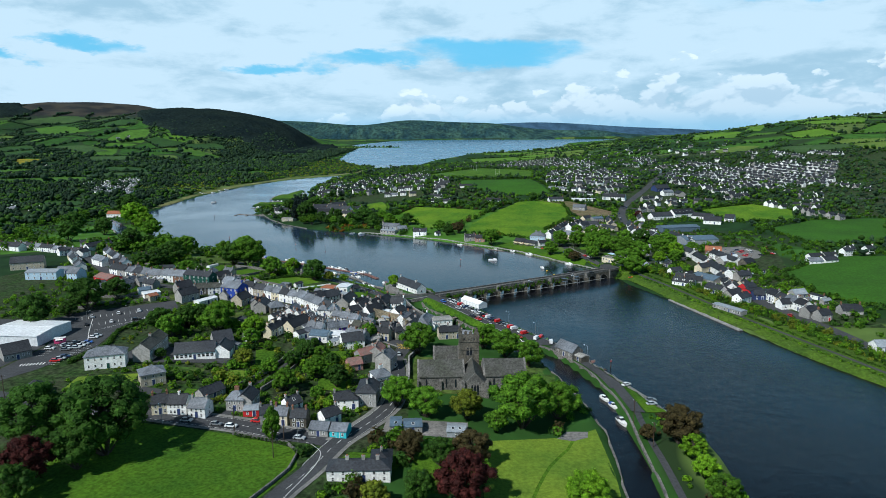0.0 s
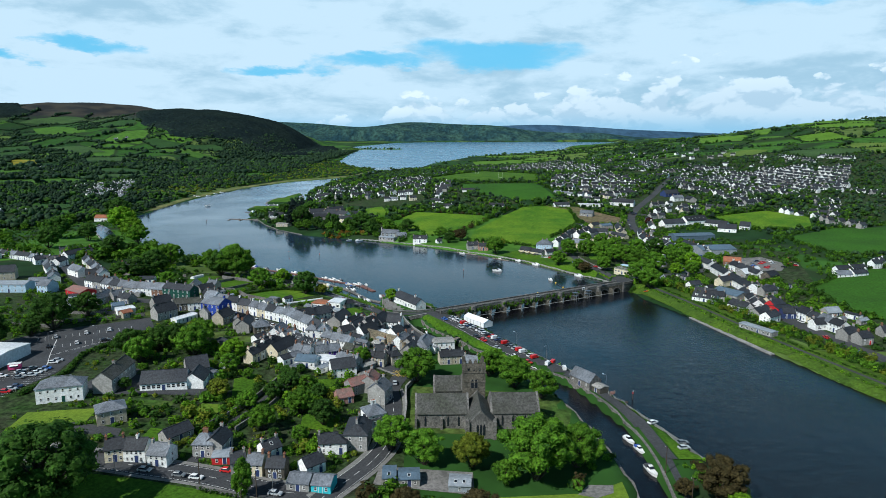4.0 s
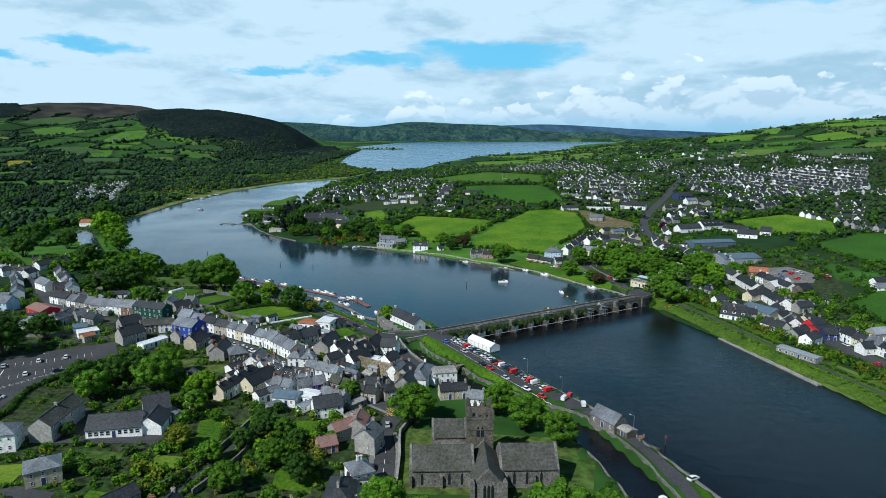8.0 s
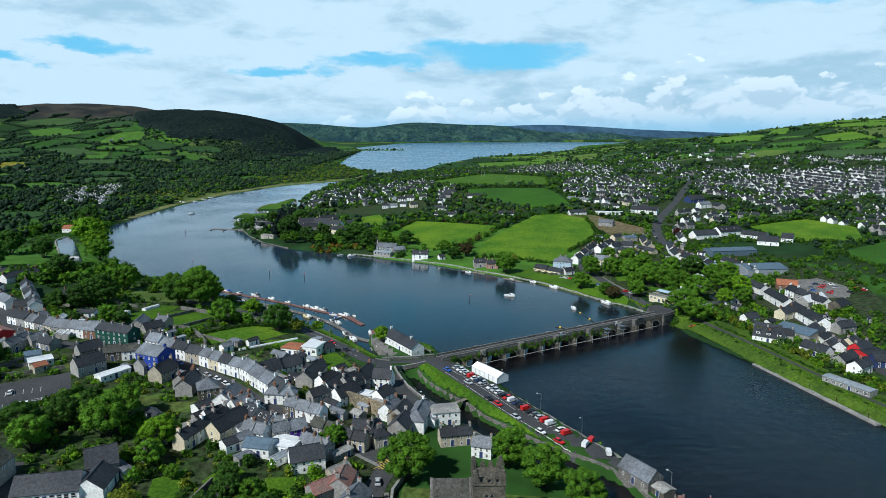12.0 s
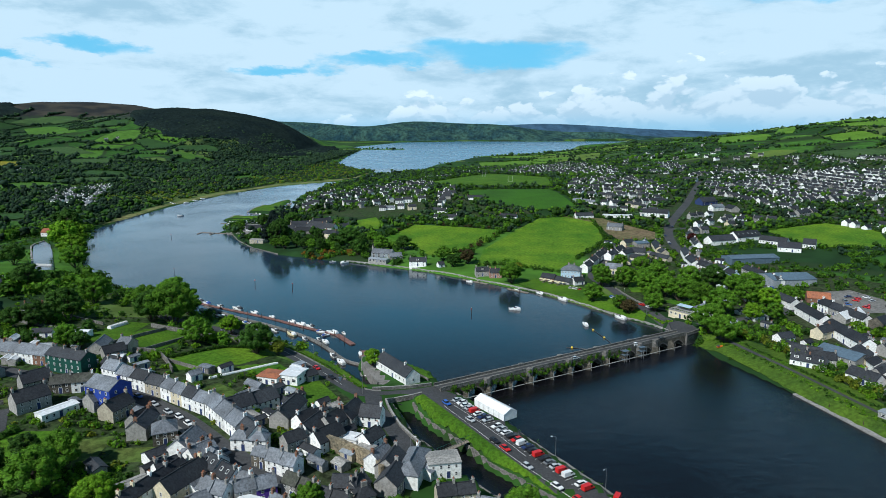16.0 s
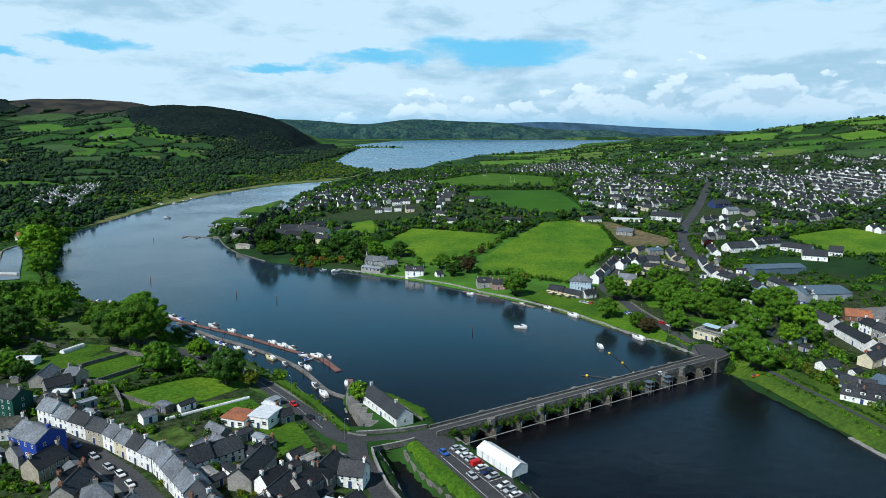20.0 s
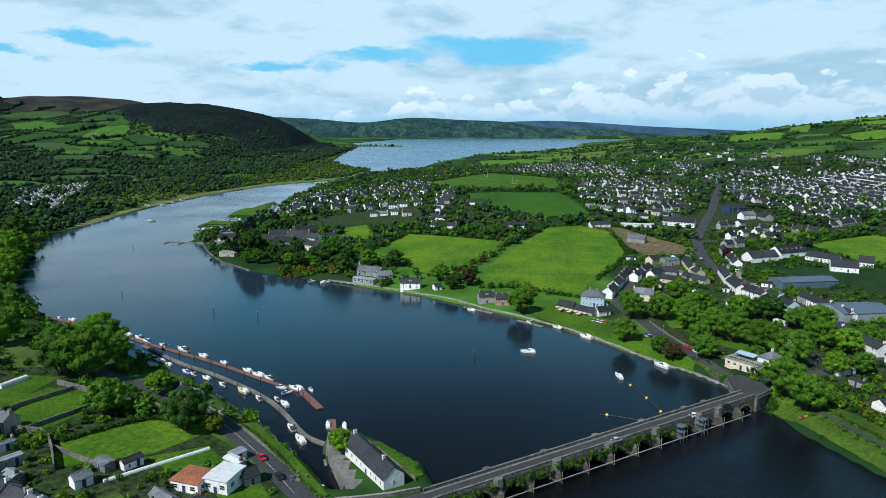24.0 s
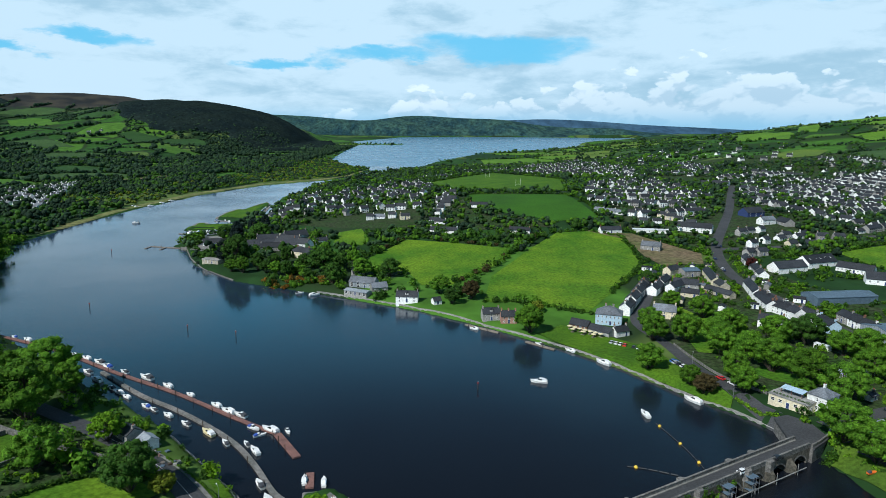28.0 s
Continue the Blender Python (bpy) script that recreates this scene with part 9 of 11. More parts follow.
pontoon("jetty", [(-246, 774), (-247, 764)], 1.6, DECKWOOD, "short timber marina jetty finger", 8)
pontoon("jetty", [(-203, 845), (-250, 838)], 1.8, DECKWOOD, "weathered timber marina pontoon", 8)
pontoon("jetty", [(-206, 872), (-238, 868)], 1.8, DECKWOOD, "weathered timber marina pontoon", 8)
pontoon("jetty", [(-208, 955), (-222, 1050)], 1.8, DECKWOOD, "weathered timber marina pontoon", 10)
pontoon("jetty", [(52, 529), (40, 540)], 1.6, DECKWOOD, "small timber landing stage", 6)
pontoon("jetty", [(28, 553), (12, 566)], 1.8, DECKWOOD, "timber landing stage of a lakeside villa", 6)

# moored cruisers along both walkways: place, turn, length
for i, (x, y, t, ln) in enumerate([(-57, 446.5, 150, 8.5), (-63, 448, -30, 6), (-76, 460.5, 148, 8), (-70.5, 457.5, 148, 7), (-95, 474.5, 146, 5.5), (-119, 490.5, 150, 9), (-141, 502, 150, 7.5), (-147, 507, 150, 8), (-163, 516, 148, 5.5), (-186, 531, 152, 6), (-196, 535, 152, 7), (-205, 539, 152, 5),
                                   (-58, 432.5, 128, 7), (-62, 437, 128, 5), (-46, 405, 125, 8), (-51, 413.5, 125, 6.5), (-59.5, 443, 30, 5), (-69, 437.5, 130, 5.5), (-77, 444, 140, 8), (-87, 450.5, 145, 6), (-96, 457, 145, 6), (-107, 464, 148, 6), (-118, 472, 148, 5.5), (-128, 480, 148, 6), (-138, 488, 148, 8), (-146, 496, 150, 7)]):
    boat(x, y, t, ln, CREAMHULL if i in (18,) else GELCOAT, BLUECOVER if i % 5 == 1 else (DARKCOVER if i % 2 else CANVAS), label="white motor cruiser moored at the pontoon" if i != 18 else "cream motor cruiser moored at the walkway")
for x, y, t, ln, cv in ((60.5, 229, -72, 6.5, CANVAS), (62, 222.5, -75, 6.5, BLUECOVER), (61.5, 209.5, -80, 8, DARKCOVER), (54.5, 158, -85, 7, CANVAS), (39.4, 490.8, 170, 8, CANVAS), (73.3, 461.8, 100, 7, CANVAS), (59, 527.5, 135, 7, CANVAS), (70.5, 512.5, 128, 9, CANVAS), (95, 474, 124, 9, CANVAS), (46, 536, 136, 6, DARKCOVER),
                        (-78, 622, 30, 8, CANVAS), (-88, 626, 20, 6, DARKCOVER), (16, 559, 150, 6, CANVAS), (-38.8, 416, 100, 6, CANVAS), (-33, 415, 100, 6, CANVAS), (-388, 1038, 20, 9, CANVAS), (-380, 1028, 20, 9, CANVAS), (-370, 1043, 20, 9, CANVAS), (-369, 1073, 20, 9, CANVAS), (-368, 1099, 20, 9, CANVAS), (-320, 901, 20, 9, CANVAS)):
    boat(x, y, t, ln, GELCOAT, cv, label="white motor cruiser on the dark water")
rng = random.Random(3)
for k in range(26):
    x, y = ((-206 - k * 4.2, 850 - k * 0.6 + (4 if k % 2 else -4)) if k < 10 else (-208 - (k - 10) * 3.6, 874 - (k - 10) * 0.5 + (3 if k % 2 else -3)) if k < 18 else (-212 - (k - 18) * 1.6, 966 + (k - 18) * 10))
    boat(x, y, 80 + rng.uniform(-8, 8), rng.uniform(7, 10), GELCOAT, rng.choice([CANVAS, DARKCOVER, BLUECOVER]), label="white cruiser berthed in the marina", group="marina boats")


def marker(x, y, high=3.2):
    root = new("channel_marker")
    root.matrix_basis = pose(x, y, 0)
    tagged(root, "dark timber channel post standing in the river", "marker post", "channel markers")
    s = Shape()
    s.tube([(0, 0, -2), (0, 0, high)], [0.2, 0.16], 7)
    part("post", s, DARKWOOD, root)
    s = Shape()
    s.box(0, 0, high - 0.9, 0.55, 0.08, 0.7)
    part("board", s, REDPAINT, root, "red board")
    s = Shape()
    s.tube([(0, 0, high), (0, 0, high + 0.35)], [0.1, 0.05], 6)
    part("cap", s, TRIM, root)


for x, y in ((14.4, 483), (-127, 552), (-100, 543), (-197, 590), (-265, 745), (-317, 900), (71.5, 262.5)):
    marker(x, y)


def boom(pts):
    root = new("floating_boom")
    root.matrix_basis = pose(0, 0, 0)
    tagged(root, "dark floating boom with yellow buoys before the bridge", "boom")
    line = smooth_line(pts, 2.2)
    for k, (a, b) in enumerate(zip(line, line[1:])):
        s = Shape()
        s.tube([(*a, 0.12), (*(Vector(a) + (Vector(b) - Vector(a)) * 0.85), 0.12)], [0.2, 0.2], 6)
        part("float", s, IRON, root)
        if k % 5 == 1:
            s = Shape()
            s.tube([(*a, -0.1), (*a, 0.35), (*a, 0.75)], [0.55, 0.6, 0.25], 8)
            part("buoy", s, YELLOWF, root, "yellow buoy")


boom([(75, 455), (76.5, 449), (79, 436), (80, 425)])
boom([(57, 426), (63, 424.5), (71, 421)])


def footbridge(ax, ay, bx, by, z0, z1):
    root = new("footbridge")
    L = math.hypot(bx - ax, by - ay)
    root.matrix_basis = pose(ax, ay, z0, 0, -math.degrees(math.atan2(z1 - z0, L)), math.degrees(math.atan2(by - ay, bx - ax)))
    tagged(root, "green steel lattice footbridge over the canal", "footbridge")
    s = Shape()
    s.box(L / 2, 0, -0.1, L, 1.8, 0.14)
    part("deck", s, DECKWOOD, root)
    for sg in (-1, 1):
        s = Shape()
        s.box(L / 2, sg * 0.95, 1.1, L, 0.08, 0.1)
        part("rail", s, DARKGREEN, root)
        for k in range(int(L / 1.2) + 1):
            s = Shape()
            s.box(min(k * 1.2, L), sg * 0.95, 0, 0.06, 0.06, 1.1)
            part("post", s, DARKGREEN, root)


footbridge(-2.5, 317.5, 9.5, 328.5, 3.6, 3.4)


def railing(name, pts, label, high=1.0, gap=2.0):
    root = new(name)
    root.matrix_basis = pose(0, 0, 0)
    tagged(root, label, "railing")
    line = smooth_line(pts, gap)
    for a, b in zip(line, line[1:]):
        za, zb = height(*a), height(*b)
        s = Shape()
        s.tube([(*a, za), (*a, za + high)], [0.04, 0.04], 5)
        part("post", s, STEEL, root)
        for f in (0.55, 1.0):
            s = Shape()
            s.tube([(*a, za + high * f), (*b, zb + high * f)], [0.03, 0.03], 5)
            part("rail", s, STEEL, root)


railing("railing", [(60, 270), (66, 256), (78, 216)], "galvanised steel railing along the quay", gap=3.0)
railing("railing", [(-43, 388), (-62, 411), (-90, 440)], "steel railing along the canal", gap=3.0)


def goalposts(x, y, turn):
    root = new("goalposts")
    root.matrix_basis = pose(x, y, height(x, y), 0, 0, turn)
    tagged(root, "white tall goalposts on the playing field", "goalposts", "goalposts")
    for k in (-3.2, 3.2):
        s = Shape()
        s.tube([(k, 0, 0), (k, 0, 11)], [0.12, 0.08], 6)
        part("post", s, TRIM, root)
    s = Shape()
    s.tube([(-3.2, 0, 2.5), (3.2, 0, 2.5)], [0.1, 0.1], 6)
    part("crossbar", s, TRIM, root)


goalposts(70, 1330, 5)
goalposts(95, 1090, 5)
# ------------------------------------------------------------ villa, kiosk, glasshouses and other single things
house(-23.6, 168.0, 1, 17.4, 6.2, 3.5, 28, WHITEWALL, SLATE, hip=True, chim=(-0.6, 0.2, 0.9), bays=6, sides="flr", k=1, label="white rendered villa with hipped dark slate roof and creeper", category="villa")
house(-18.0, 173.6, 91, 7.5, 5.8, 3.4, 30, WHITEWALL, SLATE, hip=True, chim=(0,), bays=2, sides="flr", k=1, label="white back wing of the villa with hipped slate roof", category="villa")
leafy("creeper", [(-23.8 + dx, 164.75, h, 1.3) for dx, h in ((-0.9, 2.6), (0.1, 3.6), (0.9, 3.0))], LEAF_MID, "green creeper climbing the villa front", "climbing plant", 210, 70, 0.13, kind="")
house(-65.2, 366.0, -17, 8.6, 7.6, 3.0, 2, WHITEWALL, TERRACOTTA, chim=(), floors=1, bays=3, sides="flr", k=1, win=(1.6, 1.3), label="white modern house with orange flat roof terrace")
house(-57.0, 366.6, -17, 7.2, 8.4, 4.0, 2, WHITEWALL, SHEETWHITE, chim=(), floors=1, bays=3, sides="flr", k=1, win=(1.6, 1.3), label="white modern house wing with pale flat roof")
house(-51.5, 369.5, 40, 4.4, 4.6, 2.6, 30, GREYWALL, SLATE, chim=(), floors=1, bays=1, k=1, label="small stone shed with slate roof by the modern house", category="shed")


def glasshouse(ax, ay, bx, by, wide, high, label):
    """A long hooped tunnel of pale sheeting on steel hoops."""
    root = new("polytunnel")
    L = math.hypot(bx - ax, by - ay)
    za, zb = height(ax, ay), height(bx, by)
    root.matrix_basis = pose(ax, ay, za, 0, -math.degrees(math.atan2(zb - za, L)), math.degrees(math.atan2(by - ay, bx - ax)))
    tagged(root, label, "polytunnel")
    arc = [(math.cos(math.pi * k / 10) * wide / 2, math.sin(math.pi * k / 10) * high) for k in range(11)]
    n = max(4, int(L / 2.2))
    for i in range(n):
        s = Shape()
        x0, x1 = L * i / n, L * (i + 1) / n
        for (y0, z0), (y1, z1) in zip(arc, arc[1:]):
            s.face([(x0, y0, z0), (x1, y0, z0), (x1, y1, z1), (x0, y1, z1)][::-1])
        part("sheet", s, CANVAS, root)
    for i in range(n + 1):
        s = Shape()
        s.tube([(L * i / n, y * 1.01, z * 1.01) for y, z in arc], [0.04] * 11, 4)
        part("hoop", s, STEEL, root)
    for e in (0, L):
        s = Shape()
        s.face([(e, y, z) for y, z in arc])
        part("end", s, CANVAS, root)


glasshouse(-88.8, 365.2, -69, 387.7, 1.3, 0.9, "long low white polytunnel in a back garden")
glasshouse(-157.3, 424.5, -155, 436, 2.6, 1.7, "white garden polytunnel beside a stone wall")


def kiosk(x, y, turn):
    root = new("kiosk")
    root.matrix_basis = pose(x, y, height(x, y) + 0.12, 0, 0, turn)
    tagged(root, "small pink and white food kiosk in the car park", "kiosk")
    s = Shape()
    s.box(0, 0, 0.35, 4.2, 2.1, 2.1)
    part("body", s, plain("pink_paint", (0.62, 0.06, 0.20)), root)
    s = Shape()
    s.box(0, 0, 2.45, 4.4, 2.3, 0.12)
    part("roof", s, TRIM, root)
    s = Shape()
    s.box(0, -1.07, 1.3, 2.6, 0.06, 0.9)
    part("hatch", s, GLASS, root)
    s = Shape()
    s.hull([(-1.4, -1.1, 2.25), (1.4, -1.1, 2.25), (1.4, -2.0, 2.0), (-1.4, -2.0, 2.0)], [(-1.4, -1.1, 2.3), (1.4, -1.1, 2.3), (1.4, -2.0, 2.05), (-1.4, -2.0, 2.05)])
    part("awning", s, CANVAS, root)
    for k in (-1.2, 1.2):
        s = Shape()
        s.tube([(k, -1.0, 0.33), (k, 1.0, 0.33)], [0.33, 0.33], 10)
        part("wheel", s, RUBBER, root)


kiosk(-163.3, 265.5, 20)


def parasol(x, y):
    if "parasol" not in MADE:
        a, b = Shape(), Shape()
        a.tube([(0, 0, 0), (0, 0, 2.3)], [0.04, 0.03], 6)
        ring = [(1.35 * math.cos(k * math.pi / 4), 1.35 * math.sin(k * math.pi / 4), 2.0) for k in range(8)]
        for k in range(8):
            b.face([ring[k], ring[(k + 1) % 8], (0, 0, 2.5)])
        c = Shape()
        c.box(0, 0, 0.68, 1.5, 0.8, 0.06)
        for sg in (-1, 1):
            c.box(0, sg * 0.75, 0.4, 1.5, 0.3, 0.05)
            c.box(sg * 0.5, 0, 0, 0.08, 1.4, 0.68)
        MADE["parasol"] = (a.mesh("pole", [STEEL]), b.mesh("canopy", [CREAMHULL]), c.mesh("picnic_table", [DECKWOOD]))
    root = new("parasol_table")
    root.matrix_basis = pose(x, y, height(x, y) + 0.15, 0, 0, (x * 31) % 90)
    tagged(root, "timber picnic table with a cream parasol", "picnic table", "cafe tables")
    for n, me in zip(("pole", "canopy", "tabletop"), MADE["parasol"]):
        part(n, me, None, root)


for k in range(7):
    parasol(63.5 + k * 2.1, 554 - k * 2.0)
    if k % 2:
        parasol(62 + k * 2.1, 551.5 - k * 2.0)
drape("cafe_terrace", [(60, 557), (64, 560), (80, 545), (76, 541)], DECKWOOD, 0.2, label="timber cafe terrace by the river", category="terrace")
# clipped lime-green hedge along the river wall, and hedges of the old town
split_hedges = (([(108, 470), (112, 460), (116, 450.5)], 1.5, 1.6, LEAF_LIGHT, "bright green clipped hedge by the bridge"), ([(-66, 189.5), (-48, 185), (-44, 180)], 1.2, 1.3, LEAF_DARK, "dark hedge along the meadow wall"),
                ([(-146, 240), (-142, 262), (-146, 286), (-130, 318)], 1.9, 2.2, LEAF_DARK, "thick hedge round the car park"), ([(-96, 199), (-100, 190), (-104, 182)], 2.2, 2.4, LEAF_DARK, "dark hedge at the meadow edge"),
                ([(-72, 204), (-66, 203)], 1.2, 1.3, LEAF_MID, "trimmed front garden hedge"), ([(-30, 361), (-45, 381), (-62, 404), (-80, 420)], 0.9, 1.1, LEAF_MID, "low hedge beside the quay road"), ([(-112, 384), (-96, 404), (-80, 406)], 1.6, 1.9, LEAF_DARK, "hedge round the rough garden"),
                ([(-60, 250), (-66, 232), (-71, 212)], 1.6, 1.8, LEAF_MID, "overgrown hedge along the lane"), ([(-134, 215), (-112, 221), (-100, 232)], 1.4, 1.6, LEAF_MID, "hedge of the school lawn"))
for i, (pts, h, w, leaf, lab) in enumerate(split_hedges):
    rr = random.Random(i)
    leafy("hedge", [(x + rr.uniform(-0.2, 0.2), y + rr.uniform(-0.2, 0.2), h * rr.uniform(0.8, 1.2), w * rr.uniform(0.8, 1.2)) for x, y, _ in along(pts, 0.8)], leaf, lab, "hedge", 220 + i, 46, 0.17)


def skip_heap(x, y, seed):
    """Builders' clutter by the quay: pallets, barrels and boards."""
    rr = random.Random(seed)
    root = new("scrap_heap")
    root.matrix_basis = pose(x, y, height(x, y), 0, 0, rr.uniform(0, 90))
    tagged(root, "heap of pallets, barrels and boards by the quay road", "scrap heap")
    for k in range(9):
        px, py = rr.uniform(-2.5, 2.5), rr.uniform(-2.5, 2.5)
        s = Shape()
        kind = rr.choice(("pallet", "barrel", "board", "crate"))
        if kind == "barrel":
            s.tube([(0, 0, -0.2), (0, 0, 0.9)], [0.32, 0.32], 8)
        elif kind == "board":
            s.box(0, 0, 0, 3.0, 0.3, 0.12)
        else:
            for j in range(5):
                s.box(-0.5 + j * 0.25, 0, 0.1, 0.16, 1.1, 0.5 if kind == "crate" else 0.08)
            s.box(0, 0, -0.2, 1.2, 1.0, 0.32)
        part(kind, s, rr.choice((DECKWOOD, RUSTROOF, SHEETBLUE, CONCRETE, DARKWOOD)), root, at=pose(px, py, 0, 0, 0, rr.uniform(0, 180)))


for i, (x, y) in enumerate(((-96, 434), (-88, 428), (-84, 422), (-78, 417), (-91, 423), (61.5, 263.5), (66, 259), (-39, 372.5), (233, 492), (225, 480), (222, 498), (238, 500))):
    skip_heap(x, y, i)
house(-96.3, 430.5, -36, 7.5, 5.0, 2.8, 30, GREYWALL, SLATE, chim=(1,), floors=1, bays=2, k=1, label="small grey cottage by the quay road")
house(-88.5, 426.5, -42, 5.2, 4.4, 2.5, 28, WHITEWALL, SHEETGREY, chim=(), floors=1, bays=2, k=1, label="low white shed with grey sheet roof", category="shed")
house(-27.0, 220.4, 88, 12.0, 7.2, 5.2, 34, GREYWALL, SLATE, hip=True, chim=(-1, 1), bays=3, sides="flr", k=1, label="grey and white hipped town house with dark slate roof")
house(-33.0, 214.5, 5, 6.5, 5.4, 3.6, 32, WHITEWALL, SLATE, hip=True, chim=(), bays=2, sides="f", k=1, label="white wing of the hipped town house")

# ------------------------------------------------------------ riverside pub at the bridge end
house(124.0, 459.2, -55, 13.8, 7.2, 3.5, 2, CREAM, CONCRETE, chim=(), floors=1, bays=5, sides="flr", k=1, win=(1.3, 1.2), category="pub", label="cream riverside pub with flat roof terrace")
house(132.6, 456.4, 33, 7.4, 7.0, 5.8, 34, WHITEWALL, PALESLATE, hip=True, chim=(1,), bays=3, sides="frl", k=1, category="pub", label="white two-storey pub house with hipped slate roof")
leafy("roof_planter", [(x, y, 0.8, 0.9) for x, y, _ in along([(117.6, 463.4), (125.4, 452.2)], 0.7, 0.5)], LEAF_DARK, "green planters along the pub roof terrace", "planter", 240, 40, 0.17, up=[height(124, 459.2) + 3.6] * len(along([(117.6, 463.4), (125.4, 452.2)], 0.7, 0.5)))


def roof_canopy():
    root = new("roof_canopy")
    root.matrix_basis = pose(124.6, 460.6, height(124, 459.2) + 3.6, 0, 0, -55)
    tagged(root, "pale glazed canopy on timber posts over the roof terrace", "canopy")
    for px in (-3.6, 0, 3.6):
        for py in (-1.4, 1.6):
            s = Shape()
            s.box(px, py, 0, 0.16, 0.16, 2.1 + 0.12 * py)
            part("post", s, REDWOOD, root)
    for k in range(6):
        s = Shape()
        x0, x1 = -4.0 + k * 1.33, -4.0 + (k + 1) * 1.33 - 0.06
        lo = [(x0, -1.7, 1.9), (x1, -1.7, 1.9), (x1, 1.9, 2.35), (x0, 1.9, 2.35)]
        s.hull(lo, [(a, b, c + 0.05) for a, b, c in lo])
        part("pane", s, PALEBLUE, root)


roof_canopy()


# ------------------------------------------------------------ marina on the point: quays, lawns, boats
def quay(name, outline, top, material, label):
    s = Shape()
    s.hull([(x, y, -1.5) for x, y in outline], [(x, y, top) for x, y in outline])
    return tagged(new(name, s.mesh(name, [material])), label, "quay", kind="structure")


quay("marina_quay", [(-242, 842), (-255, 882), (-258, 905), (-247, 906), (-233, 871), (-232, 857), (-240, 840)][::-1], 0.9, PAVING, "pale stone marina quay with grass")
drape("marina_green", [(-241, 846), (-252, 882), (-255, 902), (-249, 902), (-236, 871), (-235, 858)], LAWN, 0, 6, "mown grass on the marina quay", "lawn", level=1.0)
quay("marina_quay", [(-252, 940), (-256, 980), (-253, 1018), (-243, 1015), (-242, 1068), (-237, 1093), (-227, 1069), (-226, 1020), (-218, 962), (-200, 892), (-197, 868), (-212, 891), (-226, 927)][::-1], 1.0, PAVING, "long pale marina quay with parking")
drape("marina_green", [(-250, 944), (-253, 980), (-250, 1014), (-241, 1010), (-236, 975), (-230, 940)], LAWN, 0, 8, "mown grass on the marina quay", "lawn", level=1.1)
drape("marina_road", [(-240, 1066), (-236, 1070), (-230, 1000), (-222, 946), (-203, 886), (-208, 890), (-227, 944), (-236, 1000)], ASPHALT, 0, 8, "asphalt lane on the marina quay", "road", level=1.12)
quay("slipway", [(-224, 779), (-232, 816), (-220, 814), (-203, 776), (-203, 760), (-215, 758)][::-1], 0.8, YARD, "brown gravel slipway of the marina")
drape("marina_yard", [(-205, 752), (-203, 769), (-214, 803), (-196, 806), (-176, 753), (-189, 737)], PAVING, 0.4, 5, "pale paved marina yard", "yard")
pontoon("jetty", [(-240, 819), (-218, 825), (-201, 835)], 3.0, CONCRETE, "broad concrete marina pier", 10, high=0.8)
pontoon("jetty", [(-246, 921), (-212, 921)], 2.4, CONCRETE, "concrete marina pontoon with boats", 10, high=0.7)
rng = random.Random(8)
for x, y in ((-219, 895), (-213, 889), (-210, 863), (-205, 842), (-209, 838), (-207, 871), (-217, 836), (-208, 944), (-216, 962), (-245, 925), (-236, 925), (-241, 917), (-229, 917), (-223, 858), (-216, 877), (-221, 868), (-213, 852), (-226, 850), (-211, 975), (-213, 990)):
    boat(x, y, 100 + rng.uniform(-12, 12), rng.uniform(6, 9), GELCOAT, rng.choice([CANVAS, DARKCOVER, BLUECOVER]), label="white cruiser berthed in the marina", group="marina boats")
for k in range(14):
    car(-200 + (k % 7) * 3.2, 765 + (k // 7) * 14 + rng.uniform(-1, 1), 70, rng.choice(COLOURS), group="cars at the marina")
for x, y, t, ln, dp, ev, wl in ((-141, 758, 20, 22, 9, 6, CREAM), (-124, 752, -12, 18, 9, 6, CREAM), (-112, 742, -25, 15, 9, 5.5, WHITEWALL), (-150, 772, 60, 15, 9, 5.5, GREYWALL), (-125, 774, 40, 20, 9, 5.5, GREYWALL), (-136, 740, 15, 16, 7, 3.6, GREYWALL)):
    house(x, y, t, ln, dp, ev, 38, wl, SLATE, chim=(-1, 1), floors=2, bays=6, sides="f", k=1, category="hotel", label="long lakeside hotel range with dark slate roof")
for x, y, h in ((-173, 771, 19), (-154, 712, 21), (-172, 812, 14), (-166, 832, 14), (-160, 700, 17)):
    tree(x, y, h, h * 0.8, "tall", LEAF_CONIFER, int(h), 2400, "very dark tall pine by the hotel", group="dark pines")
for x, y in ((-120, 668), (-112, 662), (-104, 659), (-128, 676), (-136, 668), (-145, 672), (-96, 676), (-89, 697), (-88, 710), (-71, 667), (-64, 691), (-113, 696), (-120, 689), (-150, 690), (-78, 680)):
    tree(x, y, 9 + (x * 7 % 5), 9, "round", [LEAF_DARK, LEAF_MID, LEAF_DARK][int(-x) % 3], int(-x), 2400, "rounded garden tree by the lake", group="lakeside trees")

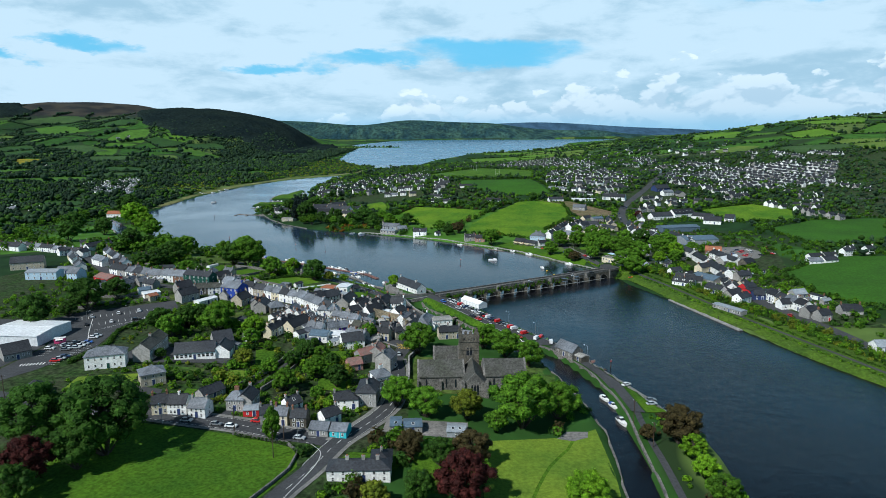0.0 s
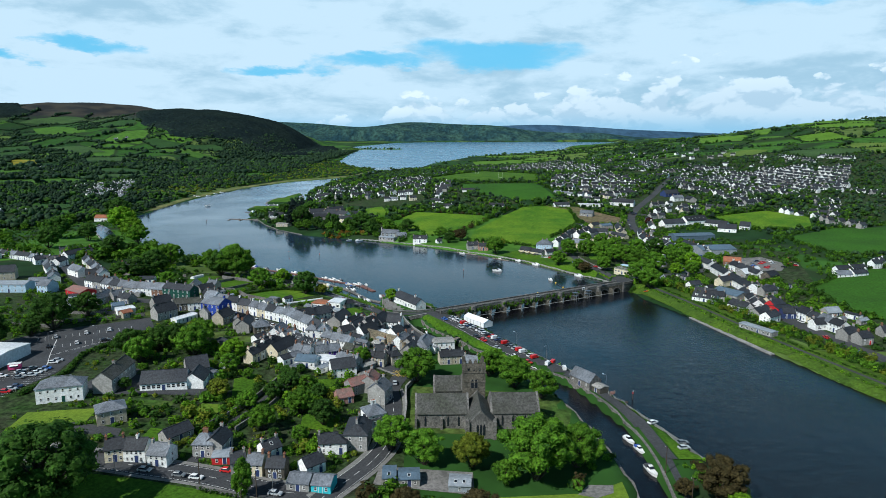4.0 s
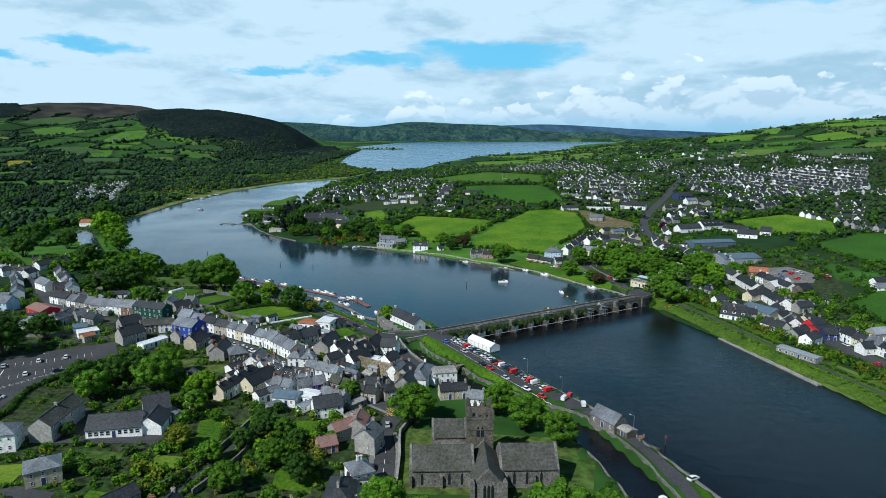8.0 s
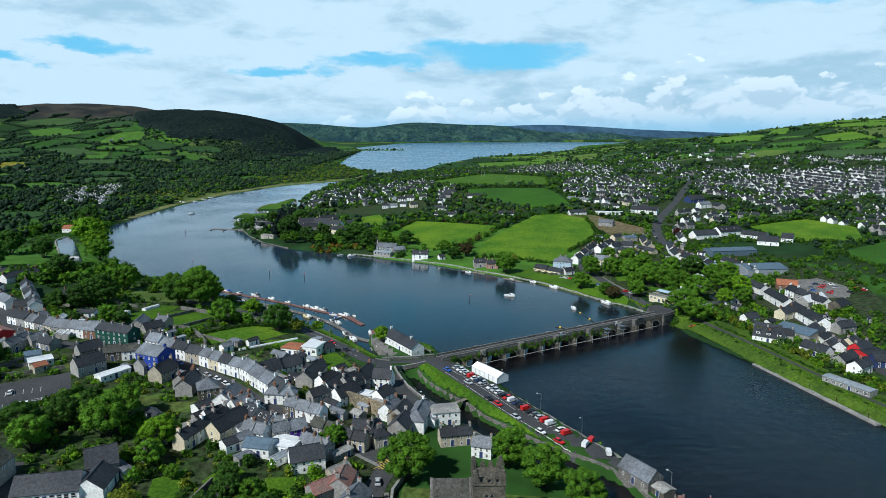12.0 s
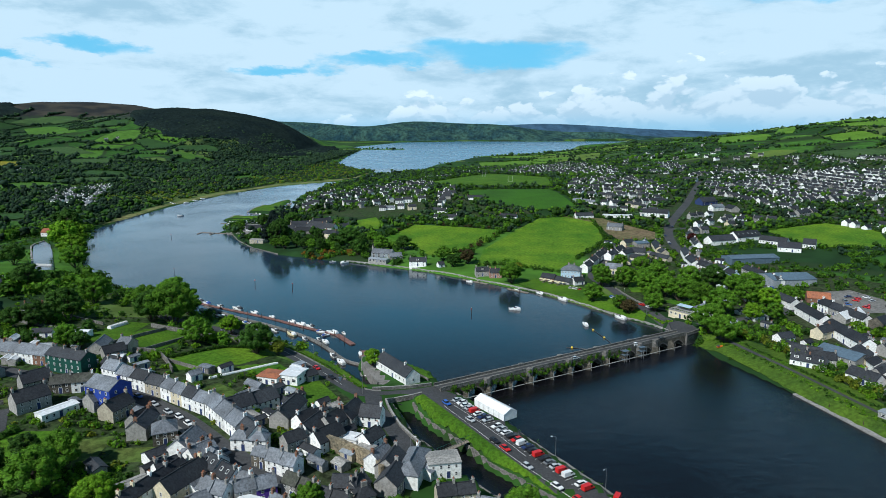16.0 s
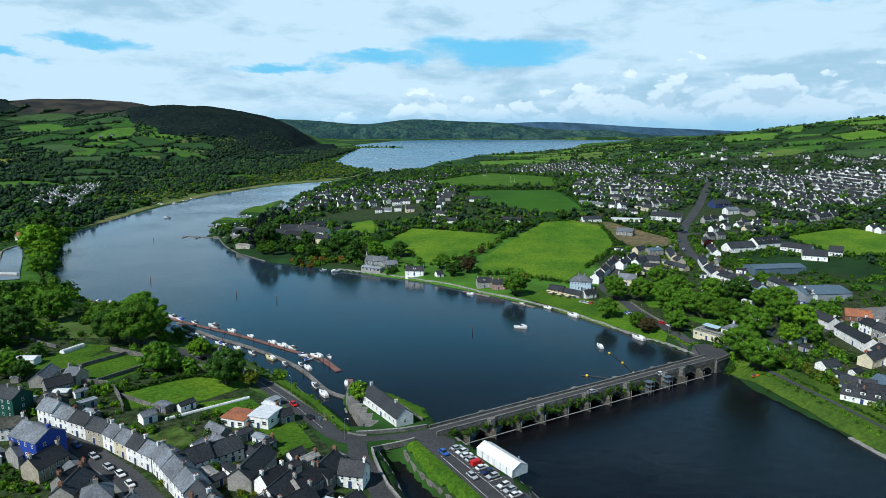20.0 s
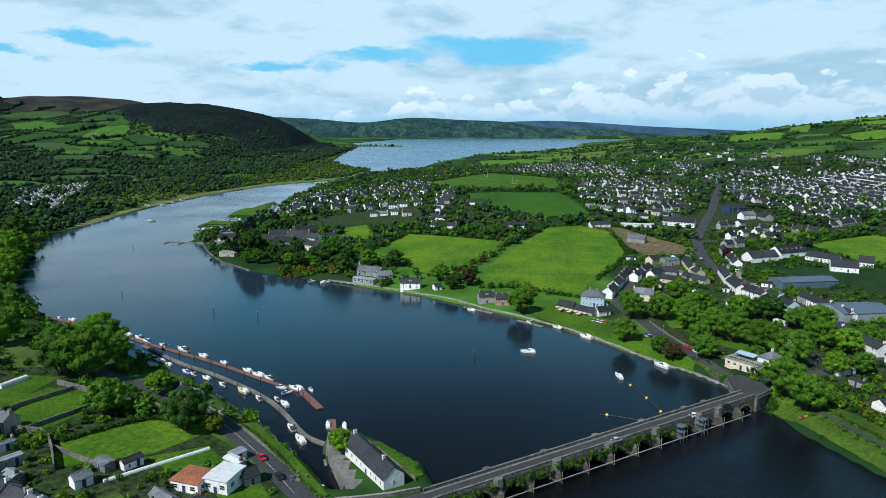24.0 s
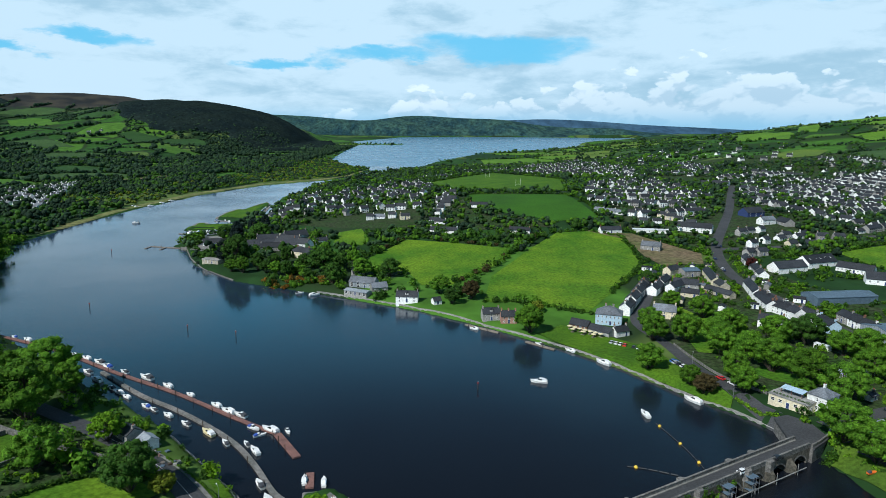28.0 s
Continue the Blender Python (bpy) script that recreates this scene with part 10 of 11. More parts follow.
# ------------------------------------------------------------ lock and side canal on the west shore
house(-378, 744, 0, 19, 9, 4.0, 34, WHITEWALL, TERRACOTTA, chim=(), floors=1, bays=5, k=1, label="long hut with red tile roof by the lock", category="hut")
drape("side_canal", [(-362, 705), (-356, 679), (-331, 639), (-304, 598), (-282, 565), (-272, 571), (-293, 604), (-320, 647), (-347, 688)], WATER, 0.45, 6.0, "still side canal above the lock", "canal")
drape("lock_lawn", [(-347, 637), (-348, 653), (-334, 634), (-308, 599), (-324, 609)], LAWN, 0.5, 8, "mown grass beside the lock", "lawn")
wall_along("canal_wall", [(-363, 705), (-357, 679), (-332, 639), (-305, 598), (-283, 565)], 1.2, 1.0, CONCRETE, "pale lock basin wall")
wall_along("lock_gate", [(-296, 586), (-283, 586)], 1.0, 1.6, TRIM, "white lock gate across the side canal")
boat(125.8, 418.5, 15, 4.0, plain("orange_paint", (0.75, 0.16, 0.02)), DARKCOVER, False, "small orange dinghy lying on the grass bank", "", height(125.8, 418.5) + 0.45)
for x, y, h in ((-101, 427, 9.5), (-336, 709, 12), (-329, 697, 13), (-322, 685, 13.5), (-315, 672, 13), (-307, 658, 12.5), (-299, 644, 12), (-291, 630, 11), (-282, 616, 10)):
    tree(x, y, h, h * 0.95, "round", LEAF_LIGHT, int(h * 3 - x), 2400, "fresh yellow-green spring tree near the water", group="spring trees")
for x, y, t, ln in ((-82, 465.5, 147, 6.5), (-107, 482.5, 147, 7), (-131, 496.5, 149, 6), (-155, 511.5, 149, 7), (-169, 520.5, 150, 6), (-51, 446, -60, 5), (-103, 461.5, 146, 5), (-123, 476, 148, 6.5)):
    boat(x, y, t, ln, GELCOAT, CANVAS if ln > 6 else DARKCOVER, label="white motor cruiser moored along the pontoon")

# ------------------------------------------------------------ single trees: x, y, height, width, leaf, habit
M, D, L, G, R, B = LEAF_MID, LEAF_DARK, LEAF_LIGHT, LEAF_GOLD, LEAF_RED, LEAF_BROWN
CHURCH_TREES = [(-11, 270, 14.2, 14.2, M, "round"), (-16, 216, 11.5, 11.5, M, "round"), (-6, 208, 11.2, 11.2, M, "round"), (8, 207, 10.7, 10.7, G, "round"), (26, 201, 19.5, 19.5, M, "round"), (39, 208, 13.5, 13.5, M, "round"), (36, 258, 11.3, 11.3, M, "round"), (27, 268, 12.7, 12.7, M, "round"), (20, 283, 10.3, 10.3, M, "round"), (-58, 225, 12.8, 12.8, M, "round"), (-49, 238, 13.1, 13.1, M, "round"), (-40, 231, 13.1, 13.1, D, "round"), (-56, 254, 11.6, 11.6, D, "round"), (-67, 238, 10.4, 10.4, M, "round"), (-79, 245, 10.7, 10.7, G, "round"), (-83, 269, 11.0, 11.0, M, "round"), (-103, 285, 13.4, 13.4, M, "round"), (-120, 275, 10.9, 10.9, M, "round"), (-119, 290, 10.5, 10.5, D, "round"), (-53, 187, 11.6, 7.3, M, "tall"), (-98, 176, 24.3, 24.3, D, "round"), (-120, 179, 19.8, 19.8, D, "round"), (-102, 168, 14.0, 14.0, D, "round"), (-111, 160, 13.5, 13.5, R, "round")]
MEADOW_TREES = [(-109, 150, 11.3, 11.3, D, "round"), (5, 156, 14.6, 14.6, R, "round"), (8, 175, 11.4, 11.4, B, "round"), (-10, 180, 8.7, 8.7, B, "round"), (37, 154, 11.0, 11.0, L, "round"), (-7, 156, 8.8, 8.8, D, "round"), (-18, 153, 7.2, 7.2, G, "round"), (-1, 175, 9.0, 9.0, D, "round"), (74, 191, 12.8, 12.8, B, "round"), (75, 182, 7.6, 7.6, L, "round"), (74, 170, 7.2, 7.2, L, "round"), (74, 158, 8.2, 8.2, M, "round"), (65, 193, 5.4, 5.4, B, "round"), (-34, 284, 7.7, 7.7, M, "round"), (-45, 219, 7.6, 7.6, M, "round"), (-53, 219, 6.0, 6.0, D, "round"), (17, 198, 7.4, 7.4, M, "round"), (22, 200, 9.3, 9.3, M, "round"), (-182, 305, 8.2, 8.2, D, "round"), (-178, 315, 17.0, 17.0, D, "round"), (-188, 288, 15.6, 15.6, D, "round"), (-173, 334, 12.0, 12.0, D, "round"), (-113, 248, 6.8, 6.8, D, "round"), (-11, 274, 12.9, 12.9, M, "round")]
TOWN_TREES = [(18, 279, 10.4, 10.4, M, "round"), (27, 268, 12.5, 12.5, M, "round"), (35, 258, 13.2, 13.2, M, "round"), (-104, 298, 11.4, 11.4, M, "round"), (-105, 290, 12.8, 12.8, M, "round"), (-116, 301, 8.7, 8.7, D, "round"), (-84, 279, 10.1, 10.1, L, "round"), (-128, 283, 11.5, 11.5, D, "round"), (-59, 262, 9.6, 9.6, D, "round"), (-50, 254, 10.6, 10.6, M, "round"), (-45, 250, 8.9, 8.9, D, "round"), (-60, 247, 10.2, 10.2, D, "round"), (-74, 263, 6.4, 6.4, M, "round"), (-35, 254, 6.1, 6.1, M, "round"), (-56, 271, 5.8, 5.8, D, "round"), (-95, 418, 11.5, 11.5, L, "round"), (-134, 440, 24.2, 24.2, M, "round"), (-146, 443, 19.0, 19.0, D, "round"), (-110, 407, 14.4, 14.4, M, "round"), (-81, 400, 16.4, 16.4, D, "round"), (-103, 398, 8.2, 8.2, M, "round"), (-72, 400, 8.0, 8.0, G, "round")]
GARDEN_TREES = [(-159, 464, 17.4, 17.4, M, "round"), (-191, 474, 17.9, 17.9, M, "round"), (-187, 440, 18.8, 18.8, D, "round"), (-190, 424, 15.3, 15.3, D, "round"), (-321, 665, 27.9, 27.9, L, "round"), (-294, 631, 21.8, 21.8, L, "round"), (-269, 591, 20.1, 20.1, M, "round"), (-359, 738, 31.7, 31.7, D, "round"), (-152, 392, 9.1, 9.1, D, "round"), (-246, 503, 19.4, 19.4, D, "round"), (-99, 410, 9.7, 9.7, D, "round"), (-30, 390, 9.0, 9.0, L, "round"), (126, 433, 16.9, 16.9, M, "round"), (129, 422, 15.8, 15.8, M, "round"), (144, 463, 17.5, 17.5, M, "round"), (140, 480, 17.3, 17.3, M, "round"), (134, 494, 16.9, 16.9, M, "round"), (129, 505, 16.2, 16.2, M, "round"), (122, 515, 16.7, 16.7, M, "round"), (114, 534, 16.2, 16.2, M, "round"), (100, 538, 14.9, 14.9, M, "round"), (86, 500, 13.3, 13.3, M, "round")]
BANK_TREES = [(113, 473, 12.1, 12.1, M, "round"), (106, 465, 9.4, 9.4, M, "round"), (100, 476, 9.8, 9.8, B, "round"), (153, 529, 16.0, 16.0, M, "round"), (166, 526, 17.2, 17.2, D, "round"), (138, 544, 15.2, 15.2, M, "round"), (180, 506, 16.2, 16.2, M, "round"), (176, 477, 13.5, 13.5, L, "round"), (156, 452, 11.2, 11.2, L, "round"), (167, 452, 11.2, 11.2, M, "round"), (192, 487, 11.4, 11.4, M, "round"), (173, 511, 13.7, 13.7, M, "round"), (131, 465, 9.4, 9.4, M, "round"), (135, 569, 14.6, 14.6, M, "round"), (125, 587, 11.9, 11.9, M, "round"), (126, 630, 11.3, 11.3, D, "round"), (128, 429, 18.9, 18.9, M, "round"), (145, 470, 16.6, 16.6, M, "round"), (139, 483, 16.4, 16.4, M, "round"), (138, 497, 16.1, 16.1, M, "round"), (130, 506, 15.5, 15.5, M, "round"), (116, 488, 13.4, 13.4, M, "round")]
POINT_TREES = [(126, 530, 15.6, 15.6, M, "round"), (168, 484, 15.3, 15.3, M, "round"), (117, 519, 12.5, 12.5, M, "round"), (88, 497, 13.9, 13.9, M, "round"), (97, 483, 9.9, 9.9, M, "round"), (103, 553, 14.0, 14.0, M, "round"), (43, 549, 16.6, 16.6, M, "round"), (49, 547, 12.4, 12.4, L, "round"), (35, 545, 11.0, 11.0, M, "round"), (51, 581, 7.6, 7.6, G, "round"), (5, 596, 11.1, 11.1, D, "round"), (16, 604, 13.0, 13.0, B, "round"), (-2, 616, 13.4, 13.4, M, "round"), (-82, 669, 21.0, 21.0, D, "round"), (-70, 640, 16.0, 16.0, D, "round"), (-144, 683, 28.1, 21.6, D, "round"), (-152, 766, 20.9, 20.9, D, "round"), (-185, 780, 16.7, 16.7, D, "round"), (-54, 657, 14.8, 14.8, M, "round"), (-35, 656, 14.8, 14.8, D, "round"), (206, 667, 9.8, 9.8, R, "round"), (-217, 564, 20.0, 20.0, M, "round"), (-187, 470, 19.9, 19.9, M, "round"), (-159, 467, 21.6, 21.6, M, "round")]
NORTH_TREES = [(-146, 472, 21.8, 21.8, M, "round"), (-346, 601, 23.8, 23.8, D, "round"), (-317, 541, 21.2, 21.2, D, "round"), (-328, 689, 24.9, 24.9, L, "round"), (-291, 627, 22.5, 22.5, L, "round"), (-362, 739, 23.9, 23.9, D, "round"), (-311, 588, 18.6, 18.6, D, "round"), (-199, 419, 12.7, 12.7, D, "round"), (-159, 394, 11.8, 11.8, M, "round"), (-136, 448, 18.9, 18.9, M, "round"), (-136, 464, 14.2, 14.2, M, "round"), (-161, 477, 12.9, 12.9, M, "round"), (-118, 416, 14.5, 14.5, M, "round"), (-107, 423, 10.1, 10.1, M, "round"), (-91, 409, 11.7, 11.7, L, "round"), (-79, 397, 13.0, 13.0, D, "round"), (-89, 394, 11.4, 11.4, M, "round"), (-104, 394, 8.5, 8.5, M, "round"), (-105, 404, 10.6, 10.6, D, "round"), (-73, 396, 8.7, 8.7, M, "round")]
LEAF_WORDS = {M: "broad leafy tree in full spring green", D: "dark green broadleaf tree", L: "fresh yellow-green spring tree", G: "golden-green tree in young leaf",
              R: "small tree with copper-red leaves", B: "small tree with bronze-brown young leaves"}
STOOD = []
for i, (x, y, h, w, leaf, kind) in enumerate(CHURCH_TREES + MEADOW_TREES + TOWN_TREES + GARDEN_TREES + BANK_TREES + POINT_TREES + NORTH_TREES):
    if poly_distance([x], [y], WATERS[0])[0] < 1.5 or poly_distance([x], [y], CANAL)[0] < 1.5:
        continue
    if any(math.hypot(x - a, y - b) < 0.42 * (w + c) / 2 * (1.35 if y > 380 else 1.0) for a, b, c in STOOD):
        continue
    if -130 < x < -72 and 384 < y < 426 and (x, y) not in ((-98, 417), (-110, 407), (-81, 400)):
        continue
    STOOD.append((x, y, w))
    if y > 380:
        h, w = h * 0.86, w * 0.86
    if x < -30 and 212 < y < 275:
        h, w = h * 0.68, w * 0.68
    tree(x, y, h, w, kind, leaf, i, 5000 if w > 8 and y < 600 else 2400, LEAF_WORDS[leaf], group="trees of the town")
    TAKEN.append((x, y, w * 0.25))
# ------------------------------------------------------------ shrubs, hedges, woods and far trees
TK = np.unique(np.array(TAKEN, float), axis=0)
ROADPTS = np.array([(px, py, w) for pts, w in ROADS for px, py in pts[::1]])


def free(x, y, gap=0.0):
    """Which places are on open ground, clear of water, houses, streets and lawns."""
    x, y = np.asarray(x, float), np.asarray(y, float)
    ok = np.minimum(poly_distance(x, y, WATERS[0]), poly_distance(x, y, WATERS[1])) > 1.2 + gap
    for whole, extra in ((TK, 0.2), (ROADPTS, 1.8)):
        arr = whole[(whole[:, 0] > x.min() - 15) & (whole[:, 0] < x.max() + 15) & (whole[:, 1] > y.min() - 15) & (whole[:, 1] < y.max() + 15)]
        if not len(arr):
            continue
        for i in range(0, len(x), 400):
            sl = slice(i, i + 400)
            d = np.hypot(x[sl, None] - arr[None, :, 0], y[sl, None] - arr[None, :, 1]) - arr[None, :, 2]
            ok[sl] &= d.min(1) > extra + gap
    for f in FIELDS:
        fx, fy = [q[0] for q in f], [q[1] for q in f]
        near = np.nonzero(ok & (x > min(fx) - 3) & (x < max(fx) + 3) & (y > min(fy) - 3) & (y < max(fy) + 3))[0]
        if len(near):
            ok[near] = poly_distance(x[near], y[near], f) > 0.4 + gap
    return ok


def patchy(x, y, size, seed):
    """Slow random variation between -1 and 1."""
    a = seed * 1.7
    return (np.sin(x / size + a + 1.3 * np.sin(y / size * 0.7 + a)) + np.sin(y / size * 1.1 - a * 2 + 1.1 * np.sin(x / size * 0.8))) / 2


LOW = [(-385, 765), (-345, 720), (-300, 640), (-255, 565), (-262, 520), (-330, 520), (-420, 640)]


def scatter(n, x0, x1, y0, y1, h0, h1, seed, cut=-2.0, size=40, wide=1.0, gap=0.0):
    r = np.random.default_rng(seed)
    x, y = r.uniform(x0, x1, n), r.uniform(y0, y1, n)
    k = free(x, y, gap) & (patchy(x, y, size, seed) > cut)
    x, y = x[k], y[k]
    h = r.uniform(h0, h1, len(x)) * r.uniform(0.8, 1.15, len(x))
    h = np.where(poly_distance(x, y, LOW) < 0, np.minimum(h, 1.8), h)        # cut back round the side canal
    return np.stack([x, y, h, h * wide * r.uniform(0.8, 1.25, len(x))], -1)


def split3(P, mats, name, label, category, seed, per, size):
    r = np.random.default_rng(seed)
    pick = r.integers(0, len(mats), len(P))
    for i, mt in enumerate(mats):
        Q = P[pick == i]
        if len(Q):
            leafy(name, Q, mt, label, category, seed + i, per, size)


# gardens of the old town
split3(scatter(700, -120, -14, 150, 300, 1.0, 3.2, 1, -0.3, 18, 1.1), [LEAF_MID, LEAF_DARK, LEAF_MID, LEAF_LIGHT], "garden_shrubs", "dense garden shrubs between the houses", "shrubs", 21, 60, 0.16)
split3(scatter(1900, -230, -40, 285, 420, 0.7, 2.8, 2, -0.8, 12, 1.1), [LEAF_MID, LEAF_DARK, LEAF_LIGHT], "garden_shrubs", "shrubs in the back gardens", "shrubs", 25, 50, 0.17)
split3(scatter(380, -84, -34, 210, 272, 1.2, 4.4, 3, -0.3, 9, 1.0), [LEAF_MID, LEAF_DARK, LEAF_LIGHT, LEAF_GOLD], "garden_trees", "overgrown garden trees and bushes", "shrubs", 29, 110, 0.12)
split3(scatter(450, -200, -50, 400, 500, 1.5, 6.0, 4, -0.4, 20, 1.1), [LEAF_MID, LEAF_DARK, LEAF_LIGHT], "garden_shrubs", "bushes in the gardens above the canal", "shrubs", 33, 80, 0.14)
split3(scatter(260, -150, -60, 110, 190, 2.5, 8.0, 5, 0.0, 22, 1.1, 2.0), [LEAF_DARK, LEAF_DARK, LEAF_MID], "garden_trees", "dark trees beside the meadow", "shrubs", 37, 110, 0.12)
split3(scatter(200, -30, 45, 140, 200, 1.5, 4.5, 6, -0.2, 12, 1.1), [LEAF_DARK, LEAF_MID, LEAF_BROWN], "garden_shrubs", "mixed shrubs round the villa", "shrubs", 41, 80, 0.14)
split3(scatter(420, -12, 60, 205, 300, 1.0, 2.6, 7, 0.1, 14, 1.2), [LEAF_MID, LEAF_DARK], "churchyard_shrubs", "shrubs in the churchyard", "shrubs", 44, 60, 0.16)
split3(scatter(260, 60, 86, 100, 262, 0.8, 3.0, 8, 0.0, 10, 1.2), [LEAF_MID, LEAF_LIGHT, LEAF_BROWN], "bank_shrubs", "shrubs on the towpath bank", "shrubs", 47, 60, 0.16)
split3(scatter(1500, -140, -24, 204, 350, 0.5, 1.9, 31, -0.7, 8, 1.3), [LEAF_MID, LEAF_DARK, LEAF_LIGHT, LEAF_GOLD], "garden_bushes", "low bushes and flower beds in the gardens", "shrubs", 300, 36, 0.19)
split3(scatter(1300, -260, -60, 400, 560, 0.6, 2.6, 32, -0.7, 10, 1.3), [LEAF_MID, LEAF_DARK, LEAF_DARK, LEAF_LIGHT], "garden_bushes", "bushes and hedges above the canal", "shrubs", 305, 36, 0.19)
# growth on the bridge's piers and along the quay edge
r = np.random.default_rng(9)
pts = []
for k in range(150):
    u = 4 + 0.62 * k + r.uniform(-0.5, 0.5)
    if math.sin(u * 1.9) + r.uniform(-1, 1) < -0.5 or u > 96 and r.random() < 0.5:
        continue
    q = on_bridge(u, -3.3 - r.uniform(0.0, 0.9))
    pts.append((q[0], q[1], r.uniform(1.0, 2.6), r.uniform(0.9, 1.9), r.uniform(2.2, 4.6)))
ivy = leafy("pier_ivy", [p[:4] for p in pts[::2]], LEAF_DARK, "ivy and bushes growing on the bridge piers", "shrubs", 50, 60, 0.17, up=[p[4] for p in pts[::2]])
leafy("pier_ivy", [p[:4] for p in pts[1::2]], LEAF_MID, "green bushes growing from the bridge wall", "shrubs", 51, 60, 0.17, up=[p[4] for p in pts[1::2]])
split3(np.array([(x + r.uniform(-1, 1), y + r.uniform(-1, 1), r.uniform(0.8, 3.0), r.uniform(0.8, 2.0)) for x, y, _ in along([(6, 360), (24, 341), (44, 306), (55, 285)], 2.5, 1.0)]), [LEAF_LIGHT, LEAF_MID], "quay_shrubs", "young saplings along the quay edge", "shrubs", 53, 60, 0.14)

# bushes between the river bank and the village
split3(np.array([(x + r.uniform(-4, 5), y + r.uniform(-4, 4), r.uniform(1.2, 3.6), r.uniform(1.6, 3.8)) for x, y, _ in along([(152, 408), (160, 372), (168, 345), (176, 316), (184, 285), (190, 240)], 0.9)]), [LEAF_MID, LEAF_DARK, LEAF_DARK, LEAF_GOLD], "bank_bushes", "bushes and brambles above the river bank", "shrubs", 154, 60, 0.15)
split3(np.array([(x + r.uniform(-1.2, 1.2), y + r.uniform(-1.2, 1.2), r.uniform(0.5, 1.5), r.uniform(0.8, 2.0)) for x, y, _ in along([(124, 434), (136, 394), (149, 342), (159, 310), (164, 286), (179, 240)], 1.0)]), [LEAF_MID, LEAF_LIGHT, LEAF_DARK], "waterside_plants", "rushes and low plants at the water edge", "plants", 158, 40, 0.17)
split3(np.array([(x + r.uniform(-2.5, 2.5), y + r.uniform(-2, 2), r.uniform(0.6, 2.4), r.uniform(0.9, 2.6)) for x, y, _ in along([(74, 206), (76, 186), (74, 160), (70, 130)], 0.7)]), [LEAF_MID, LEAF_LIGHT, LEAF_DARK], "towpath_shrubs", "shrubs and saplings along the towpath", "shrubs", 190, 60, 0.15)
split3(np.array([(x + r.uniform(-2.5, 7), y + r.uniform(-3, 3), r.uniform(1.8, 4.6), r.uniform(2.2, 4.8)) for x, y, _ in along([(139, 434), (145, 410), (152, 386), (161, 352), (169, 322), (180, 285), (191, 240)], 0.8)]), [LEAF_DARK, LEAF_MID, LEAF_DARK, LEAF_LIGHT, LEAF_GOLD], "bank_bushes", "thick bushes and small trees above the river path", "shrubs", 174, 90, 0.13)
split3(np.array([(x + 2.2 + r.uniform(-0.5, 0.5), y + r.uniform(-0.6, 0.6), r.uniform(0.9, 1.6), r.uniform(1.2, 1.9)) for x, y, _ in along([(131, 426), (134, 412), (143, 384), (152, 352), (160, 322), (171, 282), (183, 240)], 0.8)]), [LEAF_DARK, LEAF_DARK, LEAF_MID], "path_hedge", "low clipped hedge along the river path", "hedge", 181, 44, 0.17)
split3(np.array([(x + r.uniform(-1.0, 1.6), y + r.uniform(-1.2, 0.8), r.uniform(2.0, 4.2), r.uniform(2.0, 3.6)) for x, y, _ in along([(117.5, 428.5), (122, 432), (127, 437), (133, 441)], 0.7)]), [LEAF_MID, LEAF_DARK, LEAF_LIGHT], "bank_bushes", "bushes growing against the bridge abutment", "shrubs", 186, 80, 0.14)
# far bank near the bridge and the village
split3(scatter(1900, 118, 215, 330, 720, 1.0, 3.8, 10, -0.6, 20, 1.1), [LEAF_MID, LEAF_MID, LEAF_DARK, LEAF_LIGHT], "village_shrubs", "garden trees and shrubs of the village", "shrubs", 56, 60, 0.16)
split3(scatter(3200, 186, 440, 230, 760, 1.0, 4.0, 12, -0.6, 26, 1.2), [LEAF_DARK, LEAF_MID], "scrub", "scrub between fields and yards", "scrub", 64, 40, 0.2)
split3(scatter(500, -220, 60, 590, 800, 2.5, 7.5, 13, -0.2, 26, 1.1), [LEAF_MID, LEAF_DARK, LEAF_DARK], "shore_trees", "trees along the lakeside gardens", "wood", 67, 70, 0.15)
split3(np.array([(x + r.uniform(-3, 3), y + r.uniform(-3, 3), r.uniform(3, 7), r.uniform(3, 6)) for x, y, _ in along([(5, 632), (32, 673), (62, 737), (92, 780)], 4)] + [(x + r.uniform(-2, 2), y + r.uniform(-2, 2), r.uniform(2, 4), r.uniform(3, 5)) for x, y, _ in along([(-64, 690), (-31, 766), (6, 751), (49, 730)], 4)]), [LEAF_MID, LEAF_DARK, LEAF_BROWN], "field_hedge", "thick hedge between the pastures", "hedge", 70, 70, 0.15)
split3(np.array([(-95 + r.uniform(-22, 22), 642 + r.uniform(-7, 7), r.uniform(2, 4), r.uniform(3, 5)) for _ in range(50)]), [GORSE, LEAF_MID], "shore_shrubs", "russet and green shrubs on the shore", "shrubs", 73, 60, 0.16)
FIELD_HEDGES = [[(223, 414), (220, 378), (222, 352), (239, 330), (300, 336)], [(300, 336), (330, 454), (287, 459), (223, 414)], [(300, 511), (360, 513), (437, 626), (372, 636), (307, 596), (300, 511)], [(289, 712), (361, 743), (384, 700), (355, 641), (297, 645)], [(27, 988), (134, 962), (143, 827)], [(-31, 1257), (91, 1500), (170, 1207), (142, 1010), (63, 1025), (8, 1086), (-31, 1257)], [(144, 763), (141, 704), (132, 672), (99, 614)], [(94, 778), (121, 782), (144, 763)], [(20, 598), (47, 596), (63, 586), (80, 578)], [(150, 790), (190, 712)]]
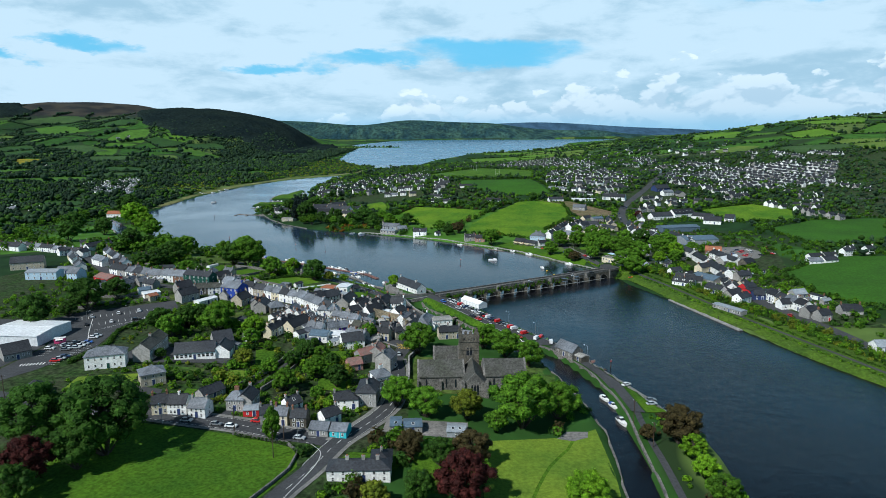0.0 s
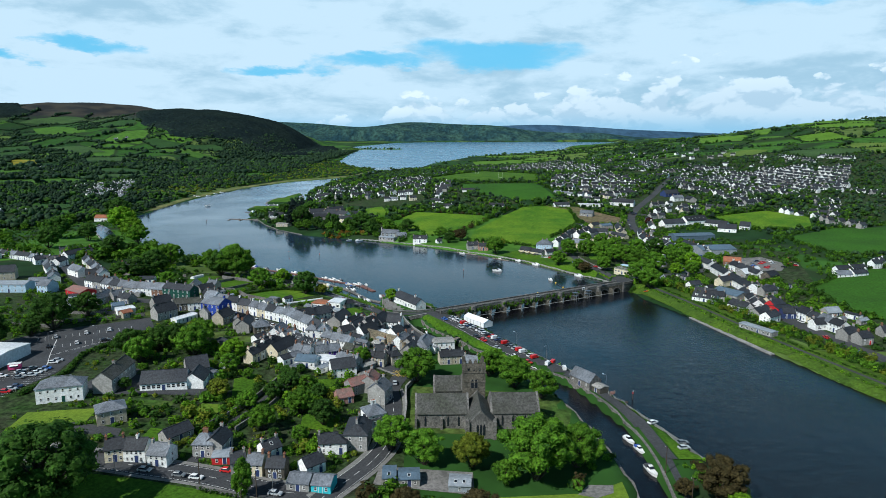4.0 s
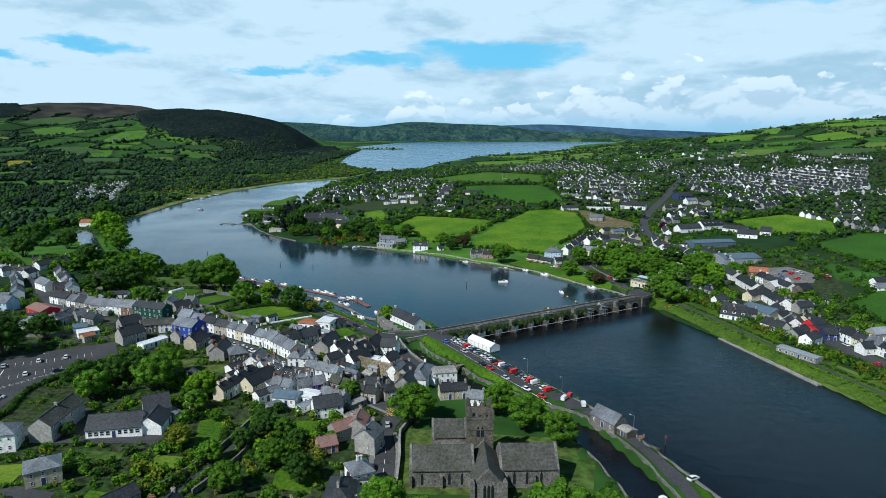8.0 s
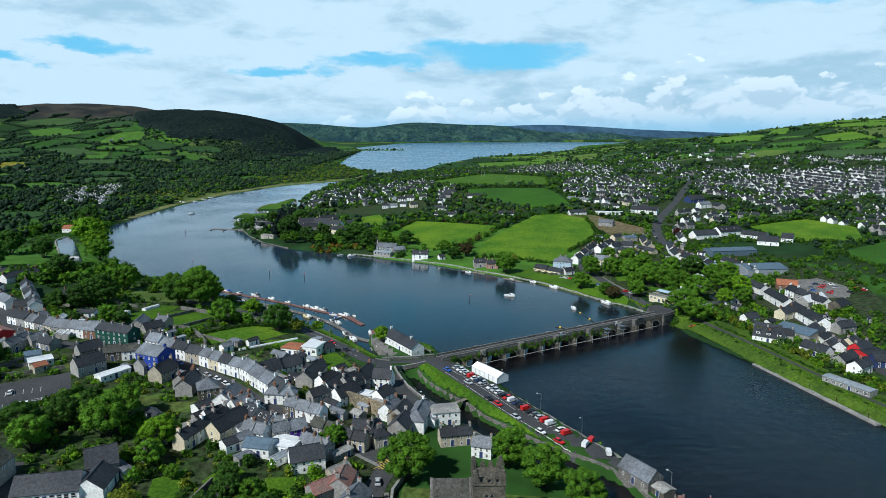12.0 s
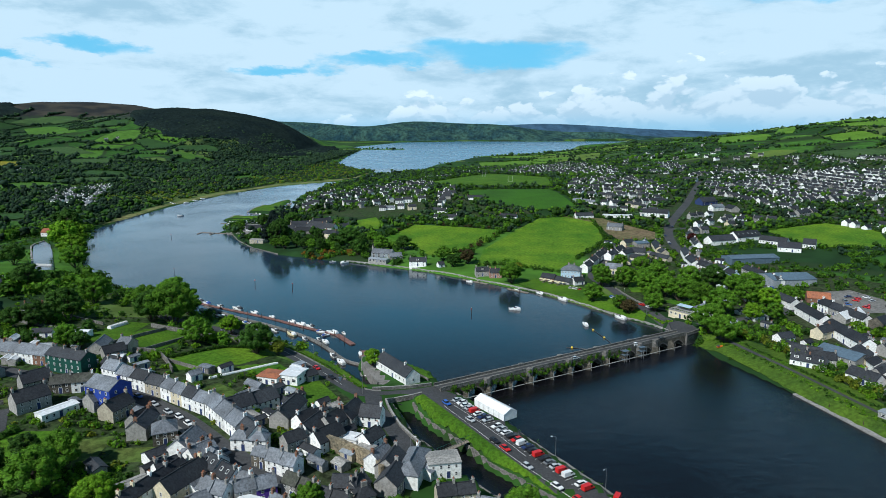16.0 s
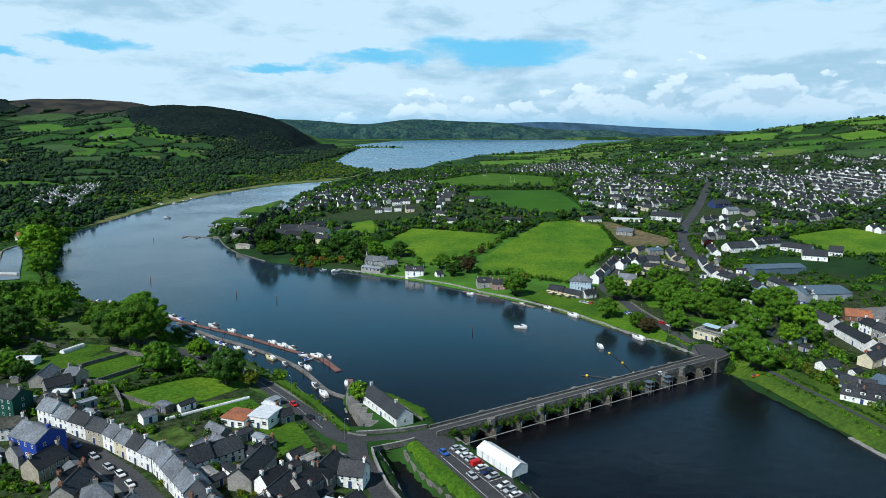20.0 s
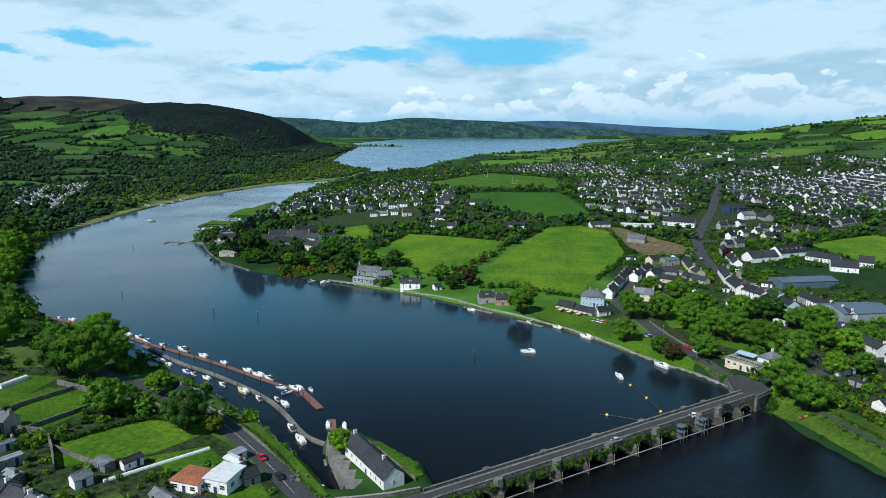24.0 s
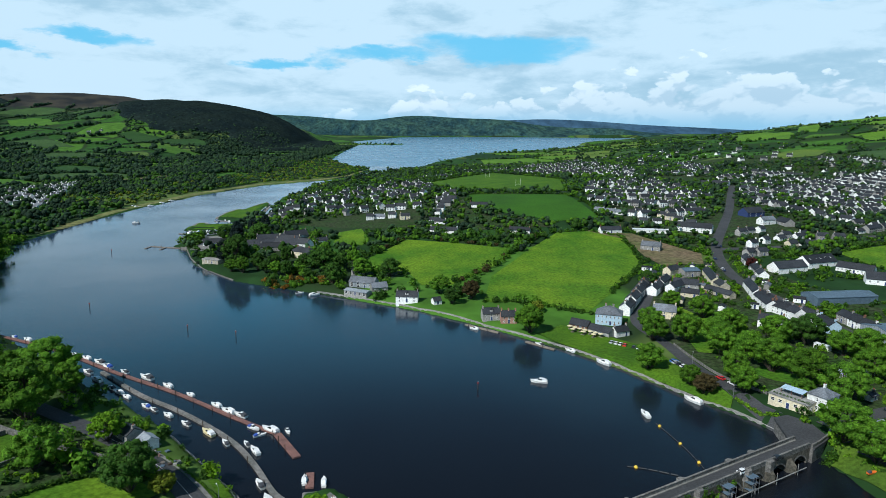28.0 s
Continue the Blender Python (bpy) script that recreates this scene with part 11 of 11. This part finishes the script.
split3(np.array([(x + r.uniform(-1.5, 1.5), y + r.uniform(-1.5, 1.5), r.uniform(1.5, 4), r.uniform(2, 4)) for pts_ in FIELD_HEDGES for x, y, _ in along(pts_, 2.2)]), [LEAF_DARK, LEAF_MID, LEAF_DARK], "field_hedge", "thick hedges round the fields", "hedge", 170, 40, 0.19)
# ------------------------------------------------------------ farmland, hedgerows and woods of the distance
def crowns(name, places, material, label, category, seed=1, lobes=3):
    """Far trees and bushes as one mass: each place is x, y, height, width, and its crown a few rounded clumps."""
    r_ = np.random.default_rng(seed)
    P = np.array(places, float)
    n = len(P)
    if n == 0:
        return
    zs = np.array([height(px, py) for px, py in P[:, :2]])
    off = r_.normal(0, 1, (n, lobes, 3)) * np.array([0.25, 0.25, 0.16])
    off[:, 0] *= 0.3
    rad = r_.uniform(0.7, 1.15, (n, lobes)) * (0.36 if lobes < 4 else 0.27)
    base = np.array(ICO_V)
    v = base[None, None] * (rad[:, :, None, None] * r_.uniform(0.75, 1.2, (n, lobes, 12, 1)))
    v = v + off[:, :, None, :]
    v[..., 0] = v[..., 0] * P[:, 3, None, None] + P[:, 0, None, None]
    v[..., 1] = v[..., 1] * P[:, 3, None, None] + P[:, 1, None, None]
    v[..., 2] = (v[..., 2] * 1.1 + 0.52) * P[:, 2, None, None] + zs[:, None, None]
    v = v.reshape(-1, 3)
    f = (np.array(ICO_F)[None] + (np.arange(n * lobes) * 12)[:, None, None]).reshape(-1).astype(np.int32)
    me = bpy.data.meshes.new(name)
    me.vertices.add(len(v))
    me.vertices.foreach_set("co", v.ravel().astype(np.float32))
    me.loops.add(len(f))
    me.loops.foreach_set("vertex_index", f)
    me.polygons.add(len(f) // 3)
    me.polygons.foreach_set("loop_start", np.arange(0, len(f), 3, dtype=np.int32))
    me.update()
    me.validate()
    me.shade_smooth()
    me.materials.append(material)
    return tagged(new(name, me), label, category, kind="stuff")


def split_crowns(P, mats, name, label, category, seed, lobes=3):
    pick = np.random.default_rng(seed).integers(0, len(mats), len(P))
    for i, mt in enumerate(mats):
        crowns(name, P[pick == i], mt, label, category, seed + i, lobes)


def canopy(name, outline, high, cell, material, label, seed):
    """A closed wood seen from afar: the uneven surface of its tree tops, down to the ground at the edge."""
    r_ = np.random.default_rng(seed)
    xs = np.arange(min(p[0] for p in outline), max(p[0] for p in outline), cell)
    ys = np.arange(min(p[1] for p in outline), max(p[1] for p in outline), cell)
    X, Y = np.meshgrid(xs, ys)
    edge = poly_distance(X.ravel(), Y.ravel(), outline).reshape(X.shape) + 40 * patchy(X, Y, 55, seed) * 0.5
    X, Y = X + r_.uniform(-0.3, 0.3, X.shape) * cell, Y + r_.uniform(-0.3, 0.3, X.shape) * cell
    Z = np.array([height(a, b) for a, b in zip(X.ravel(), Y.ravel())]).reshape(X.shape)
    Z += np.clip(-edge / cell, -0.3, 1.0) * high * r_.uniform(0.55, 1.15, X.shape)
    ny, nx = X.shape
    j, i = np.meshgrid(np.arange(ny - 1), np.arange(nx - 1), indexing="ij")
    k = (j * nx + i).ravel()
    quads = np.stack([k, k + 1, k + nx + 1, k + nx], -1)
    quads = quads[(edge.ravel()[quads] < 0).any(1)]
    me = bpy.data.meshes.new(name)
    me.from_pydata(np.stack([X, Y, Z], -1).reshape(-1, 3).tolist(), [], quads.tolist())
    me.shade_smooth()
    me.materials.append(material)
    return tagged(new(name, me), label, "forest", kind="stuff")


def cut(outline, mx, my, nx, ny):
    """The part of a convex outline on the near side of a line."""
    out = []
    for (x0, y0), (x1, y1) in zip(outline, outline[1:] + outline[:1]):
        d0, d1 = (x0 - mx) * nx + (y0 - my) * ny, (x1 - mx) * nx + (y1 - my) * ny
        if d0 <= 0:
            out.append((x0, y0))
        if (d0 < 0) != (d1 < 0):
            k = d0 / (d0 - d1)
            out.append((x0 + (x1 - x0) * k, y0 + (y1 - y0) * k))
    return out


def farmland(x0, x1, y0, y1, wx, wy, inside, shades, seed, tall, gap=7.0, top=190, keep=0.86):
    """A patchwork of fields, each with its own grass, and the hedgerows between them."""
    rr = random.Random(seed)
    seeds = []
    j = 0
    y = y0
    while y < y1:
        x = x0 + (wx / 2 if j % 2 else 0)
        while x < x1:
            seeds.append((x + rr.uniform(-0.42, 0.42) * wx, y + rr.uniform(-0.35, 0.35) * wy))
            x += wx
        y += wy
        j += 1
    hedge = []
    taken = np.array([(a, b) for a, b, _ in TAKEN[::3]])
    for sx, sy in seeds:
        cell = [(sx - wx, sy - wy), (sx + wx, sy - wy), (sx + wx, sy + wy), (sx - wx, sy + wy)]
        for qx, qy in seeds:
            if (qx, qy) != (sx, sy) and abs(qx - sx) < 2 * wx and abs(qy - sy) < 2 * wy and cell:
                cell = cut(cell, (sx + qx) / 2, (sy + qy) / 2, qx - sx, qy - sy)
        if len(cell) < 3 or not inside(sx, sy):
            continue
        for (ax, ay), (bx, by) in zip(cell, cell[1:] + cell[:1]):
            if (ax, ay) < (bx, by):
                n = int(math.hypot(bx - ax, by - ay) / gap)
                bushy = rr.uniform(0.5, 1.3)
                for k in range(n):
                    if rr.random() < 0.88:
                        h = rr.uniform(*tall) * bushy * (1.7 if rr.random() < 0.2 else 1.0)
                        hedge.append((ax + (bx - ax) * (k + rr.random()) / n + rr.gauss(0, 1.2), ay + (by - ay) * (k + rr.random()) / n + rr.gauss(0, 1.2), h, h * 1.25))
        small = [(sx + (px - sx) * 0.95, sy + (py - sy) * 0.95) for px, py in cell]
        ex, ey = [q[0] for q in small], [q[1] for q in small]
        near = taken[(taken[:, 0] > min(ex) - 3) & (taken[:, 0] < max(ex) + 3) & (taken[:, 1] > min(ey) - 3) & (taken[:, 1] < max(ey) + 3)]
        if max(height(*q) for q in small) > top or len(near) and (poly_distance(near[:, 0], near[:, 1], small) < 2).any():
            continue
        if (poly_distance(ex, ey, WATERS[0]) < 25).any() or any((poly_distance(ex, ey, f) < 4).any() or (poly_distance([q[0] for q in f], [q[1] for q in f], small) < 4).any() for f in FIELDS if min(q[0] for q in f) < max(ex) + 5 and max(q[0] for q in f) > min(ex) - 5 and min(q[1] for q in f) < max(ey) + 5 and max(q[1] for q in f) > min(ey) - 5):
            continue
        if rr.random() < keep:
            drape("field", small, FARFIELDS[rr.choice(shades)], 0.7, 30.0, "hedged green pasture on the far hills", "field")
    P = np.array(hedge)
    return P[free(P[:, 0], P[:, 1], 1.0)]


PLANTATION = [(-1030, 2480), (-938, 2510), (-802, 2650), (-772, 2590), (-711, 2440), (-620, 2500), (-520, 2640), (-470, 2800), (-480, 3000), (-560, 3320), (-900, 3520), (-1300, 3500), (-1420, 3150), (-1320, 2850), (-1199, 2660)]
WEST_FIELDS = [([(-1868, 3003), (-1776, 3019), (-1599, 2865), (-1361, 2524), (-1411, 2517), (-1710, 2789)], 1, "large bright green field on the western slope"), ([(-1994, 3102), (-1992, 3220), (-1845, 3330), (-1755, 3290), (-1748, 3151)], 4, "pale pasture below the moor"),
               ([(-1020, 2490), (-988, 2500), (-984, 2463), (-1016, 2441)], 0, "small bright field under the plantation"), ([(-955, 2243), (-856, 2229), (-721, 2161), (-716, 2094), (-811, 2114)], 1, "long sloping pasture above the river"),
               ([(-757, 1878), (-684, 1936), (-658, 1853), (-718, 1770)], 0, "sunlit pasture behind the reed beds"), ([(-1364, 2267), (-1240, 2251), (-1082, 2127), (-1166, 2087)], 4, "dull green pasture between woods"), ([(-560, 899), (-529, 918), (-492, 904), (-494, 862), (-524, 846)], 3, "dark green pasture near the canal")]
for outline, shade, lab in WEST_FIELDS:
    drape("field", outline, FARFIELDS[shade], 0.8, 25.0, lab, "field")
drape("gorse_field", [(-1261, 1919), (-1184, 1923), (-1112, 1806), (-1162, 1773)], GORSEFIELD, 0.8, 25.0, "yellow field of flowering gorse", "field")
drape("bare_track", [(-605, 1416), (-556, 1537), (-529, 1471), (-578, 1361)], EARTH, 0.6, 20.0, "bare brown ground beside the shore track", "ground")
drape("field", [(652, 1557), (728, 1584), (756, 1531), (682, 1438), (616, 1431)], FARFIELDS[2], 0.8, 20.0, "yellow-green hay field above the estate", "field")
drape("field", [(842, 2174), (921, 2130), (876, 1891), (803, 1776), (748, 1921)], FARFIELDS[0], 0.8, 25.0, "bright pasture on the eastern hill", "field")
drape("field", [(1064, 2218), (1032, 2042), (905, 1842), (890, 1903)], FARFIELDS[0], 0.8, 25.0, "bright pasture on the eastern hill", "field")
far_west = farmland(-2900, -430, 1180, 3400, 170, 150, lambda x, y: x < -520 - 0.25 * max(0, 1700 - y) + 0.1 * max(0, y - 1700) and poly_distance([x], [y], PLANTATION)[0] > 30, (1, 3, 3, 4, 4), 31, (5.0, 9.0), 4.6, 190, 0.6)
far_east = farmland(230, 2300, 1250, 3250, 125, 130, lambda x, y: poly_distance([x], [y], WATERS[0])[0] > 60 and y > 1250 + max(0, 600 - x) * 0.5 - 0.25 * max(0, x - 700), (0, 0, 1, 2, 2, 4), 32, (3.0, 6.0), 5.5, 150)
split_crowns(far_west, [LEAF_FAR, LEAF_DEEP, LEAF_DEEP], "hedgerows", "thick hedgerows and trees between the western fields", "hedge", 201)
split_crowns(far_east, [LEAF_DARK, LEAF_FAR, LEAF_DEEP], "hedgerows", "hedgerows on the green eastern hill", "hedge", 205)
canopy("conifer_plantation", PLANTATION, 11.0, 6.5, LEAF_CONIFER, "dark conifer plantation covering the hill", 5)
canopy("conifer_plantation", [(-2600, 3050), (-2150, 3120), (-2050, 3300), (-2250, 3500), (-2900, 3500)], 11.0, 9.0, LEAF_CONIFER, "dark conifer plantation on the far slope", 6)
# estates, the wooded west shore and copses
split_crowns(scatter(11000, -220, 460, 700, 1900, 2.5, 7.5, 14, -0.75, 60, 1.1), [LEAF_DARK, LEAF_DEEP, LEAF_FAR, LEAF_MID], "estate_trees", "garden and hedge trees among the estates", "wood", 76, 5)
split_crowns(scatter(8500, 300, 1000, 420, 1400, 2.5, 7.0, 15, -0.7, 70, 1.1), [LEAF_DARK, LEAF_DEEP, LEAF_FAR], "estate_trees", "trees among the estates on the slope", "wood", 80, 4)
Q = scatter(7500, -1000, -375, 560, 2000, 5.0, 10.0, 17, -0.6, 70, 1.1)
split_crowns(Q, [LEAF_FAR, LEAF_DEEP, LEAF_DEEP, LEAF_DARK], "shore_wood", "woods and scrub on the flat west shore", "wood", 88, 6)
Q = scatter(6000, -640, -190, 1050, 2200, 3.0, 5.5, 41, -2, 60, 1.3, 8.0)
Q = Q[(poly_distance(Q[:, 0], Q[:, 1], WATERS[0]) < 210)]
split_crowns(Q, [LEAF_MID, LEAF_FAR, LEAF_FAR, LEAF_GOLD], "shore_scrub", "bright willow scrub behind the reeds", "scrub", 120, 5)
split3(scatter(1500, -420, -210, 480, 800, 3.0, 9.0, 18, -0.5, 40, 1.1), [LEAF_MID, LEAF_DARK, LEAF_MID], "shore_wood", "trees on the near west shore", "wood", 93, 50, 0.18)
Q = scatter(9000, -2400, -400, 1300, 2900, 6.0, 11.0, 19, -0.1, 130, 1.2)
split_crowns(Q[[height(a, b) < 150 for a, b in Q[:, :2]]], [LEAF_FAR, LEAF_DEEP, LEAF_DEEP], "hill_wood", "woods on the far western hills", "wood", 97)
split_crowns(scatter(3600, -760, -390, 2050, 2900, 7.0, 12.0, 43, -2, 90, 1.1), [LEAF_DEEP, LEAF_DEEP, LEAF_FAR], "hill_wood", "dark mixed wood at the foot of the plantation", "wood", 131)
split_crowns(scatter(2200, -700, 900, 1700, 3300, 4.0, 9.0, 22, 0.0, 90, 1.2), [LEAF_MID, LEAF_DARK, LEAF_FAR], "lake_wood", "trees along the lake shore", "wood", 108)
split_crowns(scatter(1100, 900, 2600, 1200, 3200, 3.0, 6.0, 23, 0.45, 120, 1.2), [LEAF_FAR, LEAF_DARK], "hill_wood", "copses on the eastern hill", "wood", 111)


# ------------------------------------------------------------ hills across the lake
def ridge(name, crest, y0, y1, material, label):
    """A long hill beyond the water: crest heights along x."""
    xs = np.linspace(crest[0][0], crest[-1][0], 120)
    zs = np.interp(xs, [c[0] for c in crest], [c[1] for c in crest])
    zs = np.convolve(np.pad(zs, 4, mode="edge"), np.ones(9) / 9, mode="valid")
    base = float(rise(y0)) - 6
    s = Shape()
    rows = []
    for f in np.linspace(0, 1, 14):
        k = f ** 0.75
        rows.append([(x, y0 + (y1 - y0) * f + 40 * math.sin(x / 140 + 3 * f), base + (z - base) * k + 3.0 * math.sin(x / 37 + f * 9) * math.sin(f * 3.14)) for x, z in zip(xs, zs)])
    for r0, r1 in zip(rows, rows[1:]):
        for i in range(len(xs) - 1):
            s.face([r0[i], r0[i + 1], r1[i + 1], r1[i]])
    return tagged(new(name, s.mesh(name, [material], True)), label, "hill", kind="structure")


# distance haze is painted into both hill colours as a blue tint
FARHILL = mat("hazed_hill_cover", (0.015, 0.040, 0.050), 0.95, (0.042, 0.088, 0.070), 0.45, 0.011, 0.05, spec=0.05)
HAZEHILL = mat("hazed_moor", (0.050, 0.100, 0.155), 0.95, (0.040, 0.082, 0.135), 0.25, 0.003, 0.02, spec=0.05)
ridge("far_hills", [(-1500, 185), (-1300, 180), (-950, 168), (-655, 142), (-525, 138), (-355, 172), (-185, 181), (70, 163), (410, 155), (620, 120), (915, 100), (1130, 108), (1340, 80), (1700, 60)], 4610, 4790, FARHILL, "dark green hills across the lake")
ridge("distant_hills", [(-200, 100), (350, 150), (720, 165), (950, 156), (1380, 130), (1830, 112), (2100, 100), (2400, 90), (3000, 80)], 4830, 4940, HAZEHILL, "distant moors tinted haze-blue on the horizon")
